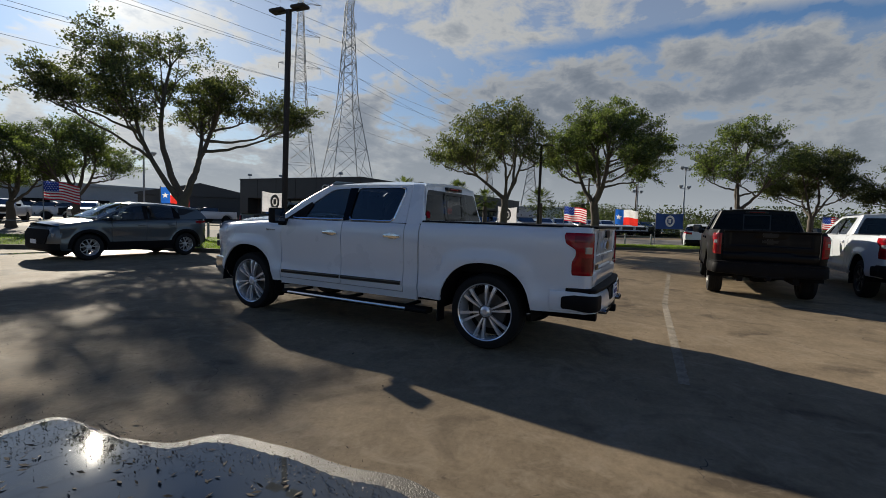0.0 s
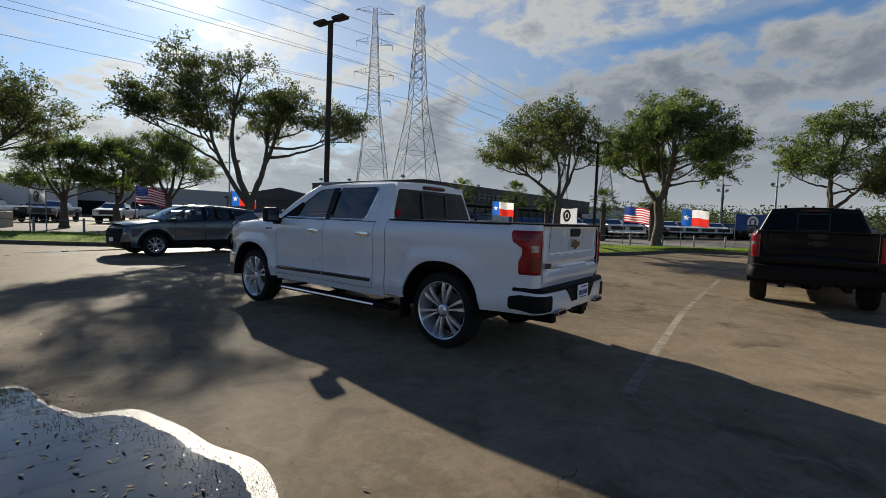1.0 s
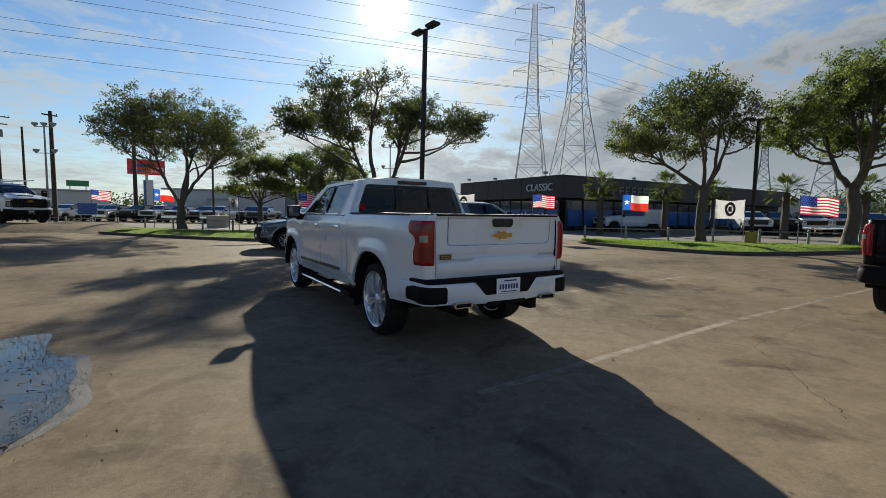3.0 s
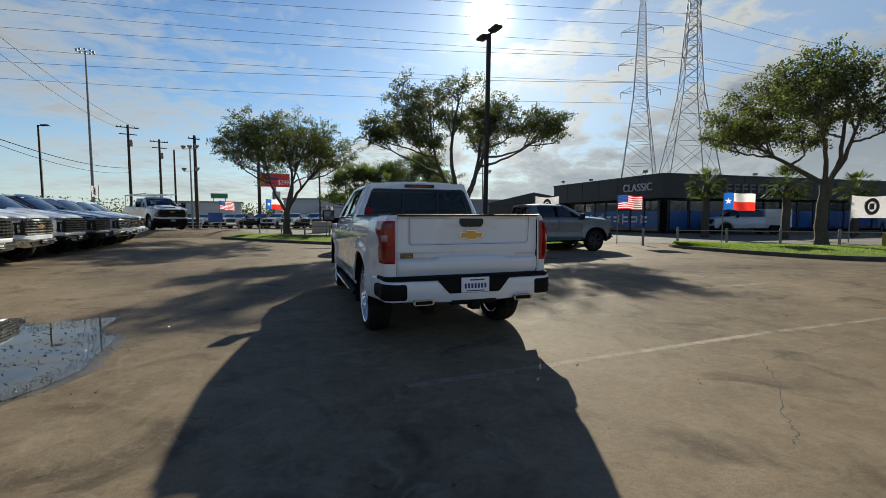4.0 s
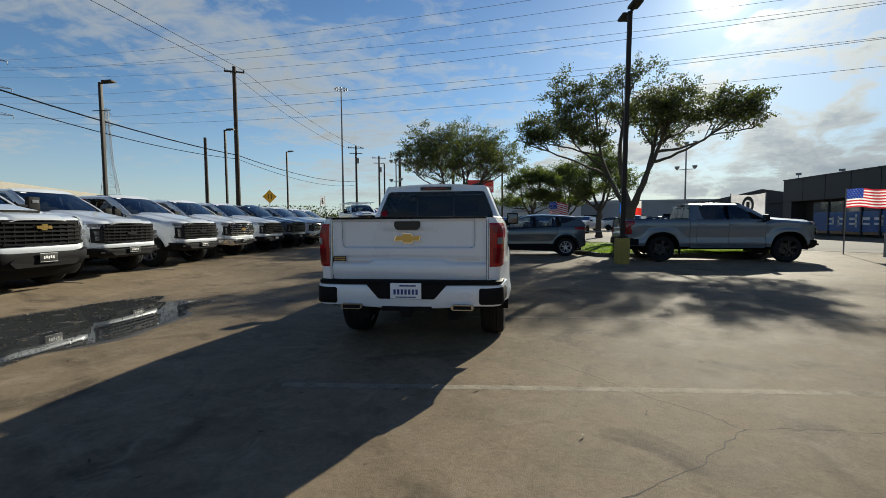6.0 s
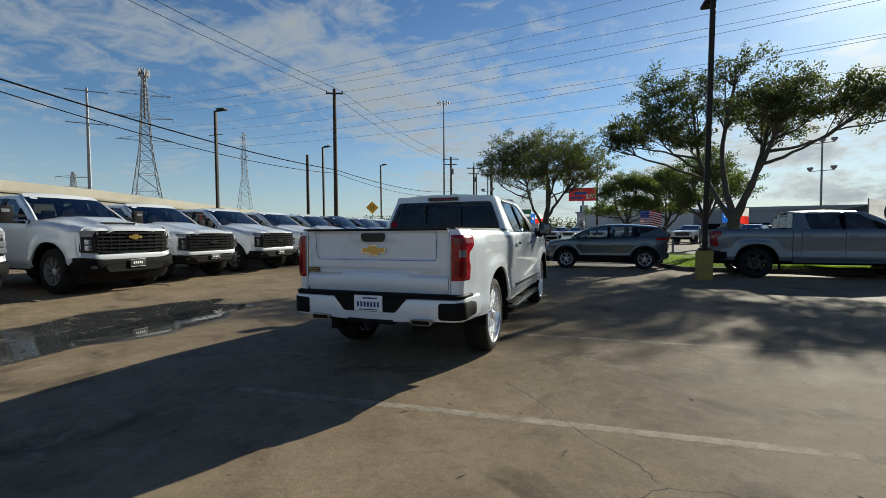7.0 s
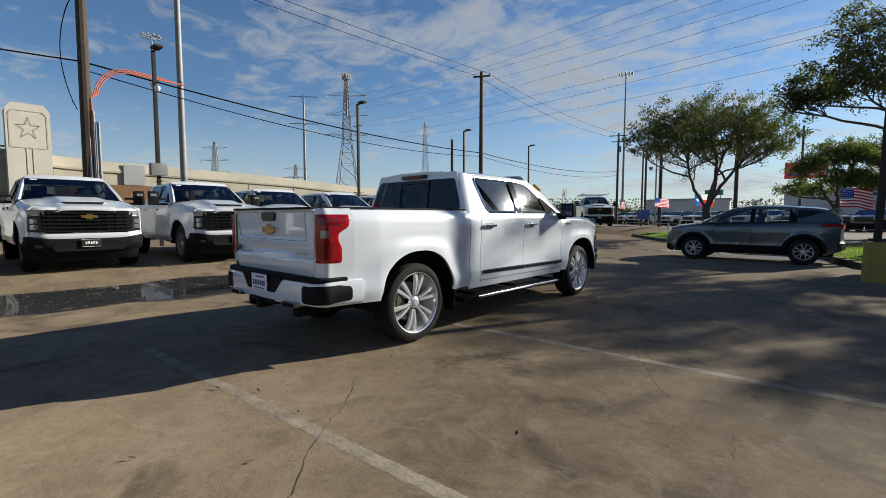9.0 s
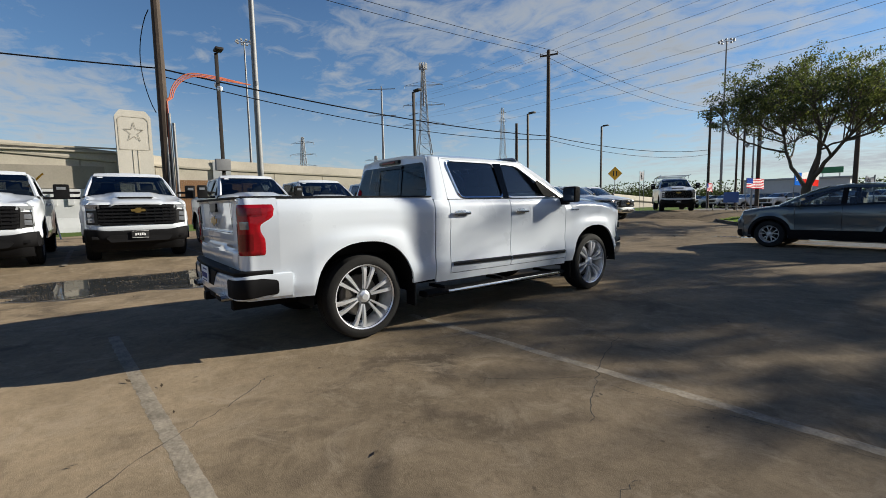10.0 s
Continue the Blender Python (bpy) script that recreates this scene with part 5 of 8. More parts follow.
# ---- crossover ----
def build_suv(name, label, paint, at, group=""):
    """A compact crossover: y runs to its nose, rear hub at 0, front hub at 2.64."""
    root = thing(name, label, "suv", group, at=at)
    F = 2.64

    def sx(y, z):
        x = float(np.interp(z, (0.25, 0.45, 0.6, 0.85, 1.0, 1.1, 1.2), (0.84, 0.88, 0.872, 0.895, 0.885, 0.86, 0.82)))
        for hub in (0, F):
            d = math.hypot(y - hub, z - 0.35)
            x += 0.03 * (1 - step(0.42, 0.58, d))
        if y < -0.3:
            x -= 0.14 * min(1, (-0.3 - y) / 0.45) ** 2
        if y > 2.9:
            x -= 0.15 * min(1, (y - 2.9) / 0.6) ** 2
        return x

    def low(y):
        z = 0.27 + 0.06 * step(3.0, 3.4, y) + 0.12 * step(-0.42, -0.72, y)
        for hub in (0, F):
            u = abs(y - hub) / 0.41
            if u < 1:
                z = max(z, 0.34 + 0.42 * (1 - u ** 2.2) ** (1 / 2.2))
        return z

    def belt(y):
        return 1.09 + 0.08 * step(2.2, -0.4, y) - 0.15 * step(2.2, 3.55, y)

    def rail(y):
        """Height of the roof's edge: one arc from the windscreen's foot to the tail."""
        return float(np.interp(y, (-0.76, -0.72, -0.64, -0.53, -0.40, -0.2, 0.3, 0.8, 1.2, 1.45, 1.7, 1.95, 2.25, 2.46), (1.14, 1.21, 1.32, 1.43, 1.485, 1.515, 1.555, 1.575, 1.57, 1.54, 1.47, 1.36, 1.21, 1.10)))

    def face(x, o=0.0):
        """The upright nose, flat across and turned back at its corners."""
        a = abs(x) / 0.84
        return 3.45 + o - 0.06 * a * a - 0.17 * max(0.0, (a - 0.76) / 0.24) ** 2

    def gx(z):
        return 0.855 - (z - 1.1) / 0.46 * 0.19

    def band(s, y0, y1, lo, hi, n=10, out=0.0, m=5):
        """A strip of the cabin side between two heights."""
        bm = bmesh.new()
        sheet(bm, [[(s * (gx(lerp(lo(y), hi(y), k / m)) + out), y, lerp(lo(y), hi(y), k / m)) for k in range(m + 1)] for y in np.linspace(y0, y1, n)])
        thicken(bm, (-s * 0.03, 0, 0))
        return bm

    def dome(y0, y1, n, bow=0.0):
        """The skin over the cabin between two stations."""
        bm = bmesh.new()
        sheet(bm, [[(a * (gx(rail(y)) - 0.002), y + bow * (1 - a * a), rail(y) + 0.055 * (1 - abs(a) ** 2.6)) for a in np.linspace(-1, 1, 15)] for y in np.linspace(y0, y1, n)])
        return bm
    for s in (1, -1):
        for nm, y0, y1 in (("rear_quarter", -0.73, 0.30), ("rear_door", 0.31, 1.18), ("front_door", 1.19, 2.10), ("front_fender", 2.11, 3.27)):
            ys = sorted(set(np.round(np.linspace(y0, y1, 12), 4)) | {round(h - 0.41 * math.cos(math.pi * k / 24), 4) for h in (0, F) for k in range(25) if y0 < h - 0.41 * math.cos(math.pi * k / 24) < y1})
            bm = bmesh.new()
            rows = []
            for y in ys:
                a, b = low(y), belt(y)
                rows.append([(s * (sx(y, lerp(a, b, k / 14)) - 0.03 * max(0, (k / 14 - 0.85) / 0.15) ** 2), y, lerp(a, b, k / 14)) for k in range(15)])
            sheet(bm, rows)
            thicken(bm, (-s * 0.02, 0, 0))
            p = part(nm, bm, paint, root)
            if "door" in nm:
                bm = bmesh.new()
                hy = y0 + 0.14
                box(bm, (s * (sx(hy, 0.93) + 0.012), hy, 0.945), (0.02, 0.19, 0.03), bev=0.008)
                part("handle", bm, paint, p)
        bm = bmesh.new()
        rows = []
        for y in np.linspace(0.42, 2.22, 8):
            rows.append([(s * (sx(y, z) + 0.008), y, z) for z in (0.25, 0.32, 0.40, 0.49)])
        sheet(bm, rows)
        thicken(bm, (-s * 0.02, 0, 0))
        part("sill_cladding", bm, "plastic", root, "black sill cladding")
        for hub in (0, F):
            bm = bmesh.new()
            rows = []
            for k in range(25):
                a = math.pi * k / 24
                y, z = hub + 0.41 * math.cos(a), 0.33 + 0.43 * math.sin(a) ** 0.9
                y2, z2 = hub + 0.49 * math.cos(a), 0.33 + 0.51 * math.sin(a) ** 0.9
                rows.append([(s * (sx(y, z) - 0.02), y, z), (s * (sx(y, z) + 0.012), y, z), (s * (sx(y2, z2) + 0.012), y2, z2), (s * (sx(y2, z2) - 0.01), y2, z2)])
            sheet(bm, rows)
            part("arch_cladding", bm, "plastic", root, "black wheel arch cladding")
            bm = bmesh.new()
            rows = [[(s * 0.86, hub + 0.42 * math.cos(math.pi * k / 12), 0.33 + 0.43 * math.sin(math.pi * k / 12)), (s * 0.55, hub + 0.42 * math.cos(math.pi * k / 12), 0.33 + 0.43 * math.sin(math.pi * k / 12))] for k in range(13)]
            sheet(bm, rows)
            bm.faces.new([bm.verts.new(r[1]) for r in rows])
            part("wheel_well", bm, "dark", root)
            add_wheel(root, s, hub, "suv", r=0.355, w=0.225, x=0.885)
        # cabin side: roof rail, pillars and glass
        part("roof_rail", band(s, -0.73, 2.44, lambda y: max(belt(y) - 0.02, rail(y) - 0.055), rail, 40), paint, root)
        part("rear_pillar", band(s, -0.72, 0.22, lambda y: belt(y) - 0.02, lambda y: max(belt(y), rail(y) - 0.05), 14), paint, root)
        part("quarter_glass", band(s, -0.42, 0.17, lambda y: belt(y) + 0.10 + 0.14 * step(0.1, -0.42, y), lambda y: rail(y) - 0.06, 8, 0.003), "trimb", root, "gloss black quarter panel")
        part("belt_trim", band(s, 0.18, 2.28, lambda y: belt(y) - 0.02, lambda y: min(belt(y) + 0.015, rail(y)), 14, 0.004, 2), "trimb", root, "black belt trim")
        part("door_pillar", band(s, 1.12, 1.22, lambda y: belt(y), lambda y: rail(y) - 0.05, 3, 0.003), "dark", root, "black door pillar")
        part("quarter_trim", band(s, 0.16, 0.34, lambda y: belt(y), lambda y: lerp(belt(y) + 0.04, rail(y) - 0.05, step(0.16, 0.34, y) * 0.6 + 0.4), 5, 0.003), "dark", root, "black quarter trim")
        part("rear_side_glass", band(s, 0.33, 1.13, lambda y: belt(y), lambda y: rail(y) - 0.05, 8, -0.012), "clearglass", root, "side window glass")
        part("front_side_glass", band(s, 1.21, 2.26, lambda y: belt(y), lambda y: max(belt(y) + 0.004, rail(y) - 0.05), 14, -0.012), "clearglass", root, "side window glass")
        bm = bmesh.new()
        box(bm, (s * 0.98, 2.04, 1.16), (0.20, 0.11, 0.13), bev=0.035)
        part("door_mirror", bm, paint, root)
        bm = bmesh.new()
        prism(bm, rounded([(0.50, 0.845), (0.80, 0.835), (0.825, 0.885), (0.48, 0.885)], 0.015), lambda x, z, d, s=s: (s * x, face(x, -0.02) - d, z), 0.05)
        part("headlamp", bm, "lens_dark", root, "slim dark headlamp")
        bm = bmesh.new()
        box(bm, (s * 0.73, face(0.73, 0.02), 0.68), (0.11, 0.05, 0.11), bev=0.02)
        part("lower_lamp", bm, "lens", root)
        bm = bmesh.new()
        rim = [(sx(-0.34, 1.04) + 0.006, -0.34), (sx(-0.5, 1.04) + 0.006, -0.5), (sx(-0.64, 1.04) + 0.004, -0.64), (0.72, -0.765), (0.60, -0.80), (0.45, -0.815)]
        sheet(bm, [[(s * x, y, 1.02 - 0.05 * k / 5), (s * x, y, 1.10)] for k, (x, y) in enumerate(rim)])
        thicken(bm, (-s * 0.03, 0.02, 0))
        part("tail_lamp", bm, "redlens", root, "red tail lamp")
    part("roof", dome(-0.53, 1.52, 20), paint, root)
    part("windscreen", dome(1.52, 2.45, 12, 0.10), "clearglass", root, "windscreen glass")
    part("rear_window", dome(-0.75, -0.53, 7), "privacy", root, "dark rear window")
    bm = bmesh.new()
    sheet(bm, [[(lerp(0.85, 0.80, step(2.7, 3.40, y)) * a, y + 0.13 * (1 - a ** 4) * step(2.4, 3.3, y), belt(y) - 0.004 - 0.05 * step(3.1, 3.30, y) + 0.06 * (1 - abs(a) ** 2.6)) for a in np.linspace(-1, 1, 15)] for y in np.linspace(2.28, 3.27, 14)])
    part("hood", bm, paint, root)
    bm = bmesh.new()
    sheet(bm, [[(x, face(x, o), z) for x in np.linspace(-0.84, 0.84, 33)] for z, o in ((0.27, -0.10), (0.33, -0.02), (0.42, 0.03), (0.60, 0.04), (0.70, 0.02), (0.80, -0.02), (0.88, -0.07), (0.93, -0.15))])
    fb = part("front_bumper", bm, paint, root)
    bm = bmesh.new()
    rows = []
    for z in np.linspace(0.44, 0.82, 9):
        w = float(np.interp(z, (0.44, 0.56, 0.75, 0.82), (0.50, 0.60, 0.66, 0.56)))
        rows.append([(x, face(x, 0.058 - 0.28 * max(0.0, z - 0.60)), z) for x in np.linspace(-w, w, 17)])
    sheet(bm, rows)
    thicken(bm, (0, -0.03, 0))
    part("grille", bm, "dark", fb, "black grille", smooth=False)
    bm = bmesh.new()
    box(bm, (0, face(0, 0.062), 0.50), (0.30, 0.02, 0.11), bev=0.004)
    part("front_plate", bm, "plate", fb, "pale front plate")
    bm = bmesh.new()
    sheet(bm, [[(x, y + 0.12 * (abs(x) / 0.78) ** 3, z) for x in np.linspace(-0.78, 0.78, 13)] for z, y in ((0.40, -0.70), (0.5, -0.79), (0.70, -0.81), (0.80, -0.78), (1.0, -0.785), (1.18, -0.75))])
    part("tailgate", bm, paint, root)
    bm = bmesh.new()
    sheet(bm, [[(x, y + 0.14 * (abs(x) / 0.80) ** 3, z) for x in np.linspace(-0.80, 0.80, 13)] for z, y in ((0.36, -0.74), (0.44, -0.84), (0.60, -0.85), (0.66, -0.80))])
    part("rear_bumper", bm, "plastic", root, "black rear bumper")
    bm = bmesh.new()
    sheet(bm, [[(x, face(x, o), z) for x in np.linspace(-0.83, 0.83, 25)] for z, o in ((0.24, -0.06), (0.30, 0.03), (0.40, 0.045), (0.46, 0.035))])
    part("lower_valance", bm, "plastic", fb, "black lower valance")
    bm = bmesh.new()
    box(bm, (0, -0.58, 1.485), (1.20, 0.24, 0.035), bev=0.015)
    part("rear_spoiler", bm, paint, root)
    bm = bmesh.new()
    box(bm, (0, 1.3, 0.33), (1.4, 3.8, 0.2), bev=0.03)
    part("chassis", bm, "dark", root)
    for x in (-0.38, 0.38):
        bm = bmesh.new()
        box(bm, (x, 1.3, 0.72), (0.5, 0.5, 0.2), bev=0.05)
        box(bm, (x, 1.05, 1.0), (0.48, 0.14, 0.6), bev=0.05)
        box(bm, (x, 1.0, 1.34), (0.25, 0.09, 0.15), bev=0.03)
        part("seat", bm, "cloth", root)
    bm = bmesh.new()
    box(bm, (0, 0.2, 0.85), (1.3, 0.15, 0.65), bev=0.05)
    part("rear_bench", bm, "cloth", root)
    bm = bmesh.new()
    box(bm, (0, 2.15, 0.92), (1.5, 0.5, 0.25), bev=0.05)
    part("dashboard", bm, "cloth", root)
    return root

# ---- ground and street ----
def flat_strip(name, label, a, b, width, z, material, parent=None, n=12, wob=0.0):
    """A thin painted or worn strip on the ground from a to b."""
    bm = bmesh.new()
    a, b = Vector((*a, z)), Vector((*b, z))
    d = (b - a).normalized()
    w = Vector((-d.y, d.x, 0))
    rows = []
    for k in range(n + 1):
        p = a.lerp(b, k / n)
        e = random.uniform(-wob, wob)
        rows.append([p - w * (width / 2 + e), p + w * (width / 2 - e * 0.5)])
    sheet(bm, rows)
    ob = part(name, bm, material, parent, smooth=False)
    return tagged(ob, label, "line" if "line" in name else "crack", kind="structure")


bm = bmesh.new()
ring = [0.0, 6, 14, 30, 60, 120, 300, 800, 2200]
rows = [[(r * math.cos(a), r * math.sin(a), 0.0) for a in np.linspace(0, 2 * math.pi, 49)[:-1]] for r in ring[1:]]
vs = sheet(bm, rows, closed=True)
bm.faces.new(vs[0])
tagged(part("ground", bm, "lot", smooth=False), "stained brown-grey concrete parking lot paving", "ground", kind="structure")

random.seed(4)
for a, b, paint in (((-0.9, -1.965), (3.6, -1.675), "line"), ((3.6, -1.675), (9.5, -1.62), "line_faded"), ((0.4, 0.86), (7.5, 1.20), "line"), ((5.0, 8.7), (7.6, 1.2), "line_faded")):
    flat_strip("parking_line", "worn pale painted parking line", a, b, 0.095, 0.0007, paint, n=160, wob=0.007)
bm = bmesh.new()
sheet(bm, [[(x, y, z) for x, z in ((-6.25, -0.01), (-6.6, 0.03), (-7.2, 0.10), (-7.8, 0.136), (-9.5, 0.15), (-16.0, 0.15), (-22.0, 0.15), (-22.6, -0.01))] for y in np.linspace(-40, 26.5, 40)])
tagged(part("pavement", bm, "lot"), "gently raised concrete stall apron under the row of pickups", "pavement", kind="structure")
for y in (-5.3, -2.6, 0.15, 2.85, 5.5, 8.15, 10.8):
    flat_strip("parking_line", "worn white parking stall line", (-7.65, y), (-12.6, y), 0.10, 0.152, "line", n=16, wob=0.012)


def crack(pts, width):
    bm = bmesh.new()
    rows = []
    k = 0
    pts = [Vector((*p, 0.001)) for p in pts]
    for p, q in zip(pts, pts[1:]):
        w = Vector((-(q - p).y, (q - p).x, 0)).normalized()
        for j in range(8):
            c = p.lerp(q, j / 8) + w * random.uniform(-0.02, 0.02)
            h = width * random.uniform(0.15, 0.6)
            rows.append([c - w * h, c + w * h])
    sheet(bm, rows)
    tagged(part("crack", bm, "crackm", smooth=False), "thin dark crack in the paving", "crack", kind="structure")


for pts, wd in (([(1.30, -1.02), (1.35, -1.12), (1.67, -1.44), (1.91, -1.80), (2.32, -2.22), (2.45, -2.41)], 0.008), ([(2.45, -2.41), (1.96, -2.94), (1.5, -3.25), (1.26, -3.51), (1.05, -3.63)], 0.009),
                ([(2.45, -2.41), (2.92, -2.37), (3.32, -2.37), (4.4, -2.2)], 0.005), ([(2.49, 1.88), (2.82, 1.04), (2.99, 0.77), (3.12, 0.53), (3.36, 0.17)], 0.007),
                ([(1.55, -0.63), (2.1, -0.03), (2.78, 0.49)], 0.003), ([(-2.3, -2.09), (-2.49, -2.03), (-2.65, -2.08)], 0.007), ([(-2.75, 2.05), (-2.9, 1.75), (-3.2, 1.5)], 0.005),
                ([(2.91, 0.81), (2.64, 0.40), (2.26, 0.0)], 0.003), ([(2.28, 1.70), (2.60, 1.85), (3.01, 1.79), (3.39, 1.73)], 0.005), ([(3.06, 0.75), (3.54, 0.83), (3.92, 0.93), (4.30, 0.94), (5.2, 0.98)], 0.004), ([(3.80, -0.11), (3.79, -0.21), (3.83, -0.5)], 0.005)):
    crack(pts, wd)


def puddle(name, label, cx, cy, rx, ry, z, material, grow=0.0, phase=0.0, ragged=0.005):
    """A sheet of water with a wandering outline."""
    bm = bmesh.new()
    rows = []
    for f in (1.0, 0.7, 0.35):
        row = []
        for k in range(900):
            t = 2 * math.pi * k / 900
            c, s = math.cos(t), math.sin(t)
            r = (abs(c) ** 3.2 + abs(s) ** 3.2) ** (-1 / 3.2)
            r *= 1 + 0.06 * math.sin(3 * t + 1.0 + phase) + 0.075 * math.sin(7 * t + 0.4 + phase) + 0.04 * math.sin(13 * t + 2.0) + 0.010 * math.sin(29 * t)
            g = grow * (1 + 0.45 * math.sin(5 * t + 0.7) + 0.25 * math.sin(11 * t + 2.1)) if grow else -ragged * abs(math.sin(61 * t) + math.sin(97 * t + 1) + math.sin(149 * t + 2))
            row.append((cx + (rx * r + g) * c * f, cy + (ry * r + g) * s * f, z))
        rows.append(row)
    vs = sheet(bm, rows, closed=True)
    bm.faces.new(vs[-1])
    return tagged(part(name, bm, material, smooth=False), label, "puddle", kind="structure")


puddle("damp_paving", "dark damp paving round the puddle", -4.9, -0.75, 1.17, 2.6, 0.002, "damp", 0.085)
puddle("puddle", "shallow standing puddle with floating dead leaves", -4.9, -0.75, 1.17, 2.6, 0.006, "water")
puddle("damp_paving", "dark damp paving by the verge", 2.5, 14.2, 1.5, 0.5, 0.003, "damp", 0.15, 1.3)
puddle("puddle", "thin gutter puddle along the kerb", 1.0, 15.2, 2.6, 0.22, 0.006, "water", 0, 2.2)


def scatter_leaves(name, label, n, pick, size, material):
    verts, faces = [], []
    for _ in range(n):
        x, y = pick()
        a, l = random.uniform(0, 6.3), size * random.uniform(0.5, 1.3)
        w = l * random.uniform(0.25, 0.45)
        c, s = math.cos(a), math.sin(a)
        h = random.uniform(0.0, 0.012)
        k = len(verts)
        for u, v, dz in ((-l, 0, 0), (0, -w, h), (l, 0, h * 1.5), (0, w, h * 0.5)):
            verts.append((x + u * c - v * s, y + u * s + v * c, 0.009 + dz))
        faces.append((k, k + 1, k + 2, k + 3))
    return tagged(raw(name, verts, faces, material), label, "dead leaves", kind="stuff")


def rim_spot():
    """A spot near the puddle's outline."""
    t = random.uniform(0, 2 * math.pi)
    c, s = math.cos(t), math.sin(t)
    q = (abs(c) ** 3.2 + abs(s) ** 3.2) ** (-1 / 3.2) * (1 + 0.06 * math.sin(3 * t + 1.0) + 0.075 * math.sin(7 * t + 0.4)) + random.gauss(-0.06, 0.07)
    return -4.9 + 1.17 * q * c, -0.75 + 2.6 * q * s


random.seed(11)
scatter_leaves("floating_leaves", "dead brown leaves floating in the puddle", 760, lambda: (random.uniform(-5.9, -3.75), random.uniform(-3.0, 1.5)), 0.024, "debris")
scatter_leaves("silt_grit", "fine grit and leaf scraps at the puddle's rim", 2600, rim_spot, 0.008, "debris")
scatter_leaves("wet_crumbs", "wet glinting grit along the puddle's rim", 5200, rim_spot, 0.006, "wetgrit")
scatter_leaves("wet_crumbs", "wet glinting crumbs on the paving beyond the puddle", 420, lambda: (random.gauss(-3.6, 0.6), random.gauss(3.4, 1.6)), 0.008, "wetgrit")
scatter_leaves("fallen_leaves", "scattered dead leaves on the paving", 150, lambda: (random.gauss(1, 4.5), random.gauss(-1, 4.5)), 0.026, "debris")
scatter_leaves("gutter_leaves", "wet dead leaves along the kerb", 260, lambda: (random.uniform(-3, 4), random.uniform(13, 17)), 0.04, "debris")


# verge islands with kerbs
def island(outline, label, h=0.14, mound=0.12, blades=9000, rise=0.0):
    """A kerbed strip of grass inside a smooth closed outline."""
    pts = []
    k = len(outline)
    for i in range(k):
        p0, p1, p2, p3 = (Vector(outline[(i + j - 1) % k]) for j in range(4))
        for j in range(10):
            t = j / 10
            pts.append(0.5 * ((2 * p1) + (p2 - p0) * t + (2 * p0 - 5 * p1 + 4 * p2 - p3) * t * t + (3 * p1 - p0 - 3 * p2 + p3) * t ** 3))
    c = sum(pts, Vector((0, 0))) / len(pts)
    n = len(pts)
    norm = []
    area = sum(pts[i].x * pts[(i + 1) % n].y - pts[(i + 1) % n].x * pts[i].y for i in range(n))
    for i in range(n):
        d = (pts[(i + 1) % n] - pts[i - 1]).normalized()
        norm.append(Vector((d.y, -d.x)) * (1 if area > 0 else -1))
    def lift(y):
        return rise * step(20, 34, y)
    bm = bmesh.new()
    sheet(bm, [[(*(p - q * o), z + lift(p.y) * (z > 0)) for p, q in zip(pts, norm)] for o, z in ((0.0, 0.0), (0.01, h - 0.02), (0.03, h), (0.15, h), (0.16, h - 0.04))], closed=True)
    tagged(part("kerb", bm, "kerb"), "weathered concrete kerb round the grass strip", "kerb", kind="structure")
    bm = bmesh.new()
    rows = []
    inner = [p - q * 0.15 for p, q in zip(pts, norm)]
    # a spine keeps long outlines from folding over
    a = max(pts, key=lambda p: (p - c).length)
    ax = (a - c).normalized()
    half = max(abs((p - c).dot(ax)) for p in pts) * 0.72
    def spine(p):
        return c + ax * max(-half, min(half, (p - c).dot(ax)))
    for f in (0.0, 0.12, 0.35, 0.65, 1.0):
        rows.append([(*p.lerp(spine(p), f), h - 0.02 + mound * step(0, 0.5, f) + lift(p.y)) for p in inner])
    sheet(bm, rows, closed=True)
    tagged(part("lawn", bm, "turf"), label, "grass", kind="structure")
    verts, faces = [], []
    for _ in range(blades):
        i = random.randrange(n)
        f = random.random() ** 1.2
        p = inner[i].lerp(inner[(i + 1) % n], random.random())
        p = p.lerp(spine(p), f)
        z = h - 0.02 + mound * step(0, 0.5, f) + lift(p.y)
        a, l = random.uniform(0, 6.3), random.uniform(0.03, 0.075)
        t = random.uniform(0, 6.3)
        k = len(verts)
        w = 0.007
        verts += [(p.x - w * math.cos(a), p.y - w * math.sin(a), z), (p.x + w * math.cos(a), p.y + w * math.sin(a), z), (p.x + l * 0.5 * math.cos(t), p.y + l * 0.5 * math.sin(t), z + l)]
        faces.append((k, k + 1, k + 2))
    tagged(raw("grass", verts, faces, "grassm"), "short green grass on the verge", "grass", kind="stuff")


random.seed(21)
island([(4.3, 12.6), (5.0, 11.8), (8.8, 11.8), (11.6, 12.9), (10.0, 17.0), (4.0, 22.5), (-4.0, 31.0), (-10.5, 38.5), (-12.6, 38.0), (-7.4, 28.8), (-3.0, 21.8), (0.4, 17.5), (3.4, 15.0)], "sunlit grass verge by the street", blades=26000)
island([(14.5, 10.6), (14.1, 8.6), (14.1, 6.2), (14.9, 3.6), (18.0, 2.4), (21.9, 1.3), (23.4, -1.6), (26.6, -4.2), (27.4, -1.0), (24.0, 3.2), (19.0, 8.2), (15.8, 11.2)], "sunlit grass verge by the street", blades=20000)

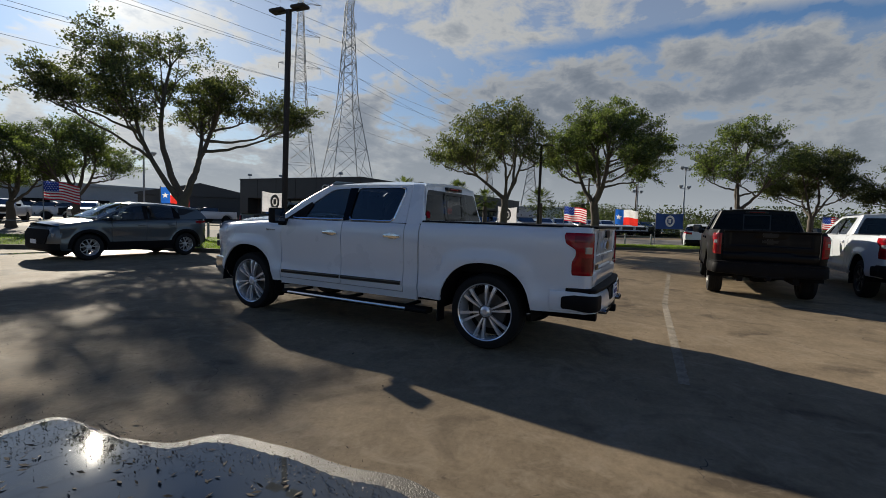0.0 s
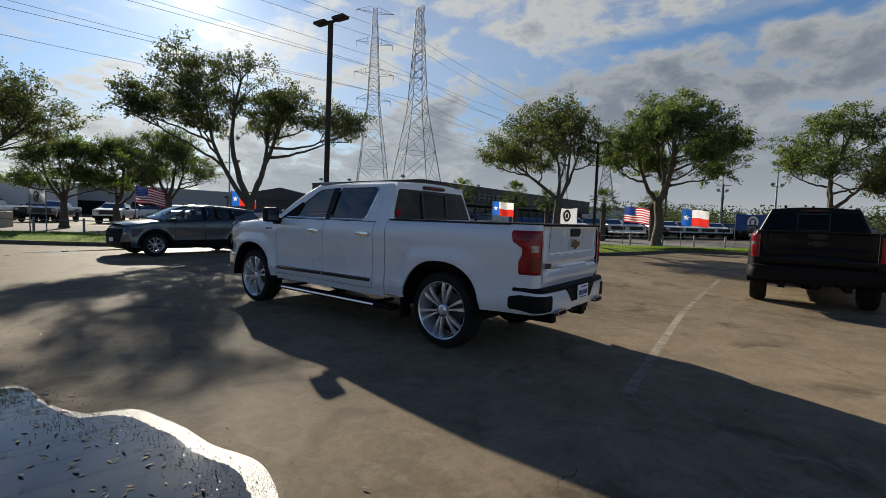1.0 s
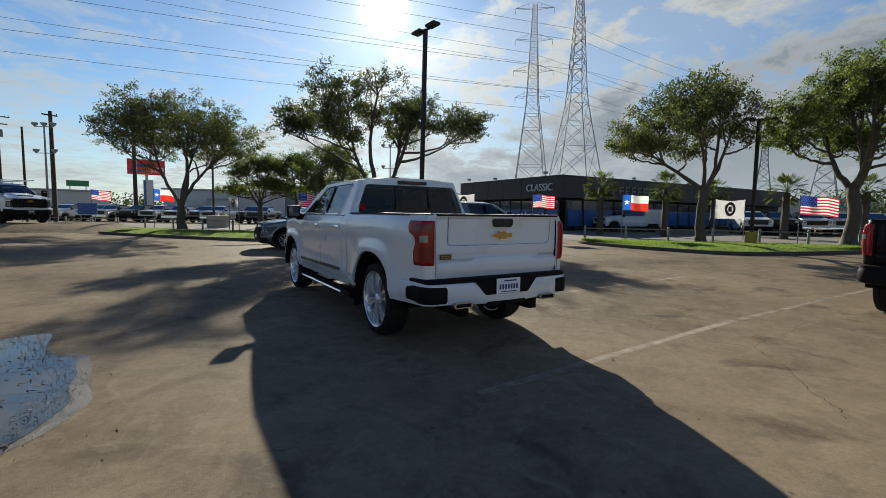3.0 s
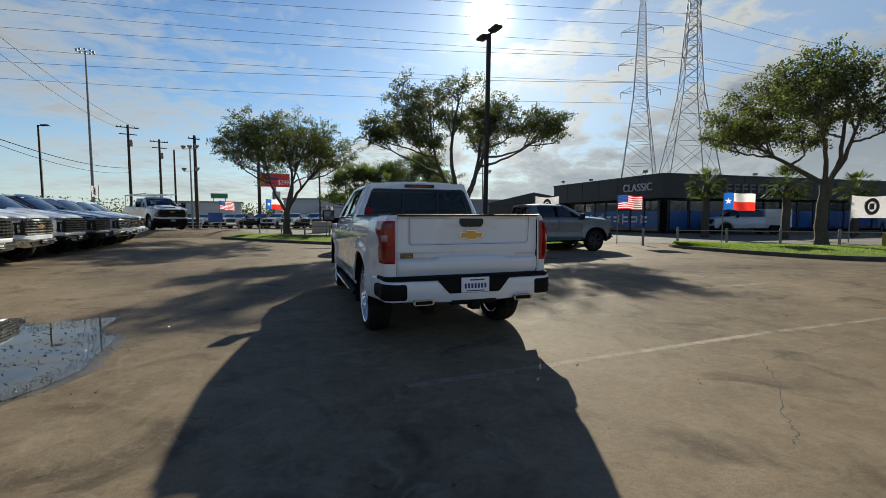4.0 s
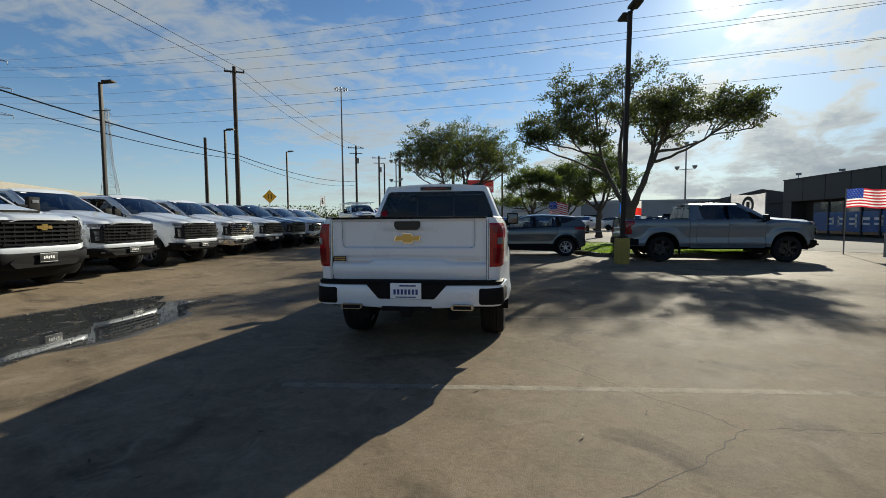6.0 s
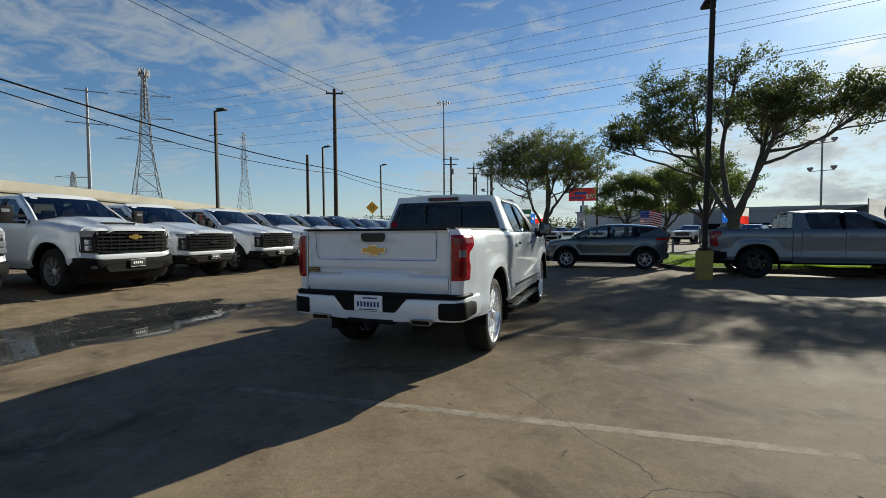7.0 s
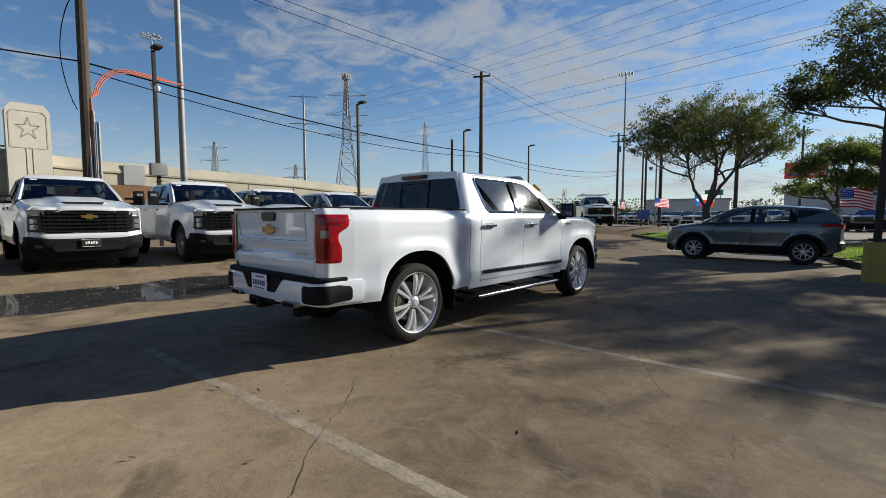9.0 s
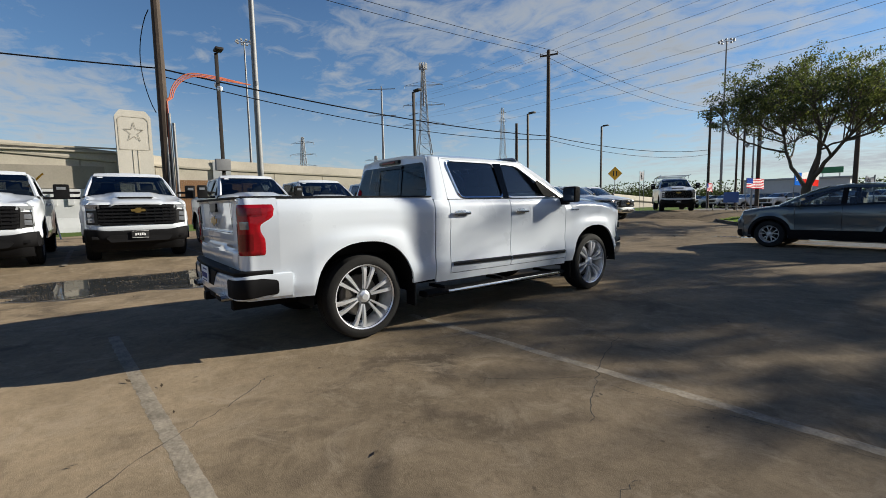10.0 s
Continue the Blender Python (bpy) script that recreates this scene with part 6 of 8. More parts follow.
# the street beyond the verge and the far lot
def band(name, label, a, b, w0, w1, z, material, cat):
    """A straight band of paving along the line from a to b, between two offsets to its far side."""
    a, b = Vector((*a, 0)), Vector((*b, 0))
    d = (b - a).normalized()
    w = Vector((-d.y, d.x, 0))
    bm = bmesh.new()
    sheet(bm, [[p + w * o + Vector((0, 0, z)) for o in np.linspace(w0, w1, 5)] for p in (a.lerp(b, k / 24) for k in range(25))])
    return tagged(part(name, bm, material, smooth=False), label, cat, kind="structure")


band("road", "pale concrete street", (80, -52.8), (-80, 107.2), -13.5, -1.6, 0.01, "roadm", "road")

# ---- trees ----
def limb(bm, a, b, ra, rb, sag=0.0, jitter=0.12, n=6, sides=7):
    """A wandering tapered limb from a to b; returns its points."""
    a, b = Vector(a), Vector(b)
    l = (b - a).length
    pts = []
    off = Vector((random.uniform(-1, 1), random.uniform(-1, 1), random.uniform(-0.5, 0.5))) * jitter * l
    for k in range(n + 1):
        t = k / n
        p = a.lerp(b, t) + off * math.sin(math.pi * t) + Vector((0, 0, sag * math.sin(math.pi * t)))
        if 0 < k < n:
            p += Vector((random.uniform(-1, 1), random.uniform(-1, 1), random.uniform(-1, 1))) * min(l, 2.0) * 0.02
        pts.append(p)
    tube(bm, pts, [lerp(ra, rb, (k / n) ** 0.8) for k in range(n + 1)], sides)
    return pts


def dome(n, spread, height, base, seed, skew=(0, 0), peak=0.3, stretch=(1, 1)):
    """Leafy lobes spread over a crown: (x, y, z, radius) from the trunk's foot."""
    rnd = random.Random(seed)
    out = []
    turn = rnd.uniform(0, 6.3)
    for i in range(n):
        q = math.sqrt((i + 0.35) / n)
        a = turn + i * 2.39996 + rnd.uniform(-0.35, 0.35)
        r = spread * rnd.uniform(0.25, 0.34) * (1.12 - 0.2 * q)
        reach = (spread - r * 0.8) * q * rnd.uniform(0.86, 1.05)
        top = height * (1 - peak * q ** 2.4)
        z = max(lerp(height * base, top, rnd.uniform(0.45, 1.0)) - r * 0.55, height * base + r * 0.3)
        if q < 0.55:
            z = top - r * 0.75
        out.append((skew[0] * (0.3 + 0.7 * q) + reach * math.cos(a) * stretch[0], skew[1] * (0.3 + 0.7 * q) + reach * math.sin(a) * stretch[1], z, r))
    return out


def build_tree(label, at, fork, trunk_r, lobes, seed, leaf="leaf", tufts=38, per=56, leaf_size=0.058, gaps=0.12, lean=(0, 0)):
    """A spreading oak: short trunk, limbs that branch out to leafy lobes, and sprays of leaves at the twigs' ends."""
    random.seed(seed)
    rng = np.random.default_rng(seed)
    root = thing("oak_tree", label, "tree", "oaks along the verge", at=pose(*at))
    bm = bmesh.new()
    top = Vector((lean[0], lean[1], fork))
    limb(bm, (0, 0, -0.1), top, trunk_r * 1.25, trunk_r * 0.9, 0, 0.03, 6, 12)
    flare = [(Vector((0, 0, -0.05)), trunk_r * 1.7), (Vector((0, 0, 0.12)), trunk_r * 1.35), (Vector((0, 0, 0.4)), trunk_r * 1.1)]
    tube(bm, [p for p, _ in flare], [r for _, r in flare], 12)
    nodes = [(top, trunk_r * 0.95, 0)]
    sprays = []
    mains = 0
    for x, y, z, r in sorted(lobes, key=lambda l: -l[3] * 2 + math.hypot(l[0], l[1]) * 0.5 + abs(l[2] - fork) * 0.1 + random.uniform(0, 0.6)):
        c = Vector((x, y, z - r * 0.45))
        # join the limb that lies best on the way, low enough to rise from it
        def cost(k):
            p, rad, depth = k
            away = (c - p)
            steep = max(0.0, p.z + 0.3 * away.xy.length - c.z)
            return away.length + 1.6 * steep + (0.9 * depth if depth > 1 else 0) + (9 if depth > 2 else 0)
        src, rad, depth = min(nodes, key=cost) if mains > 3 else nodes[0]
        mains += 1
        r0 = min(rad * 0.8, max(0.05, trunk_r * (0.62 if depth == 0 else 0.42) * random.uniform(0.8, 1.1)))
        r1 = max(0.028, r0 * 0.34)
        start = src - Vector((0, 0, random.uniform(0.0, 0.35))) if depth == 0 else src
        pts = limb(bm, start, c, r0, r1, -0.035 * (c - src).length, 0.10, 10, 8)
        for k in (3, 4, 5, 6, 7):
            nodes.append((pts[k], lerp(r0, r1, (k / 10) ** 0.8), depth + 1))
        # boughs through the lobe, twigs on the boughs
        count = max(6, int(7.5 * r))
        for i in range(count):
            h = lerp(-0.45, 1.0, (i + random.uniform(0.2, 0.8)) / count)
            a = i * 2.39996 + random.uniform(-0.4, 0.4)
            w = math.sqrt(max(0.0, 1 - h * h))
            f = Vector((x, y, z)) + Vector((w * math.cos(a), w * math.sin(a), h * 0.78)) * r * random.uniform(0.62, 0.9)
            sec = limb(bm, pts[random.choice((7, 8, 9, 10, 10))], f, r1 * 0.75, 0.012, 0.05 * r, 0.13, 5, 5)
            if random.random() < gaps:
                continue
            for k in range(max(3, int(tufts * r / count))):
                s2 = sec[random.choice((2, 3, 4, 4, 5, 5))]
                d = Vector((random.gauss(0, 1), random.gauss(0, 1), random.gauss(0.25, 0.75))).normalized()
                g = s2 + d * random.uniform(0.25, 0.55) * r
                limb(bm, s2, g, 0.011, 0.004, 0.0, 0.12, 2, 3)
                sprays.append((g, d, random.uniform(0.7, 1.3)))
    part("trunk", bm, "bark", root, "dark forked trunk and limbs")
    # leaves in flattened sprays round each twig's end
    cs = np.array([tuple(g) for g, _, _ in sprays])
    ds = np.array([tuple(d) for _, d, _ in sprays])
    sz = np.array([w for _, _, w in sprays])
    count = rng.poisson(per * sz ** 2)
    pick = np.repeat(np.arange(len(cs)), count)
    n = len(pick)
    puff = rng.normal(0, 1, (n, 3))
    puff *= (rng.uniform(0, 1, (n, 1)) ** 0.5) / np.linalg.norm(puff, axis=1, keepdims=True)
    along = rng.uniform(-0.34, 0.16, (n, 1))
    pos = cs[pick] + puff * np.array([0.30, 0.30, 0.19]) * sz[pick][:, None] + ds[pick] * along
    d1 = rng.normal(0, 1, (n, 3)) + ds[pick] * 0.8
    d1 /= np.linalg.norm(d1, axis=1, keepdims=True)
    d2 = np.cross(d1, rng.normal(0, 1, (n, 3)))
    d2 /= np.linalg.norm(d2, axis=1, keepdims=True)
    size = leaf_size * rng.uniform(0.65, 1.35, (n, 1))
    v = np.stack([pos - d1 * size, pos + d2 * size * 0.52, pos + d1 * size, pos - d2 * size * 0.52], axis=1).reshape(-1, 3)
    me = bpy.data.meshes.new("crown")
    me.from_pydata(v.tolist(), [], [(4 * k, 4 * k + 1, 4 * k + 2, 4 * k + 3) for k in range(n)])
    me.materials.append(M[leaf])
    ob = new("crown", me)
    ob.parent = root
    return root


LIVE = "spreading live oak with forked trunk"
TALL = [(-4.5, 1.3, 6.1, 1.35), (-3.3, -1.0, 6.0, 1.3), (-3.2, 0.2, 7.6, 1.4), (-1.5, 1.7, 8.0, 1.4), (0.2, 1.3, 8.7, 1.45), (0.4, 3.0, 7.2, 1.4), (1.9, -0.1, 7.4, 1.4), (2.6, 1.5, 7.3, 1.25), (3.5, -2.3, 6.3, 1.35),
        (4.8, -1.8, 5.9, 1.15), (3.2, -3.7, 6.0, 1.15), (0.6, -1.7, 6.6, 1.1), (-2.5, 2.6, 6.3, 1.3), (2.7, 3.0, 6.3, 1.25), (-5.2, -0.1, 5.6, 0.95), (-1.6, 1.4, 5.6, 1.0), (2.3, -1.2, 6.2, 1.15), (1.4, 0.7, 6.3, 1.1)]
build_tree(LIVE + " on the verge", (-2.1, 27.3, 0.15), 1.75, 0.23, dome(19, 5.75, 8.4, 0.56, 3, (-0.35, 0), 0.30), 3, tufts=36, per=52, gaps=0.24)
build_tree("tall open-crowned oak with thin foliage behind the lamp pole", (7.6, 18.9, 0.15), 1.9, 0.26, TALL, 8, tufts=52, per=46, gaps=0.18)
build_tree(LIVE + " beside the lamp pole", (18.6, 7.0, 0.2), 2.5, 0.20, dome(14, 4.15, 7.7, 0.56, 12, (-0.7, 0.8), 0.32), 12, tufts=44, per=52, gaps=0.20)
build_tree("dense bright green oak on the grass verge", (23.4, 2.95, 0.2), 2.6, 0.24, dome(15, 4.5, 8.5, 0.50, 15, (0.0, -0.9), 0.34), 15, "leaf2", tufts=64, per=58, gaps=0.05)
build_tree("thin-leaved oak beyond the parked pickups", (27.5, -4.9, 0.1), 2.6, 0.2, dome(12, 3.9, 8.1, 0.48, 19, (0, -0.2), 0.36), 19, "leaf2", tufts=50, per=46, gaps=0.2)
build_tree("small oak beyond the parked pickups", (30.0, -9.0, 0.1), 2.2, 0.17, dome(10, 3.4, 6.6, 0.46, 23, (0, 0), 0.36), 23, tufts=70, per=50)
build_tree("dense oak at the edge of the lot", (31.0, -14.5, 0.1), 1.6, 0.2, dome(10, 3.6, 6.0, 0.4, 29, (0, 0), 0.4), 29, tufts=80, per=50)
build_tree("thin-leaved oak on the verge beside a flag", (8.6, 31.2, 0.1), 2.2, 0.2, dome(13, 4.3, 7.0, 0.46, 31, (0, 0), 0.35), 31, "leaf2", tufts=50, per=44, gaps=0.2)
build_tree("low bushy oak on the verge", (3.6, 34.3, 0.1), 1.6, 0.2, dome(11, 3.4, 6.1, 0.40, 37, (0, 0), 0.4), 37, "leaf2", tufts=60, per=44)
build_tree("low bushy oak on the verge", (6.3, 33.7, 0.1), 1.5, 0.2, dome(11, 3.3, 6.3, 0.40, 41, (0, 0), 0.4), 41, "leaf2", tufts=60, per=44)


def build_palm(at, h, seed):
    """A cabbage palm: ringed trunk, dead skirt and a round head of fans."""
    random.seed(seed)
    root = thing("palm_tree", "small fan palm with a shaggy trunk", "tree", "palms by the showroom", at=pose(*at))
    bm = bmesh.new()
    pts = [(0.03 * math.sin(k), 0, h * k / 14) for k in range(15)]
    tube(bm, pts, [0.24 - 0.04 * k / 14 + 0.02 * (k % 2) for k in range(15)], 9)
    part("trunk", bm, "bark", root)
    bm = bmesh.new()
    for k in range(84):
        a, e = random.uniform(0, 6.3), random.uniform(-0.7, 1.35)
        d = Vector((math.cos(a) * math.cos(e), math.sin(a) * math.cos(e), math.sin(e)))
        c = Vector((0, 0, h + 0.1))
        l = random.uniform(0.7, 1.05)
        w = d.cross(Vector((0, 0, 1))).normalized()
        u = w.cross(d)
        tip = c + d * l
        for j in range(9):
            t = (j - 4) / 4
            q = tip + (d * (0.62 - 0.2 * abs(t)) + w * t * 0.6) * 0.75 - Vector((0, 0, 0.18 * abs(t) + 0.1))
            s = (w * 0.03)
            vs = [bm.verts.new(p) for p in (tip - d * 0.1, tip.lerp(q, 0.5) + s, q, tip.lerp(q, 0.5) - s)]
            bm.faces.new(vs)
        vs = [bm.verts.new(p) for p in (c - w * 0.012, c + w * 0.012, tip + w * 0.006, tip - w * 0.006)]
        bm.faces.new(vs)
    part("crown", bm, "frond", root, smooth=False, fix=False)


for i, (x, y, h) in enumerate(((24.0, 17.2, 3.4), (31.4, 8.6, 3.0), (26.5, 13.8, 3.2), (37.0, 6.2, 3.2), (35.0, 15.0, 3.2))):
    build_palm((x, y, 0), h, 50 + i)


def hedge(name, label, pts, h, depth, n, seed, leaf="leaf", leaf_size=0.2):
    """A far belt of bushes and small trees: clumps of leaves of uneven height."""
    rng = np.random.default_rng(seed)
    pts = np.array(pts, float)
    seg = rng.integers(0, len(pts) - 1, n)
    clump = rng.uniform(0, 1, (260, 1))
    cseg = rng.integers(0, len(pts) - 1, 260)
    cc = pts[cseg] * (1 - clump) + pts[cseg + 1] * clump + rng.normal(0, depth * 0.4, (260, 2))
    ch = h * rng.uniform(0.3, 1.15, 260)
    k = rng.integers(0, 260, n)
    u = np.clip(rng.normal(0, 1, (n, 3)), -1.5, 1.5)
    pos = np.zeros((n, 3))
    pos[:, :2] = cc[k] + u[:, :2] * depth * 0.32
    pos[:, 2] = np.clip(ch[k] * (0.55 + 0.30 * u[:, 2]), 0.05, None)
    d1 = rng.normal(0, 1, (n, 3))
    d1 /= np.linalg.norm(d1, axis=1, keepdims=True)
    d2 = np.cross(d1, rng.normal(0, 1, (n, 3)))
    d2 /= np.linalg.norm(d2, axis=1, keepdims=True)
    size = leaf_size * rng.uniform(0.6, 1.5, (n, 1)) * max(1.0, h / 5)
    v = np.stack([pos - d1 * size, pos + d2 * size * 0.6, pos + d1 * size, pos - d2 * size * 0.6], axis=1).reshape(-1, 3)
    return tagged(raw(name, v.tolist(), [(4 * i, 4 * i + 1, 4 * i + 2, 4 * i + 3) for i in range(n)], leaf), label, "bushes", kind="stuff")


hedge("far_bushes", "green bushes and small trees beyond the lot", [(38, -24), (52, -16), (66, -4), (84, 4)], 2.1, 8.0, 110000, 61, "leaf3", 0.09)
hedge("far_bushes", "low bushes on the horizon", [(62, 10), (95, 14), (130, 20)], 4.2, 8.0, 50000, 62, "leaf3", 0.12)
hedge("far_woods", "distant dark tree line", [(-150, 190), (-90, 230), (0, 240), (110, 200), (190, 120), (210, 0), (170, -110)], 9.0, 16.0, 70000, 63, "leaf3", 0.26)
hedge("far_woods", "distant tree line beyond the street", [(-70, 90), (-46, 108), (-30, 120)], 2.4, 8.0, 40000, 64, "leaf3", 0.10)

# ---- poles, towers and wires ----
def lamp_post(at, h, heads, base=0.0, lean=0.0, label="bronze steel parking lot lamp post", arms=0.42, extras=0):
    """A square pole with flat shoebox heads, some on a painted concrete base."""
    root = thing("lamp_post", label, "lamp post", "parking lot lamps", at=pose(*at, 0, lean, 0))
    bm = bmesh.new()
    box(bm, (0, 0, base + (h - base) / 2), (0.125, 0.125, h - base), bev=0.01)
    box(bm, (0, 0, base + 0.04), (0.26, 0.26, 0.05), bev=0.01)
    part("pole", bm, "bronze", root)
    if base:
        bm = bmesh.new()
        box(bm, (0, 0, base / 2), (0.38, 0.38, base), bev=0.02)
        part("base", bm, "yellow", root, "yellow painted concrete base")
    for a in heads:
        bm = bmesh.new()
        m = pose(0, 0, h, 0, 0, a)
        box(bm, (0.22, 0, -0.03), (0.36, 0.06, 0.06), m)
        hd = part("lamp_arm", bm, "bronze", root)
        bm = bmesh.new()
        box(bm, (arms, 0, 0.02), (0.5, 0.3, 0.09), m, 0.03)
        lh = part("lamp_head", bm, "bronze", hd, "flat shoebox lamp head")
    if extras:
        for f in (0.35, 0.84):
            bm = bmesh.new()
            box(bm, (0, 0, h * f), (0.9, 0.03, 0.03))
            part("camera_bar", bm, "bronze", root, smooth=False)
    if extras > 1:
        bm = bmesh.new()
        box(bm, (0.16, -0.05, 3.08), (0.30, 0.55, 0.46), bev=0.02)
        part("junction_box", bm, "steel", root, "grey junction box")
        for x, z in ((-0.22, h - 1.2), (0.3, h - 1.45)):
            bm = bmesh.new()
            revolve(bm, [(0.001, -0.12), (0.07, -0.1), (0.11, 0.0), (0.10, 0.06), (0.02, 0.1)], 10, "z", (x, 0, z))
            part("security_camera", bm, "fleet", root, "white dome camera")
    return root


lamp_post((4.66, 9.15, 0), 7.65, (95, -85), 0.80, 1.0, "dark lamp post on a yellow concrete base")
lamp_post((19.9, 5.4, 0.2), 5.6, (-45, 135), 0.55, 0.0, "dark lamp post on a yellow concrete base among the oaks")
lamp_post((-15.6, 2.4, 0), 7.55, (0,), 0, 0, "brown lamp post with cameras and a junction box", extras=2)
lamp_post((-16.6, 12.7, 0), 7.6, (0,), 0, 0, extras=1)
lamp_post((-17.8, 23.6, 0), 7.75, (0,), 0, 0)
lamp_post((-18.7, 34.4, 0), 7.95, (0,), 0, 0)


def wood_pole(at, h, r=0.17, arm=0.0, turn=0.0, tilt=(0, 0), label="dark creosoted wooden utility pole", more=False):
    root = thing("utility_pole", label, "utility pole", "utility poles", at=pose(*at, tilt[0], tilt[1], 0))
    bm = bmesh.new()
    tube(bm, [(0, 0, -0.2), (0, 0, h * 0.5), (0, 0, h)], [r, r * 0.88, r * 0.72], 10)
    part("pole", bm, "pine", root)
    if arm:
        m = pose(0, 0, h - 0.35, 0, 0, turn)
        bm = bmesh.new()
        box(bm, (0, 0.14, 0), (arm, 0.10, 0.12), m)
        ca = part("crossarm", bm, "pine", root, smooth=False)
        for x in (-0.46, -0.3, 0.3, 0.46) if more else (-0.46, 0.46):
            bm = bmesh.new()
            c = m @ Vector((x * arm, 0.14, 0.06))
            revolve(bm, [(0.03, 0), (0.05, 0.04), (0.03, 0.08), (0.055, 0.12), (0.03, 0.17), (0.001, 0.2)], 8, "z", c)
            part("insulator", bm, "steel", ca)
        if more:
            bm = bmesh.new()
            box(bm, (0, 0.14, -0.9), (arm * 0.8, 0.10, 0.12), m)
            part("crossarm", bm, "pine", root, smooth=False)
            bm = bmesh.new()
            revolve(bm, [(0.001, -0.5), (0.2, -0.48), (0.22, 0.0), (0.2, 0.4), (0.001, 0.45)], 12, "z", (0.3, 0, h - 2.4))
            part("transformer", bm, "steel", root, "grey pole transformer")
    return root


wood_pole((-18.2, 0.7, 0), 14.0, 0.21, 0, 0, (0, 1.5), "brown wooden utility pole with orange conduit")
wood_pole((-20.3, 29.0, 0), 13.9, 0.20, 1.5, 25, label="dark wooden utility pole with a short crossarm")
wood_pole((-20.4, 25.2, 0), 7.6, 0.14)
wood_pole((-22.7, 67.0, 0), 14.0, 0.2, 2.6, 20, more=True)
wood_pole((-20.6, 73.5, 0), 13.2, 0.2, 2.4, 20, more=True)
wood_pole((-12.0, 52.0, 0), 10.6, 0.21, 1.2, 30)
wood_pole((-14.2, 52.6, 0), 9.0, 0.12)
wood_pole((-5.9, 60.0, 0), 11.5, 0.24)
wood_pole((1.1, 45.0, 0), 8.8, 0.11)
wood_pole((72, 12, 0), 9, 0.18, 2.2, 80, more=True)
wood_pole((88, 6, 0), 9, 0.18, 2.2, 80, more=True)

# steel pole, conduit and drip loop beside the brown pole
root = thing("steel_pole", "galvanised steel pole behind the brown utility pole", "pole", at=pose(-30.5, 8.2, 0))
bm = bmesh.new()
tube(bm, [(0, 0, 0), (0, 0, 22)], [0.24, 0.16], 12)
part("pole", bm, "steel", root)
bm = bmesh.new()
box(bm, (0.2, 0, 10.4), (0.22, 0.12, 0.3), bev=0.03)
part("bracket", bm, "steel", root)
root = thing("cable_riser", "orange and grey conduits rising on the utility pole", "conduit")
for k, (dx, hh) in enumerate(((0.24, 4.4), (0.30, 5.4), (0.26, 5.0))):
    bm = bmesh.new()
    tube(bm, [(-17.95 + 0.05 * k, 0.75 + 0.14 * k, 0), (-17.95 + 0.05 * k, 0.75 + 0.14 * k, hh)], 0.06, 8)
    part("grey_duct", bm, "steel", root, "grey riser duct")
for k in range(3):
    bm = bmesh.new()
    o = 0.06 * k
    turn = [(0.20 + 0.03 * k, 0.78 + 0.04 * k, z) for z in (3.7, 4.5, 5.3, 5.9)] + [(0.2, 0.95 + o + 2.3 * (1 - math.cos(u)) * 0.5, 5.9 + (1.35 - o) * math.sin(u)) for u in np.linspace(0.15, math.pi / 2, 9)] + [(0.1, 2.9 + o, 7.26 - o), (0.0, 3.7, 7.2 - o * 0.5), (-0.05, 4.4, 7.14)]
    tube(bm, [(-18.15 + x, y, z) for x, y, z in turn], 0.024, 6)
    part("orange_duct", bm, "conduit", root, "orange flexible conduit")
bm = bmesh.new()
tube(bm, [(-18.1, 0.45 - 0.42 * math.sin(math.pi * k / 14) ** 0.8, 9.6 - 4.2 * k / 14) for k in range(15)], 0.018, 6)
part("drip_loop", bm, "cable", root)


def wire(label, a, b, sag, r=0.02, n=26, mat="cable"):
    a, b = Vector(a), Vector(b)
    bm = bmesh.new()
    tube(bm, [a.lerp(b, k / n) - Vector((0, 0, 4 * sag * (k / n) * (1 - k / n))) for k in range(n + 1)], r, 5)
    tagged(part("power_line", bm, mat, smooth=False), label, "cable", "overhead cables")


for a, b, s, r in (((-18.2, 0.7, 7.3), (-20.3, 29.0, 6.9), 0.45, 0.035), ((-20.3, 29.0, 6.9), (-22.7, 67.0, 8.2), 0.7, 0.03),
                   ((-18.2, 0.7, 7.0), (-20.3, 29.0, 6.6), 0.75, 0.022), ((-20.3, 29.0, 6.6), (-22.7, 67.0, 7.6), 0.9, 0.02),
                   ((-18.2, 0.7, 7.3), (-16.5, -30.0, 7.2), 0.6, 0.03)):
    wire("black telephone cable strung between poles", a, b, s, r)
for dx in (-0.6, 0.6):
    wire("thin power line to the tall wooden pole", (-20.3 + dx, 29.0, 13.7), (-17.4 + dx, -34, 14.0), 1.1, 0.016)
    wire("thin power line to the tall wooden pole", (-20.3 + dx, 29.0, 13.7), (-22.7 + dx * 2, 67.0, 13.6), 0.8, 0.016)


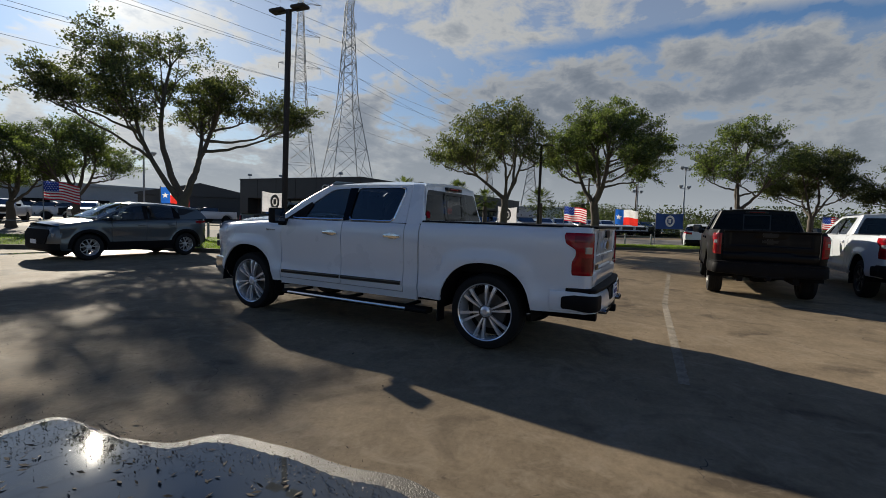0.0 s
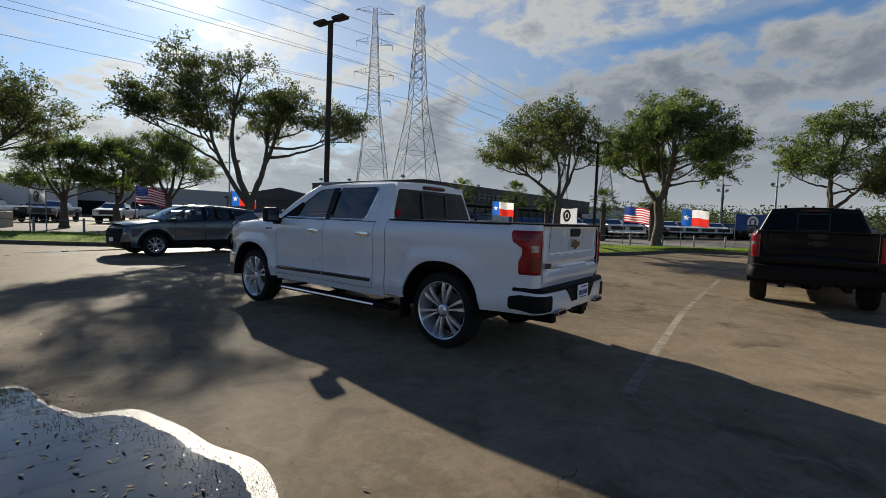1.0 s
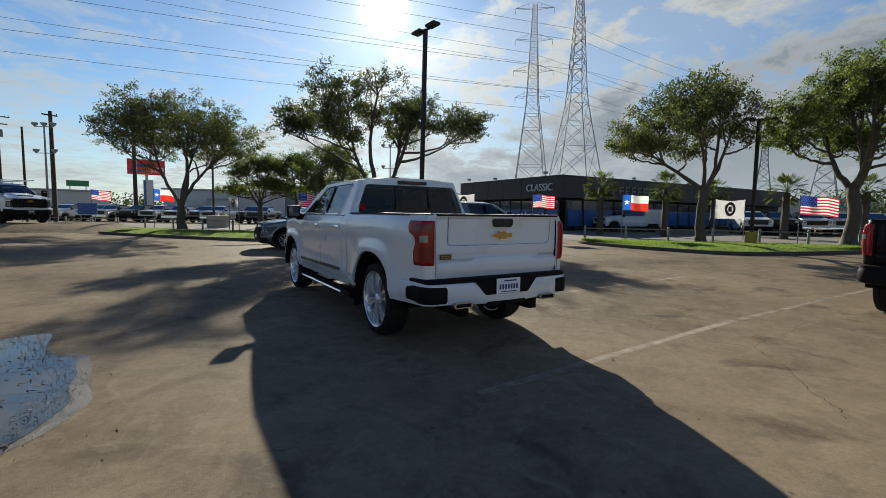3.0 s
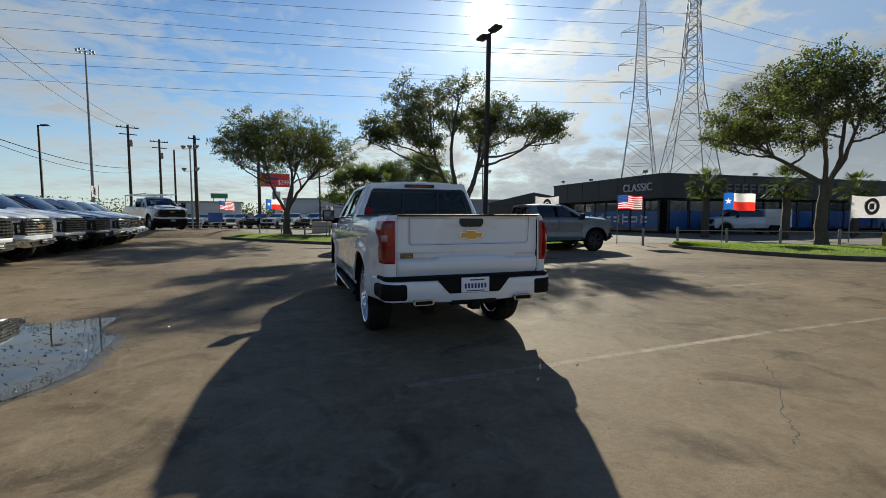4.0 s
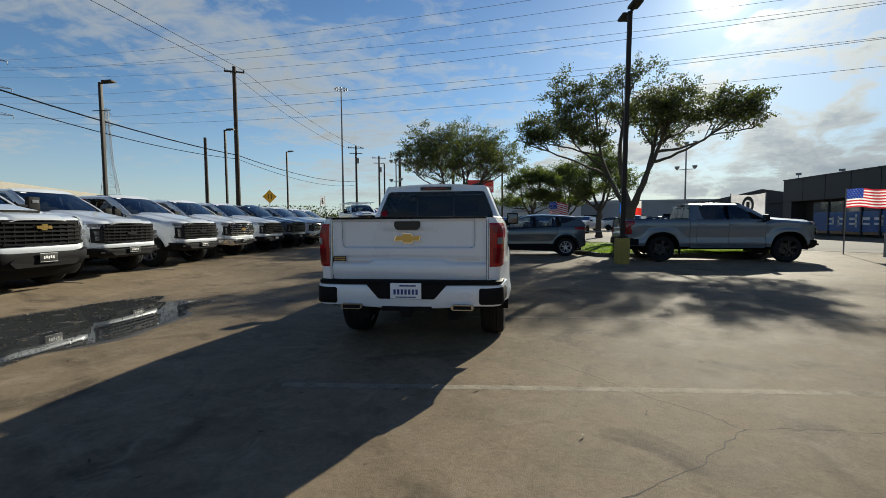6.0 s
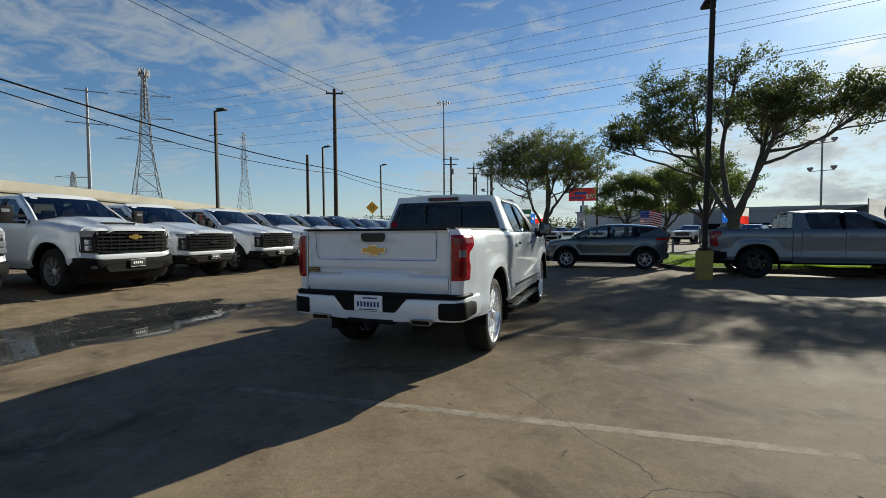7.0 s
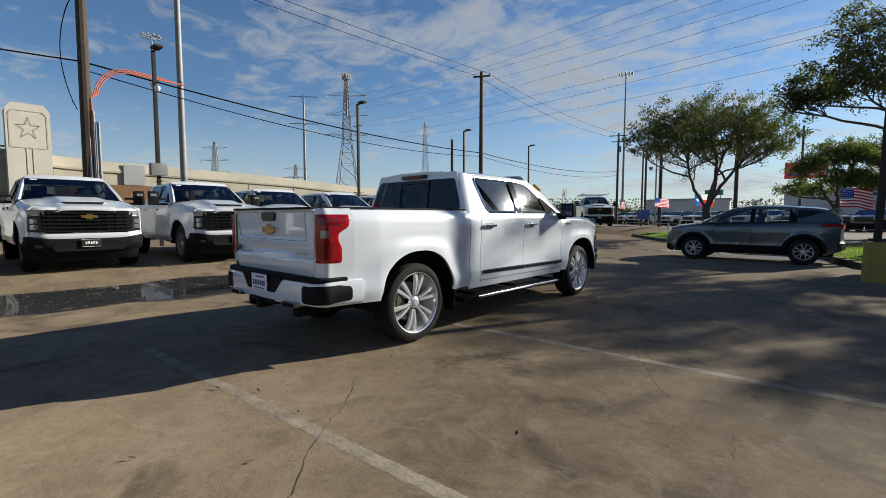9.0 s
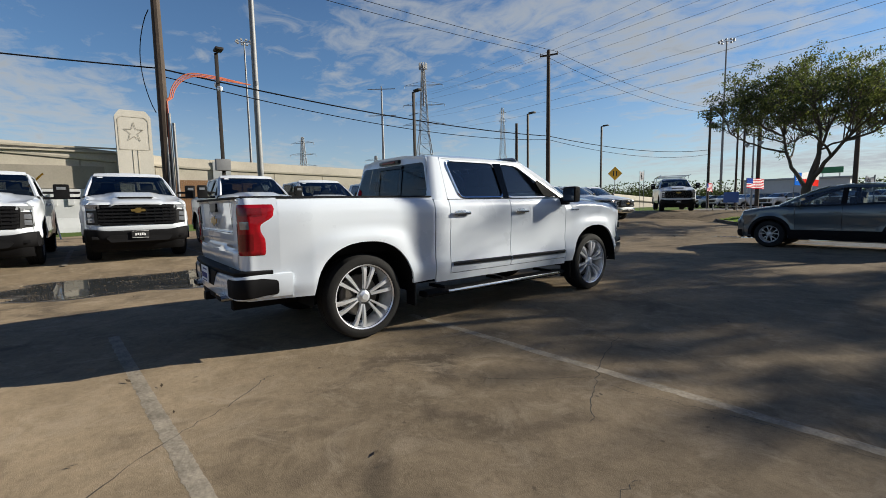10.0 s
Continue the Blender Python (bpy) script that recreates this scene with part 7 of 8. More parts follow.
def lattice_tower(at, h, w, turn, label, levels=9, arms=((0.98, 3.2), (0.86, 5.0), (0.74, 5.0), (0.62, 5.0)), top=0.10, bar=0.10):
    """A four-legged steel transmission tower with braces and crossarms."""
    root = thing("transmission_tower", label, "pylon", "lattice towers", at=pose(*at, 0, 0, turn))

    def half(z):
        u = z / h
        return w / 2 * (lerp(1.0, 0.30, u / 0.55) if u < 0.55 else lerp(0.30, top, (u - 0.55) / 0.45))
    zs = [0]
    while zs[-1] < h * 0.985:
        zs.append(min(h, zs[-1] + max(h * 0.028, half(zs[-1]) * 1.55)))
    legs = []
    for sx, sy in ((1, 1), (-1, 1), (-1, -1), (1, -1)):
        bm = bmesh.new()
        tube(bm, [(sx * half(z), sy * half(z), z) for z in zs], bar * 1.35, 4)
        part("leg", bm, "lattice", root, smooth=False)
    bm = bmesh.new()
    for z0, z1 in zip(zs, zs[1:]):
        a, b = half(z0), half(z1)
        for p, q in (((1, 1), (-1, 1)), ((-1, 1), (-1, -1)), ((-1, -1), (1, -1)), ((1, -1), (1, 1))):
            for u, v in ((p, q), (q, p)):
                tube(bm, [(u[0] * a, u[1] * a, z0), (v[0] * b, v[1] * b, z1)], bar * 0.62, 3, cap=False)
            tube(bm, [(p[0] * b, p[1] * b, z1), (q[0] * b, q[1] * b, z1)], bar * 0.6, 3, cap=False)
    part("bracing", bm, "lattice", root, smooth=False)
    for f, l in arms:
        z = h * f
        for s in (1, -1):
            bm = bmesh.new()
            tip = (s * l, 0, z + 0.2)
            for y in (1, -1):
                tube(bm, [(s * half(z), y * half(z), z), tip], bar * 0.7, 3)
            tube(bm, [(s * half(z), 0, z + h * 0.03), tip], bar * 0.6, 3)
            for k in range(1, 4):
                t = k / 4
                tube(bm, [(lerp(s * half(z), tip[0], t), half(z) * (1 - t), lerp(z, tip[2], t)), (lerp(s * half(z), tip[0], t), 0, lerp(z + h * 0.03, tip[2], t))], bar * 0.4, 3, cap=False)
            tube(bm, [tip, (tip[0], 0, tip[2] - 1.3)], bar * 0.8, 5)
            part("crossarm", bm, "lattice", root, smooth=False)
    return root


lattice_tower((68, 60, 0), 44.5, 11, 60, "tall grey steel transmission tower", bar=0.075, arms=((0.98, 3.0), (0.87, 4.0), (0.78, 4.0), (0.70, 4.0)))
lattice_tower((74.5, 80, 0), 52.5, 9.5, -38, "tall grey steel transmission tower with wide arms", bar=0.08, arms=((0.97, 4.6), (0.83, 4.4), (0.69, 4.8), (0.57, 4.2)))
lattice_tower((-206, 150, 0), 77, 16, 45, "tall grey steel transmission tower with an antenna crown", arms=((0.88, 11.0), (0.74, 11.8), (0.60, 11.8)), bar=0.18)
lattice_tower((-226, 233, 0), 68.5, 12, 30, "distant steel transmission tower", arms=((0.95, 2.4), (0.86, 2.6), (0.77, 2.6)), bar=0.11)
lattice_tower((-204, 117, 0), 27, 9, 40, "distant steel transmission tower", arms=((0.92, 6.0), (0.76, 7.0), (0.60, 7.0)), bar=0.11)
lattice_tower((-219, 84, 0), 36, 9, 40, "distant steel transmission tower", arms=((0.92, 6.0), (0.76, 7.0), (0.60, 7.0)), bar=0.12)
lattice_tower((150, 46, 0), 34, 8, 20, "distant steel transmission tower", arms=((0.95, 3), (0.8, 4), (0.66, 4)), bar=0.11)
lattice_tower((190, 78, 0), 40, 8, 20, "distant steel transmission tower", arms=((0.95, 3), (0.8, 4), (0.66, 4)), bar=0.11)
root = thing("antenna_crown", "ring of phone antennas on the steel tower", "antenna", at=pose(-206, 150, 76.2) @ Matrix.Diagonal((1.4, 1.4, 1.4, 1)))
bm = bmesh.new()
for k in range(12):
    a = 2 * math.pi * k / 12
    box(bm, (1.5 * math.cos(a), 1.5 * math.sin(a), 1.4), (0.28, 0.28, 2.3))
tube(bm, [(1.5 * math.cos(a), 1.5 * math.sin(a), 0.6) for a in np.linspace(0, 2 * math.pi, 25)], 0.12, 5, cap=False)
tube(bm, [(0, 0, -14), (0, 0, 1.0)], 0.35, 8)
part("antenna", bm, "steel", root, smooth=False)

for z, y0, y1 in ((34.6, 62, 78), (29.0, 58, 76), (24.5, 62, 80), (36.8, 60, 77)):
    for dy in (0, 7):
        wire("long high-voltage conductor strung between steel towers", (-206, 146 + dy, z * 1.75), (70, 60 + dy * 2.2, z + 1.5), 4.2, 0.035, 40, "lattice")
        wire("long high-voltage conductor strung between steel towers", (70, 60 + dy * 2.2, z + 1.5), (150, 44 + dy, z - 4), 3.0, 0.03, 20, "lattice")


def mast(at, h, label, heads=8, k=1.0):
    root = thing("light_mast", label, "light mast", "high masts", at=pose(*at))
    bm = bmesh.new()
    tube(bm, [(0, 0, 0), (0, 0, h)], [0.28 * k, 0.12 * k], 8)
    part("pole", bm, "steel", root)
    bm = bmesh.new()
    for i in range(heads):
        a = 2 * math.pi * i / heads
        tube(bm, [(0, 0, h - 0.3), (1.1 * k * math.cos(a), 1.1 * k * math.sin(a), h - 0.2)], 0.06, 4)
        box(bm, (1.3 * k * math.cos(a), 1.3 * k * math.sin(a), h - 0.2), (0.34 * k, 0.34 * k, 0.26 * k))
    part("floodlight", bm, "lattice", root, smooth=False)


mast((-110.6, 306, 0), 95.5, "tall highway light mast", 10, 3.1)
mast((-124, 33, 0), 45.0, "tall highway light mast", 10, 1.5)
root = thing("monopole", "slim steel transmission monopole with arms", "pylon", at=pose(-150.3, 89.8, 0))
bm = bmesh.new()
tube(bm, [(0, 0, 0), (0, 0, 47)], [0.7, 0.3], 8)
part("pole", bm, "lattice", root)
bm = bmesh.new()
for z, l in ((46, 5.4), (36, 5.4)):
    box(bm, (0, 0, z), (l * 2, 0.25, 0.25), pose(0, 0, 0, 0, 0, 50))
part("crossarm", bm, "lattice", root, smooth=False)


def flood_post(at, h, label):
    """A thin pole with two tiers of floodlights."""
    root = thing("flood_light_post", label, "light post", "flood light posts", at=pose(*at))
    bm = bmesh.new()
    tube(bm, [(0, 0, 0), (0, 0, h)], [0.11, 0.07], 8)
    part("pole", bm, "lattice", root)
    for z, n in ((h - 0.1, 3), (h * 0.72, 2)):
        bm = bmesh.new()
        box(bm, (0, 0, z), (1.8, 0.06, 0.06), pose(0, 0, 0, 0, 0, -30))
        for k in range(n):
            x = lerp(-0.85, 0.85, k / (n - 1))
            p = pose(0, 0, 0, 0, 0, -30) @ Vector((x, 0, z + 0.25))
            revolve(bm, [(0.05, -0.25), (0.24, -0.05), (0.26, 0.12), (0.001, 0.14)], 8, "z", p)
        part("floodlight", bm, "lattice", root, smooth=False)


flood_post((20.6, 46.0, 0), 9.4, "thin pole with floodlights behind the street")
flood_post((-12.5, 52.0, 0), 9.2, "thin pole with floodlights beyond the lot")
flood_post((66, 4, 0), 8.5, "thin floodlight pole beyond the lot")
flood_post((58, -2, 0), 8.5, "thin floodlight pole beyond the lot")

# ---- flags and fence ----
def star_poly(r, turn=90):
    return [((r if k % 2 == 0 else r * 0.39) * math.cos(radians(turn + 36 * k)), (r if k % 2 == 0 else r * 0.39) * math.sin(radians(turn + 36 * k))) for k in range(10)]


def wave(x, z, seed, droop):
    return Vector((x * (1 - 0.10 * droop), 0.09 * math.sin(5.2 * x + seed) * min(1, x * 2) + 0.05 * math.sin(9 * x + 2 * z + seed * 2) * min(1, x * 2), z - droop * 0.30 * x * x + 0.02 * math.sin(7 * x + seed)))


def us_flag(at, turn, seed, h=2.5, L=1.0, droop=0.35):
    root = thing("american_flag", "stars and stripes flag on a short pole by the verge", "flag", "flags along the street", at=pose(*at, 0, 0, turn))
    bm = bmesh.new()
    tube(bm, [(0, 0, 0), (0, 0, h)], 0.022, 7)
    part("pole", bm, "steel", root)
    H = L * 0.60
    n = 26
    bm = bmesh.new()
    vs = [[bm.verts.new(wave(L * i / n, h - 0.03 - H * j / 13, seed, droop)) for i in range(n + 1)] for j in range(14)]
    for j in range(13):
        for i in range(n):
            f = bm.faces.new((vs[j][i], vs[j][i + 1], vs[j + 1][i + 1], vs[j + 1][i]))
            f.material_index = 2 if (j < 7 and i < 11) else j % 2
    cl = part("stripes", bm, ["flagr", "flagw", "flagb"], root, "red and white stripes with a blue canton", fix=False)
    bm = bmesh.new()
    for r in range(5):
        for c in range(6 if r % 2 == 0 else 5):
            x = L * 0.42 * (0.09 + 0.165 * (c + (0 if r % 2 == 0 else 0.5)))
            z = h - 0.03 - H * 7 / 13 * (0.1 + 0.2 * r)
            p = wave(x, z, seed, droop)
            for o in (0.006, -0.006):
                bm.faces.new([bm.verts.new(p + Vector((u, o, v))) for u, v in star_poly(L * 0.024)])
    tagged(part("star_field", bm, "flagw", cl, smooth=False, fix=False), kind="stuff")


def tx_flag(at, turn, seed, h=2.3, L=1.0, droop=0.3):
    root = thing("texas_flag", "lone star flag on a short pole by the verge", "flag", "flags along the street", at=pose(*at, 0, 0, turn))
    bm = bmesh.new()
    tube(bm, [(0, 0, 0), (0, 0, h)], 0.022, 7)
    part("pole", bm, "steel", root)
    H = L * 0.62
    n, m = 66, 40
    star = star_poly(L * 0.125)

    def inside(x, z):
        hit = False
        for (x0, z0), (x1, z1) in zip(star, star[1:] + star[:1]):
            if (z0 > z) != (z1 > z) and x < x0 + (z - z0) / (z1 - z0) * (x1 - x0):
                hit = not hit
        return hit
    bm = bmesh.new()
    vs = [[bm.verts.new(wave(L * i / n, h - 0.03 - H * j / m, seed, droop)) for i in range(n + 1)] for j in range(m + 1)]
    for j in range(m):
        for i in range(n):
            f = bm.faces.new((vs[j][i], vs[j][i + 1], vs[j + 1][i + 1], vs[j + 1][i]))
            f.material_index = (1 if inside(L * ((i + 0.5) / n - 0.165), H * (0.5 - (j + 0.5) / m)) else 0) if i < n // 3 else (1 if j < m // 2 else 2)
    part("cloth", bm, ["txblue", "flagw", "txred"], root, "blue, white and red cloth with one white star", fix=False)


us_flag((-7.3, 34.7, 0.1), -8, 1, 2.65, 1.15)
tx_flag((-3.6, 31.0, 0.2), -10, 2, 2.6, 1.2, 0.25)
us_flag((3.9, 23.1, 0.2), -35, 3, 2.35, 1.35)
tx_flag((7.4, 20.4, 0.2), -35, 4, 2.35, 1.25)
us_flag((13.85, 13.4, 0.0), -40, 5, 2.5, 1.15, 0.2)
tx_flag((17.2, 10.3, 0.2), -50, 6, 2.3, 1.25, 0.2)
us_flag((22.3, 4.5, 0.2), -60, 7, 2.25, 1.45, 0.2)
tx_flag((24.2, 1.8, 0.2), -60, 8, 2.2, 1.5, 0.1)
us_flag((27.5, -9.0, 0.1), -60, 9, 2.2, 1.2, 0.2)
us_flag((-12.0, 40.0, 0.1), -50, 10, 2.6, 1.1)


def feather_banner(at, turn, w, h, z0, mat, label):
    """A printed banner sheet tied between two posts."""
    root = thing("banner", label, "banner", "street banners", at=pose(*at, 0, 0, turn))
    bm = bmesh.new()
    for x in (-w / 2, w / 2):
        bm = bmesh.new()
        tube(bm, [(x, 0, 0), (x, 0, z0 + h)], 0.025, 6)
        part("banner_post", bm, "steel", root)
    bm = bmesh.new()
    sheet(bm, [[(w * (i / 12 - 0.5), 0.04 * math.sin(i * 0.9 + j), z0 + h * j / 6 - (0.10 * math.sin(math.pi * i / 12) if j == 6 else 0)) for i in range(13)] for j in range(7)])
    sh = part("cloth", bm, mat, root, fix=False)
    mark = "sticker" if mat == "banner" else "inkw"
    bm = bmesh.new()
    arc = np.linspace(0, 2 * math.pi, 25)
    for o in (0.06, -0.06):
        ring = [[(0.17 * w * k * math.cos(a), o, z0 + h * (0.5 + 0.36 * k * math.sin(a))) for k in (1.0, 0.62)] for a in arc]
        sheet(bm, ring)
    part("round_mark", bm, mark, sh, "plain ring mark", smooth=False, fix=False)
    bm = bmesh.new()
    box(bm, (0.0, 0, z0 + h * 0.5), (0.09 * w, 0.125, 0.26 * h))
    part("bar_mark", bm, mark, sh, "plain bar mark", smooth=False)


feather_banner((13.5, 19.5, 0), -20, 1.5, 1.2, 1.5, "banner", "pale banner with a dark mark by the showroom")
feather_banner((26.9, 9.8, 0), -30, 1.9, 1.2, 1.3, "banner", "pale banner with a dark mark beyond the street")
feather_banner((36.0, -1.0, 0), -50, 2.6, 1.3, 1.2, "blueban", "dark blue banner beyond the verge")
feather_banner((0.6, 25.3, 0.15), -65, 1.0, 0.72, 1.35, "banner", "pale banner with a dark mark on the verge")
feather_banner((-16.8, 38.0, 0), -40, 0.9, 0.9, 3.1, "banner", "pale banner with a dark mark behind the pickups")

# pipe fence along the verge
def fence(a, b, n, h=0.72):
    root = thing("pipe_fence", "low galvanised pipe fence along the verge", "fence", "verge fences")
    a, b = Vector(a), Vector(b)
    bmp = bmesh.new()
    revolve(bmp, [(0.055, 0), (0.055, h - 0.04), (0.04, h), (0.001, h + 0.01)], 10, "z")
    post = part("post", bmp, "steel", root, "grey steel post")
    post.location = a
    for k in range(1, n):
        o = post.copy()
        scene.collection.objects.link(o)
        o.location = a.lerp(b, k / (n - 1))
    bm = bmesh.new()
    tube(bm, [a + Vector((0, 0, h - 0.12)), b + Vector((0, 0, h - 0.12))], 0.025, 6)
    part("rail", bm, "steel", root)


fence((-10.5, 37.5, 0.14), (11.8, 15.4, 0.14), 15)
fence((15.6, 11.3, 0.14), (26.5, -0.2, 0.14), 9)
root = thing("bollard", "grey steel bollard at the driveway", "bollard")
bm = bmesh.new()
revolve(bm, [(0.06, 0), (0.06, 0.78), (0.045, 0.82), (0.001, 0.83)], 12, "z", (14.3, 12.1, 0))
part("post", bm, "steel", root)

# ---- buildings and far structures ----
def showroom():
    """The charcoal single-storey showroom across the street."""
    x0, x1, y0, y1, h = 26.3, 70.0, 23.2, 39.0, 4.8
    root = thing("showroom_building", "charcoal single-storey car showroom with glazed front", "building", kind="")
    bm = bmesh.new()
    box(bm, ((x0 + x1) / 2 + 0.6, (y0 + y1) / 2 + 0.6, 1.45), (x1 - x0 - 1.2, y1 - y0 - 1.2, 2.9))
    wl = part("wall", bm, "clad", root, smooth=False)
    bm = bmesh.new()
    box(bm, ((x0 + x1) / 2, (y0 + y1) / 2, 3.85), (x1 - x0, y1 - y0, 1.9), bev=0.03)
    fa = part("fascia", bm, "clad", root, "charcoal metal fascia", smooth=False)
    bm = bmesh.new()
    box(bm, ((x0 + x1) / 2, (y0 + y1) / 2, 4.84), (x1 - x0 + 0.1, y1 - y0 + 0.1, 0.08))
    part("parapet", bm, "clad", root, smooth=False)
    # slender joints between fascia panels
    bm = bmesh.new()
    for k in range(1, 6):
        box(bm, (x0 - 0.004, lerp(y0, y1, k / 6), 3.85), (0.012, 0.03, 1.9))
    for k in range(1, 15):
        box(bm, (lerp(x0, x1, k / 15), y0 - 0.004, 3.85), (0.03, 0.012, 1.9))
    part("panel_joint", bm, "dark", fa, smooth=False)
    # windows: one pane after another
    k = 0
    for side in ("west", "south"):
        n = 7 if side == "west" else 16
        for i in range(n):
            bm = bmesh.new()
            if side == "west":
                c, s = (x0 + 0.57, lerp(y0 + 1.0, y1 - 3.2, (i + 0.5) / n), 1.45), (0.06, 1.7, 2.5)
            else:
                c, s = (lerp(x0 + 1.2, x1 - 8, (i + 0.5) / n), y0 + 0.57, 1.45), (2.0, 0.06, 2.5)
            box(bm, c, s)
            w = part("window", bm, "shop", root, "dark shop window", smooth=False)
            bm = bmesh.new()
            if side == "west":
                box(bm, (c[0] - 0.034, c[1], 1.15), (0.008, s[1] - 0.1, 1.5))
            else:
                box(bm, (c[0], c[1] - 0.034, 1.15), (s[0] - 0.12, 0.008, 1.5))
            part("window_film", bm, "film", w, "blue printed window film", smooth=False)
            bm = bmesh.new()
            if side == "west":
                box(bm, (c[0] - 0.05, c[1] - 0.95, 1.45), (0.12, 0.10, 2.6))
            else:
                box(bm, (c[0] - 1.2, c[1] - 0.05, 1.45), (0.10, 0.12, 2.6))
            part("mullion", bm, "clad", w, smooth=False)
    # big pale letter bars on the film
    for i in range(8):
        bm = bmesh.new()
        y = 33.8 - i * 1.15
        box(bm, (x0 + 0.525, y, 1.35), (0.01, 0.75, 0.18))
        box(bm, (x0 + 0.525, y + (0.3 if i % 2 else -0.3), 1.2), (0.01, 0.16, 0.55 + 0.2 * (i % 3)))
        box(bm, (x0 + 0.525, y, 0.98), (0.01, 0.75, 0.14))
        part("film_letter", bm, "inkw", root, "pale blocky letter bar on the glass", smooth=False)
    # corner pier of the canopy at the far left end
    bm = bmesh.new()
    box(bm, (x0 + 0.6, y1 - 0.6, 1.45), (1.2, 1.2, 2.9))
    part("canopy_pier", bm, "clad", root, smooth=False)
    write("CLASSIC", root, "sign_lettering", "sign", pose(x0 - 0.05, 26.0, 3.85, 90, 0, -90), 0.92, 0.05)
    for i in range(8):
        bm = bmesh.new()
        box(bm, (33.2 + i * 0.92, y0 - 0.06, 3.75), (0.62, 0.10, 0.12))
        box(bm, (33.2 + i * 0.92, y0 - 0.06, 4.1), (0.62, 0.10, 0.10))
        box(bm, (33.0 + i * 0.92, y0 - 0.06, 3.8), (0.14, 0.10, 0.7))
        part("sign_bar", bm, "signd", root, "dull block sign bar", smooth=False)
    for x, y in ((29, 36), (28, 27), (27.5, 39), (40, 26), (52, 27)):
        bm = bmesh.new()
        tube(bm, [(x, y, 4.8), (x, y, 5.3)], 0.03, 5)
        box(bm, (x, y, 5.4), (0.35, 0.25, 0.22), bev=0.03)
        part("roof_floodlight", bm, "lattice", root, "small roof floodlight")


showroom()


def shed(name, label, c, s, mat, ridge=0.0, turn=0.0, doors=0):
    root = thing(name, label, "building", at=pose(c[0], c[1], 0, 0, 0, turn))
    bm = bmesh.new()
    box(bm, (0, 0, s[2] / 2), s)
    part("wall", bm, mat, root, smooth=False)
    bm = bmesh.new()
    w, d = s[0] / 2 + 0.3, s[1] / 2 + 0.3
    prism(bm, [(-w, s[2]), (w, s[2]), (w, s[2] + 0.25), (0, s[2] + 0.3 + ridge), (-w, s[2] + 0.25)], lambda x, z, q: (x, -d + q, z), 2 * d)
    part("roof", bm, "shed" if mat != "clad" else "clad", root, smooth=False)
    for k in range(doors):
        bm = bmesh.new()
        box(bm, (lerp(-s[0] / 2, s[0] / 2, (k + 0.5) / doors), -s[1] / 2 - 0.03, s[2] * 0.3), (s[0] / doors * 0.5, 0.08, s[2] * 0.5))
        part("door", bm, "dark", root, smooth=False)
    return root


shed("warehouse", "long low grey metal warehouse across the street", (26, 92, 0), (44, 14, 4.6), "shed", 0.4, -30, 6)
shed("gable_shed", "dark gabled shed beside the warehouse", (38, 62, 0), (15, 10, 3.4), "clad", 1.6, -40)
shed("warehouse", "long low grey metal warehouse", (60, 72, 0), (34, 10, 3.6), "shed", 0.3, -40, 4)
shed("warehouse", "white flat-roofed commercial building", (6.5, 87, 0), (19, 11, 4.7), "shedw", 0.0, -2, 0)
shed("storage_container", "white storage container by the commercial building", (5.0, 79.5, 0), (3.3, 2.4, 3.1), "shedw")
shed("warehouse", "white flat-roofed commercial building", (-24, 126, 0), (12, 10, 3.6), "shedw", 0.2, -5, 4)
shed("box_trailer", "white box trailer parked far off", (-17, 84, 0), (13, 2.6, 4.0), "shedw", 0.0, 5)
shed("warehouse", "white low building beyond the lot", (92, 26, 0), (30, 12, 4.0), "shedw", 0.3, 15, 4)

# advertising screen on its blue pylon
root = thing("billboard", "red digital billboard on a tall post", "billboard", at=pose(-9.4, 228, 0, 0, 0, 6) @ Matrix.Diagonal((2, 2, 2.38, 1)))
bm = bmesh.new()
box(bm, (0, 0, 8.2), (6.8, 0.5, 2.7), bev=0.03)
bo = part("board", bm, "board", root, smooth=False)
bm = bmesh.new()
box(bm, (-0.6, -0.27, 8.45), (2.9, 0.03, 0.55))
box(bm, (-1.5, -0.27, 7.5), (2.8, 0.03, 0.35))
part("car_picture", bm, "blueban", bo, "blue bar of the car picture", smooth=False)
write("$299", bo, "price", "inkw", pose(1.9, -0.29, 7.7, 90, 0, 0), 1.25, 0.01)
bm = bmesh.new()
box(bm, (0, 0, 3.5), (0.5, 0.4, 7))
part("post", bm, "lattice", root, smooth=False)
root = thing("sign_pylon", "blue and white sign pylon beside the billboard", "sign", at=pose(-8.8, 224, 0, 0, 0, 6) @ Matrix.Diagonal((1.7, 1.7, 2.1, 1)))
bm = bmesh.new()
box(bm, (0, 0, 3.3), (2.1, 0.6, 6.6), bev=0.05)
pb = part("pylon", bm, "shedw", root, smooth=False)
bm = bmesh.new()
box(bm, (-0.75, -0.32, 3.3), (0.55, 0.05, 6.4))
part("blue_band", bm, "film", pb, smooth=False)
root = thing("road_sign", "green overhead road sign", "sign", at=pose(-17, 105, 0))
bm = bmesh.new()
box(bm, (0, 0, 6.2), (3.4, 0.15, 1.1), bev=0.03)
part("panel", bm, "roadgreen", root, smooth=False)
bm = bmesh.new()
tube(bm, [(-1.2, 0.1, 0), (-1.2, 0.1, 6.4)], 0.08, 6)
tube(bm, [(1.2, 0.1, 0), (1.2, 0.1, 6.4)], 0.08, 6)
part("post", bm, "steel", root)
root = thing("warning_sign", "orange diamond lane sign on a post", "sign", at=pose(-45, 80, 0, 0, 0, 30))
bm = bmesh.new()
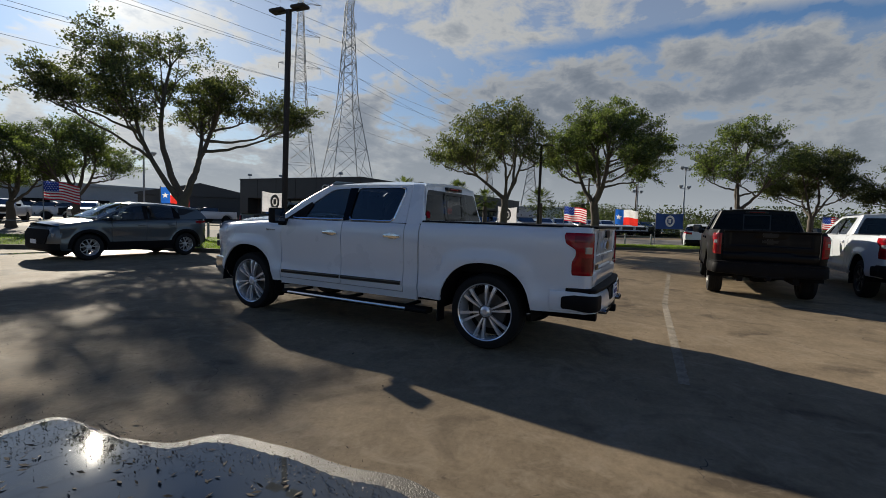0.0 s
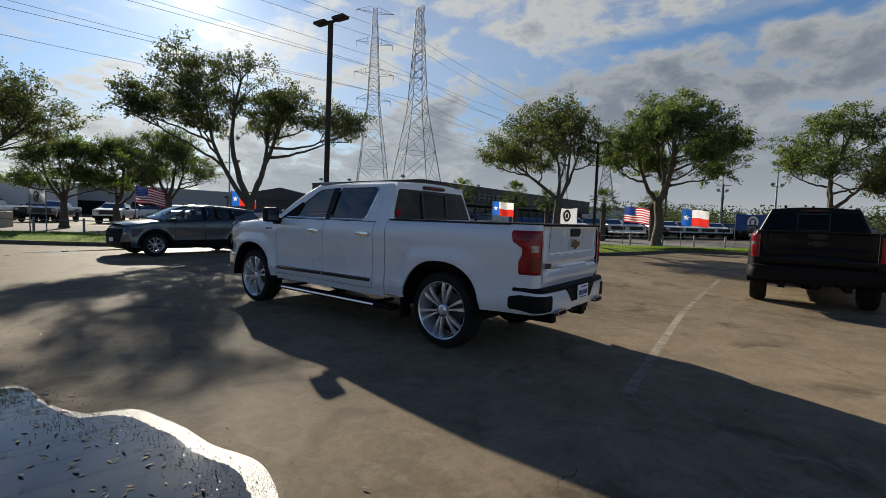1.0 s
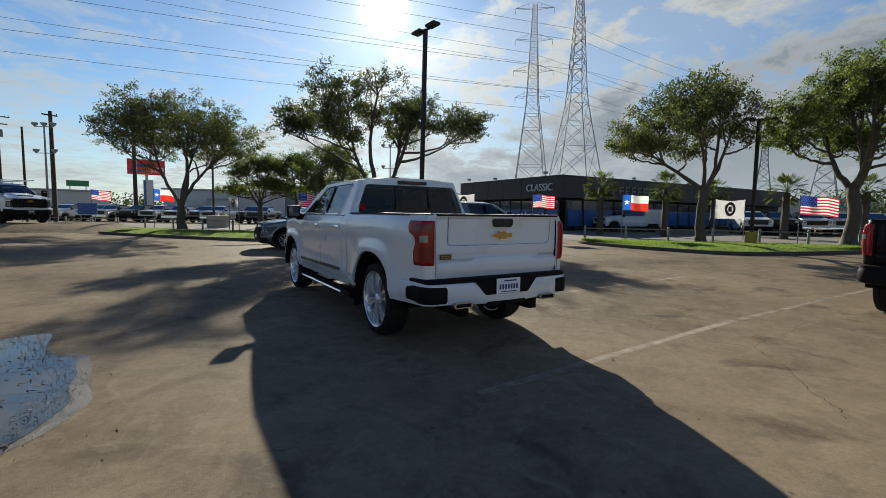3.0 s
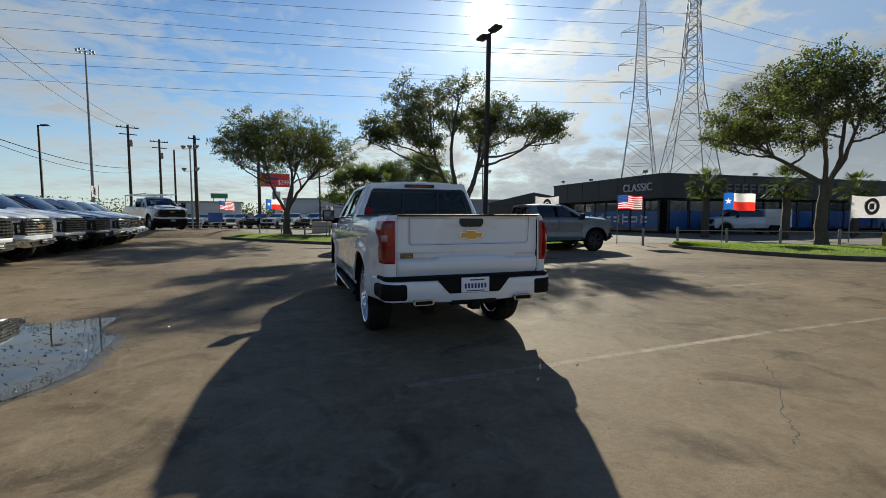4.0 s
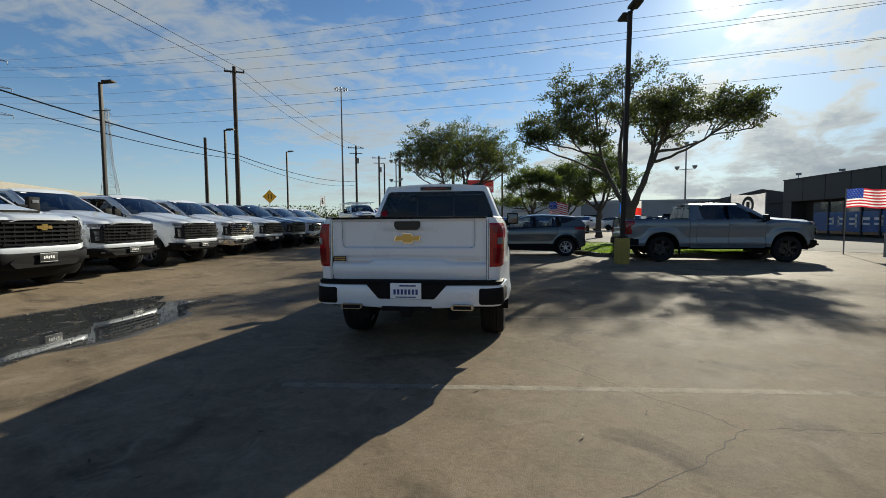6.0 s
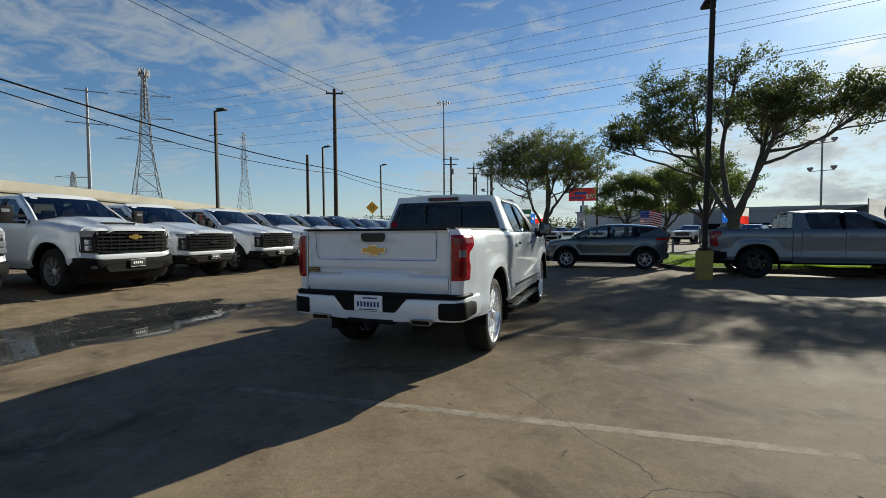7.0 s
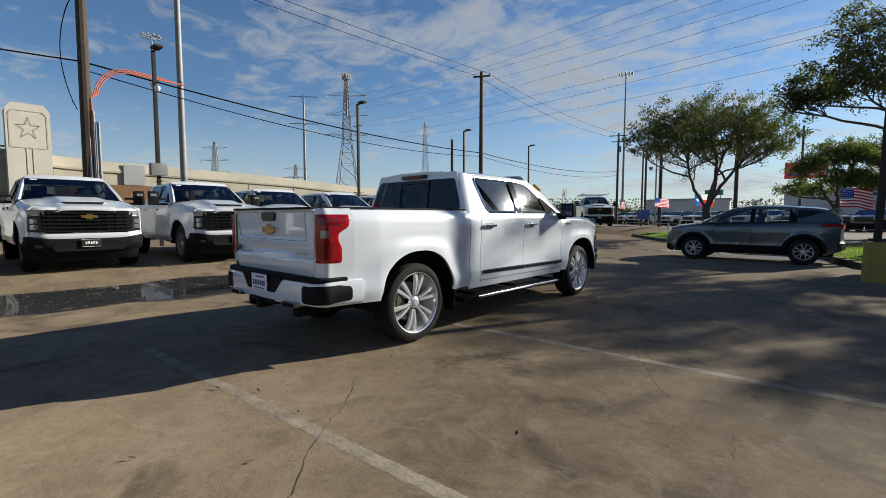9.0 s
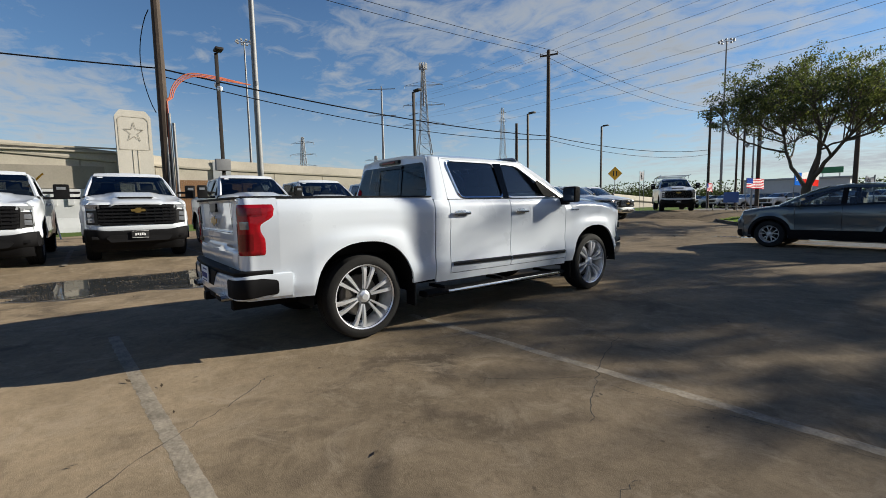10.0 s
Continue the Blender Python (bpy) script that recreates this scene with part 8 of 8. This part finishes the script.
box(bm, (0, 0, 0), (1.9, 0.06, 1.9), pose(0, 0, 6.7, 0, 45, 0), 0.02)
pn = part("panel", bm, "amber", root, smooth=False)
bm = bmesh.new()
box(bm, (-0.28, -0.05, 6.7), (0.16, 0.03, 1.0))
box(bm, (0.28, -0.05, 6.7), (0.16, 0.03, 1.0))
part("arrow_bars", bm, "sticker", pn, smooth=False)
bm = bmesh.new()
tube(bm, [(0, 0.08, 0), (0, 0.08, 6.7)], 0.08, 6)
part("post", bm, "steel", root)


# raised highway with its precast wall
def wall_top(y):
    return float(np.interp(y, (-60, -7, 4, 21, 32, 60, 90), (8.6, 6.5, 5.7, 5.3, 4.7, 3.2, 1.6)))


def highway():
    root = thing("highway_wall", "long beige precast concrete highway wall", "wall", kind="structure")
    X = -40.0
    bm = bmesh.new()
    ys = np.linspace(-60, 95, 60)
    sheet(bm, [[(X, y, 0), (X, y, wall_top(y) - 0.9), (X + 0.22, y, wall_top(y) - 0.9), (X + 0.25, y, wall_top(y) - 0.75), (X + 0.1, y, wall_top(y)), (X - 0.2, y, wall_top(y)), (X - 6, y, wall_top(y) - 0.8)] for y in ys])
    part("wall_body", bm, "panelc", root, smooth=False)
    bmp = bmesh.new()
    box(bmp, (0, 0, 0), (0.14, 4.82, 2.1), bev=0.02)
    first = None
    for k in range(28):
        y = -44 + 4.88 * k
        for j in range(2):
            z = wall_top(y) - 2.0 - j * 2.14
            if z < 0.3:
                continue
            if first is None:
                first = part("panel", bmp, "panelr", root, smooth=False)
                o = first
            else:
                o = first.copy()
                scene.collection.objects.link(o)
            o.location = (X + 0.06, y, z)
            o.rotation_euler = (math.atan2(wall_top(y + 1.2) - wall_top(y - 1.2), 2.4), 0, 0)
    bm = bmesh.new()
    box(bm, (X + 0.27, 7.5, 4.66), (0.10, 1.5, 1.65), bev=0.02)
    part("repaired_panel", bm, "shed", root, "grey repainted panel", smooth=False)
    # towards the south, the underpass's shade below the parapet is a strip of darker colour
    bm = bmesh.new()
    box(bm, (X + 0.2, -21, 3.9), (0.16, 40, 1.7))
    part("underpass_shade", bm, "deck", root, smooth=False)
    bm = bmesh.new()
    box(bm, (X + 0.3, -21, 1.5), (0.3, 40, 3.0), bev=0.03)
    part("lower_wall", bm, "shedw", root, smooth=False)
    for dz in (0.12, 0.42):
        bm = bmesh.new()
        box(bm, (X + 0.34, -21, 5.75 + dz), (0.12, 44, 0.12))
        part("parapet_ledge", bm, "panelr", root, smooth=False)
    for k in range(40):
        bm = bmesh.new()
        box(bm, (X + 0.52, -2.2 - k * 1.0, 2.2), (0.10, 0.38, 0.9), bev=0.02)
        part("grille_bar", bm, "shedw", root, smooth=False)


highway()
root = thing("star_pillar", "tall beige concrete pillar with a carved star", "pillar", at=pose(-39.0, 1.05, 0) @ Matrix.Diagonal((1, 0.84, 0.97, 1)))
bm = bmesh.new()
prism(bm, rounded([(-1.4, 0), (1.4, 0), (1.4, 8.9), (1.0, 9.35), (-1.0, 9.35), (-1.4, 8.9)], 0.08, 3), lambda y, z, d: (0.55 - d, y, z), 1.2)
pl = part("shaft", bm, "pillarc", root, smooth=False)
bm = bmesh.new()
outer = rounded([(-1.2, 6.2), (1.2, 6.2), (1.2, 8.6), (0.95, 8.85), (-0.95, 8.85), (-1.2, 8.6)], 0.1, 3)
inner = [(y * 0.955, 7.55 + (z - 7.55) * 0.962) for y, z in outer]
ring_part(bm, outer, inner, lambda y, z: (0.575, y, z))
for y in (-0.20, 0.20):
    box(bm, (0.555, y, 3.2), (0.04, 0.04, 6.0))
part("moulding", bm, "panelc", pl, smooth=False)
bm = bmesh.new()
so = star_poly(0.85)
si = star_poly(0.72)
ring_part(bm, [(a, 7.6 + b) for a, b in so], [(a, 7.6 + b) for a, b in si], lambda y, z: (0.58, y, z))
# flat outline; the carving's shade is in its darker colour
part("star", bm, "deck", pl, "carved five-point star", smooth=False)

# plank fence, grass and pale barrier behind the row of pickups
band("verge", "rough grass between the lot and the highway", (-38.5, -60), (-38.5, 100), 0, -16, 0.012, "verge", "grass")
root = thing("plank_fence", "tall orange-brown plank hoarding against the highway wall", "fence")
bmb = bmesh.new()
box(bmb, (0, 0, 1.9), (0.04, 0.14, 3.8), bev=0.004)
board0 = part("board", bmb, "wood", root, smooth=False)
board0.location = (-39.6, 3.0, 0.0)
for k in range(1, 60):
    o = board0.copy()
    scene.collection.objects.link(o)
    o.location = (-39.6, 3.0 + 0.15 * k, 0.0)
root = thing("road_barrier", "pale concrete road barrier", "barrier")
bm = bmesh.new()
sheet(bm, [[(-31.0, y, 0), (-31.05, y, 0.3), (-31.2, y, 0.9), (-31.4, y, 0.9), (-31.5, y, 0.0)] for y in np.linspace(-40, 2.6, 22)])
part("barrier", bm, "shedw", root, smooth=False)
root = thing("guy_marker", "yellow guy-wire marker beside the pole", "marker")
bm = bmesh.new()
tube(bm, [(-20, -6.05, 0.05), (-20, -3.5, 2.88)], 0.04, 6)
part("sleeve", bm, "amber", root)
root = thing("marker_stake", "white leaning marker stake in the grass", "stake")
bm = bmesh.new()
tube(bm, [(-20, -3.12, 0.0), (-20, -3.42, 1.95)], 0.03, 6)
part("stake", bm, "shedw", root)

root = thing("concrete_block", "pale concrete block at the edge of the street", "concrete block", at=pose(0.7, 36.5, 0, 0, 0, -25))
bm = bmesh.new()
box(bm, (0, 0, 0.5), (1.5, 0.8, 1.0), bev=0.04)
part("block", bm, "panelc", root, smooth=False)

# mound with the utility truck at the lot's corner
bm = bmesh.new()
sheet(bm, [[(-9.6 + r * 1.15 * math.cos(a), 30.6 + r * math.sin(a), z) for a in np.linspace(0, 2 * math.pi, 33)[:-1]] for r, z in ((5.4, -0.02), (4.2, 0.30), (3.4, 0.52), (0.01, 0.54))], closed=True)
tagged(part("ramp", bm, "lot"), "raised concrete display ramp at the lot corner", "ramp", kind="structure")
root = thing("info_sign", "small blue sign board on posts at the lot corner", "sign", at=pose(-7.2, 31.8, 0.1, 0, 0, -20))
bm = bmesh.new()
box(bm, (0, 0, 1.3), (1.1, 0.05, 0.7), bev=0.01)
part("board", bm, "blueban", root, smooth=False)
bm = bmesh.new()
for x in (-0.4, 0.4):
    tube(bm, [(x, 0.05, 0), (x, 0.05, 1.3)], 0.03, 6)
part("post", bm, "steel", root)

# ---- vehicles in place ----
hero = build_pickup("pickup_truck", "pearl white crew-cab pickup with chrome trim, parked on the lot", "white", "hero", HERO, pose(0, 0, 0), hero=True)
E2R = lambda x, y, z=0.0, turn=-90: pose(x, y, z, 0, 0, turn)   # rear hub to ground, nose along +x by default
build_pickup("pickup_truck", "slate grey crew-cab pickup with dark wheels", "grey", "dark", WORK, E2R(6.05, 10.72), group="")
black = build_pickup("pickup_truck", "black crew-cab pickup with dark tinted glass", "blackp", "dark", WORK, E2R(6.3, -3.4))
for ob in black.children_recursive:
    if ob.name.split(".")[0] in ("rear_window", "side_glass"):
        ob.data.materials[0] = M["smoke"]
small = build_pickup("pickup_truck", "white mid-size pickup with dark lower trim", "fleet", "dark", WORK, E2R(7.6, -6.35))
build_suv("crossover", "dark grey compact crossover parked across the lot", "suvgrey", pose(3.37, 12.95, 0, 0, 0, 90))
build_suv("crossover", "white crossover parked by the verge", "fleet", pose(26.6, -2.9, 0, 0, 0, -90))

ROW = "row of fleet pickups"
heavy = build_pickup("pickup_truck", "white heavy-duty pickup with hood scoop and tow mirrors", "fleet", "steel", HEAVY, E2R(-12.5, -1.2, 0.15), group=ROW)
heavy.scale = (1.06, 1.05, 1.12)
droop(heavy, 0.03)
work = build_pickup("pickup_truck", "white work pickup with black bumper and grille", "fleet", "steel", WORK, E2R(-12.55, 4.2, 0.15), group=ROW)
bright = build_pickup("pickup_truck", "white pickup with chrome grille and bumper", "fleet", "dark", BRIGHT, E2R(-13.05, 9.7, 0.15), group=ROW)
work.scale, bright.scale = (1.02, 1.02, 1.08), (1.02, 1.02, 1.08)
navy = build_pickup("pickup_truck", "dark navy pickup with black grille", "navy", "dark", WORK, E2R(-13.3, 14.8, 0.15), group=ROW)
navy.scale = (1.02, 1.02, 1.08)
for truck in (work, bright, navy):
    droop(truck, 0.11)
for src, x, y in ((heavy, -12.5, -3.95), (heavy, -12.5, -6.7), (heavy, -12.25, 1.75), (work, -12.65, 6.9), (work, -13.2, 12.3), (bright, -13.4, 17.4), (bright, -13.8, 20.2), (bright, -14.3, 23.0)):
    again = copy_thing(src, E2R(x, y, 0.15))
    again.scale = src.scale
far = copy_thing(heavy, E2R(-12.2, 33.6, 0.54, 212))
far.scale = (1.12, 1.12, 1.20)
tagged(far, "white heavy-duty pickup with ladder rack on the ramp")
bm = bmesh.new()
for x in (-0.85, 0.85):
    tube(bm, [(x, -0.9, 2.08), (x, 3.0, 2.08)], 0.03, 6)
    for y in (-0.8, 0.6, 2.2):
        tube(bm, [(x, y, 1.38 if y < 0.8 else 1.9), (x, y, 2.08)], 0.025, 6)
for y in (-0.8, 0.6, 2.2):
    tube(bm, [(-0.85, y, 2.08), (0.85, y, 2.08)], 0.025, 6)
part("ladder_rack", bm, "fleet", far, "white ladder rack")

# far lots across the street
LOT = "stock parked across the street"
random.seed(77)
paints = (("white", "fleet"), ("white", "fleet"), ("silver", "silver"), ("white", "fleet"), ("dark navy", "navy"), ("black", "blackp"), ("white", "fleet"), ("silver", "silver"))
stock = [build_far_pickup(n + " pickup in the stock lot across the street", p, pose(lerp(-16, 16, k / 7), lerp(68, 46, k / 7), 0, 0, 0, 148), LOT) for k, (n, p) in enumerate(paints)]
spots = [(lerp(-14, 13.5, (k + 0.5) / 7), lerp(66.5, 47.7, (k + 0.5) / 7), 148) for k in range(7)]
spots += [(lerp(18, 32, k / 9), lerp(60, 49, k / 9), 62) for k in range(10)]
spots += [(lerp(41, 66, k / 11), lerp(15.5, 1.0, k / 11), 125) for k in range(12)]
spots += [(lerp(50, 74, k / 7), lerp(20, 8, k / 7), 125) for k in range(8)]
spots += [(lerp(-26, -16, k / 4), lerp(76, 71, k / 4), 150) for k in range(5)]
for k, (x, y, a) in enumerate(spots):
    copy_thing(stock[(k * 5 + 3) % 8], pose(x, y, 0, 0, 0, a + random.uniform(-4, 4)))
truck = copy_thing(stock[0], pose(33.6, 20.0, 0, 0, 0, 70))
tagged(truck, "white service truck in front of the showroom")
bm = bmesh.new()
box(bm, (0, -0.15, 1.35), (1.98, 2.0, 1.25), bev=0.05)
part("service_body", bm, "fleet", truck, "white enclosed service body")
bm = bmesh.new()
for s in (1, -1):
    for y in (-0.7, 0.4):
        box(bm, (s * 1.0, y, 1.5), (0.02, 0.7, 0.5), bev=0.008)
part("locker_door", bm, "silver", truck, smooth=False)
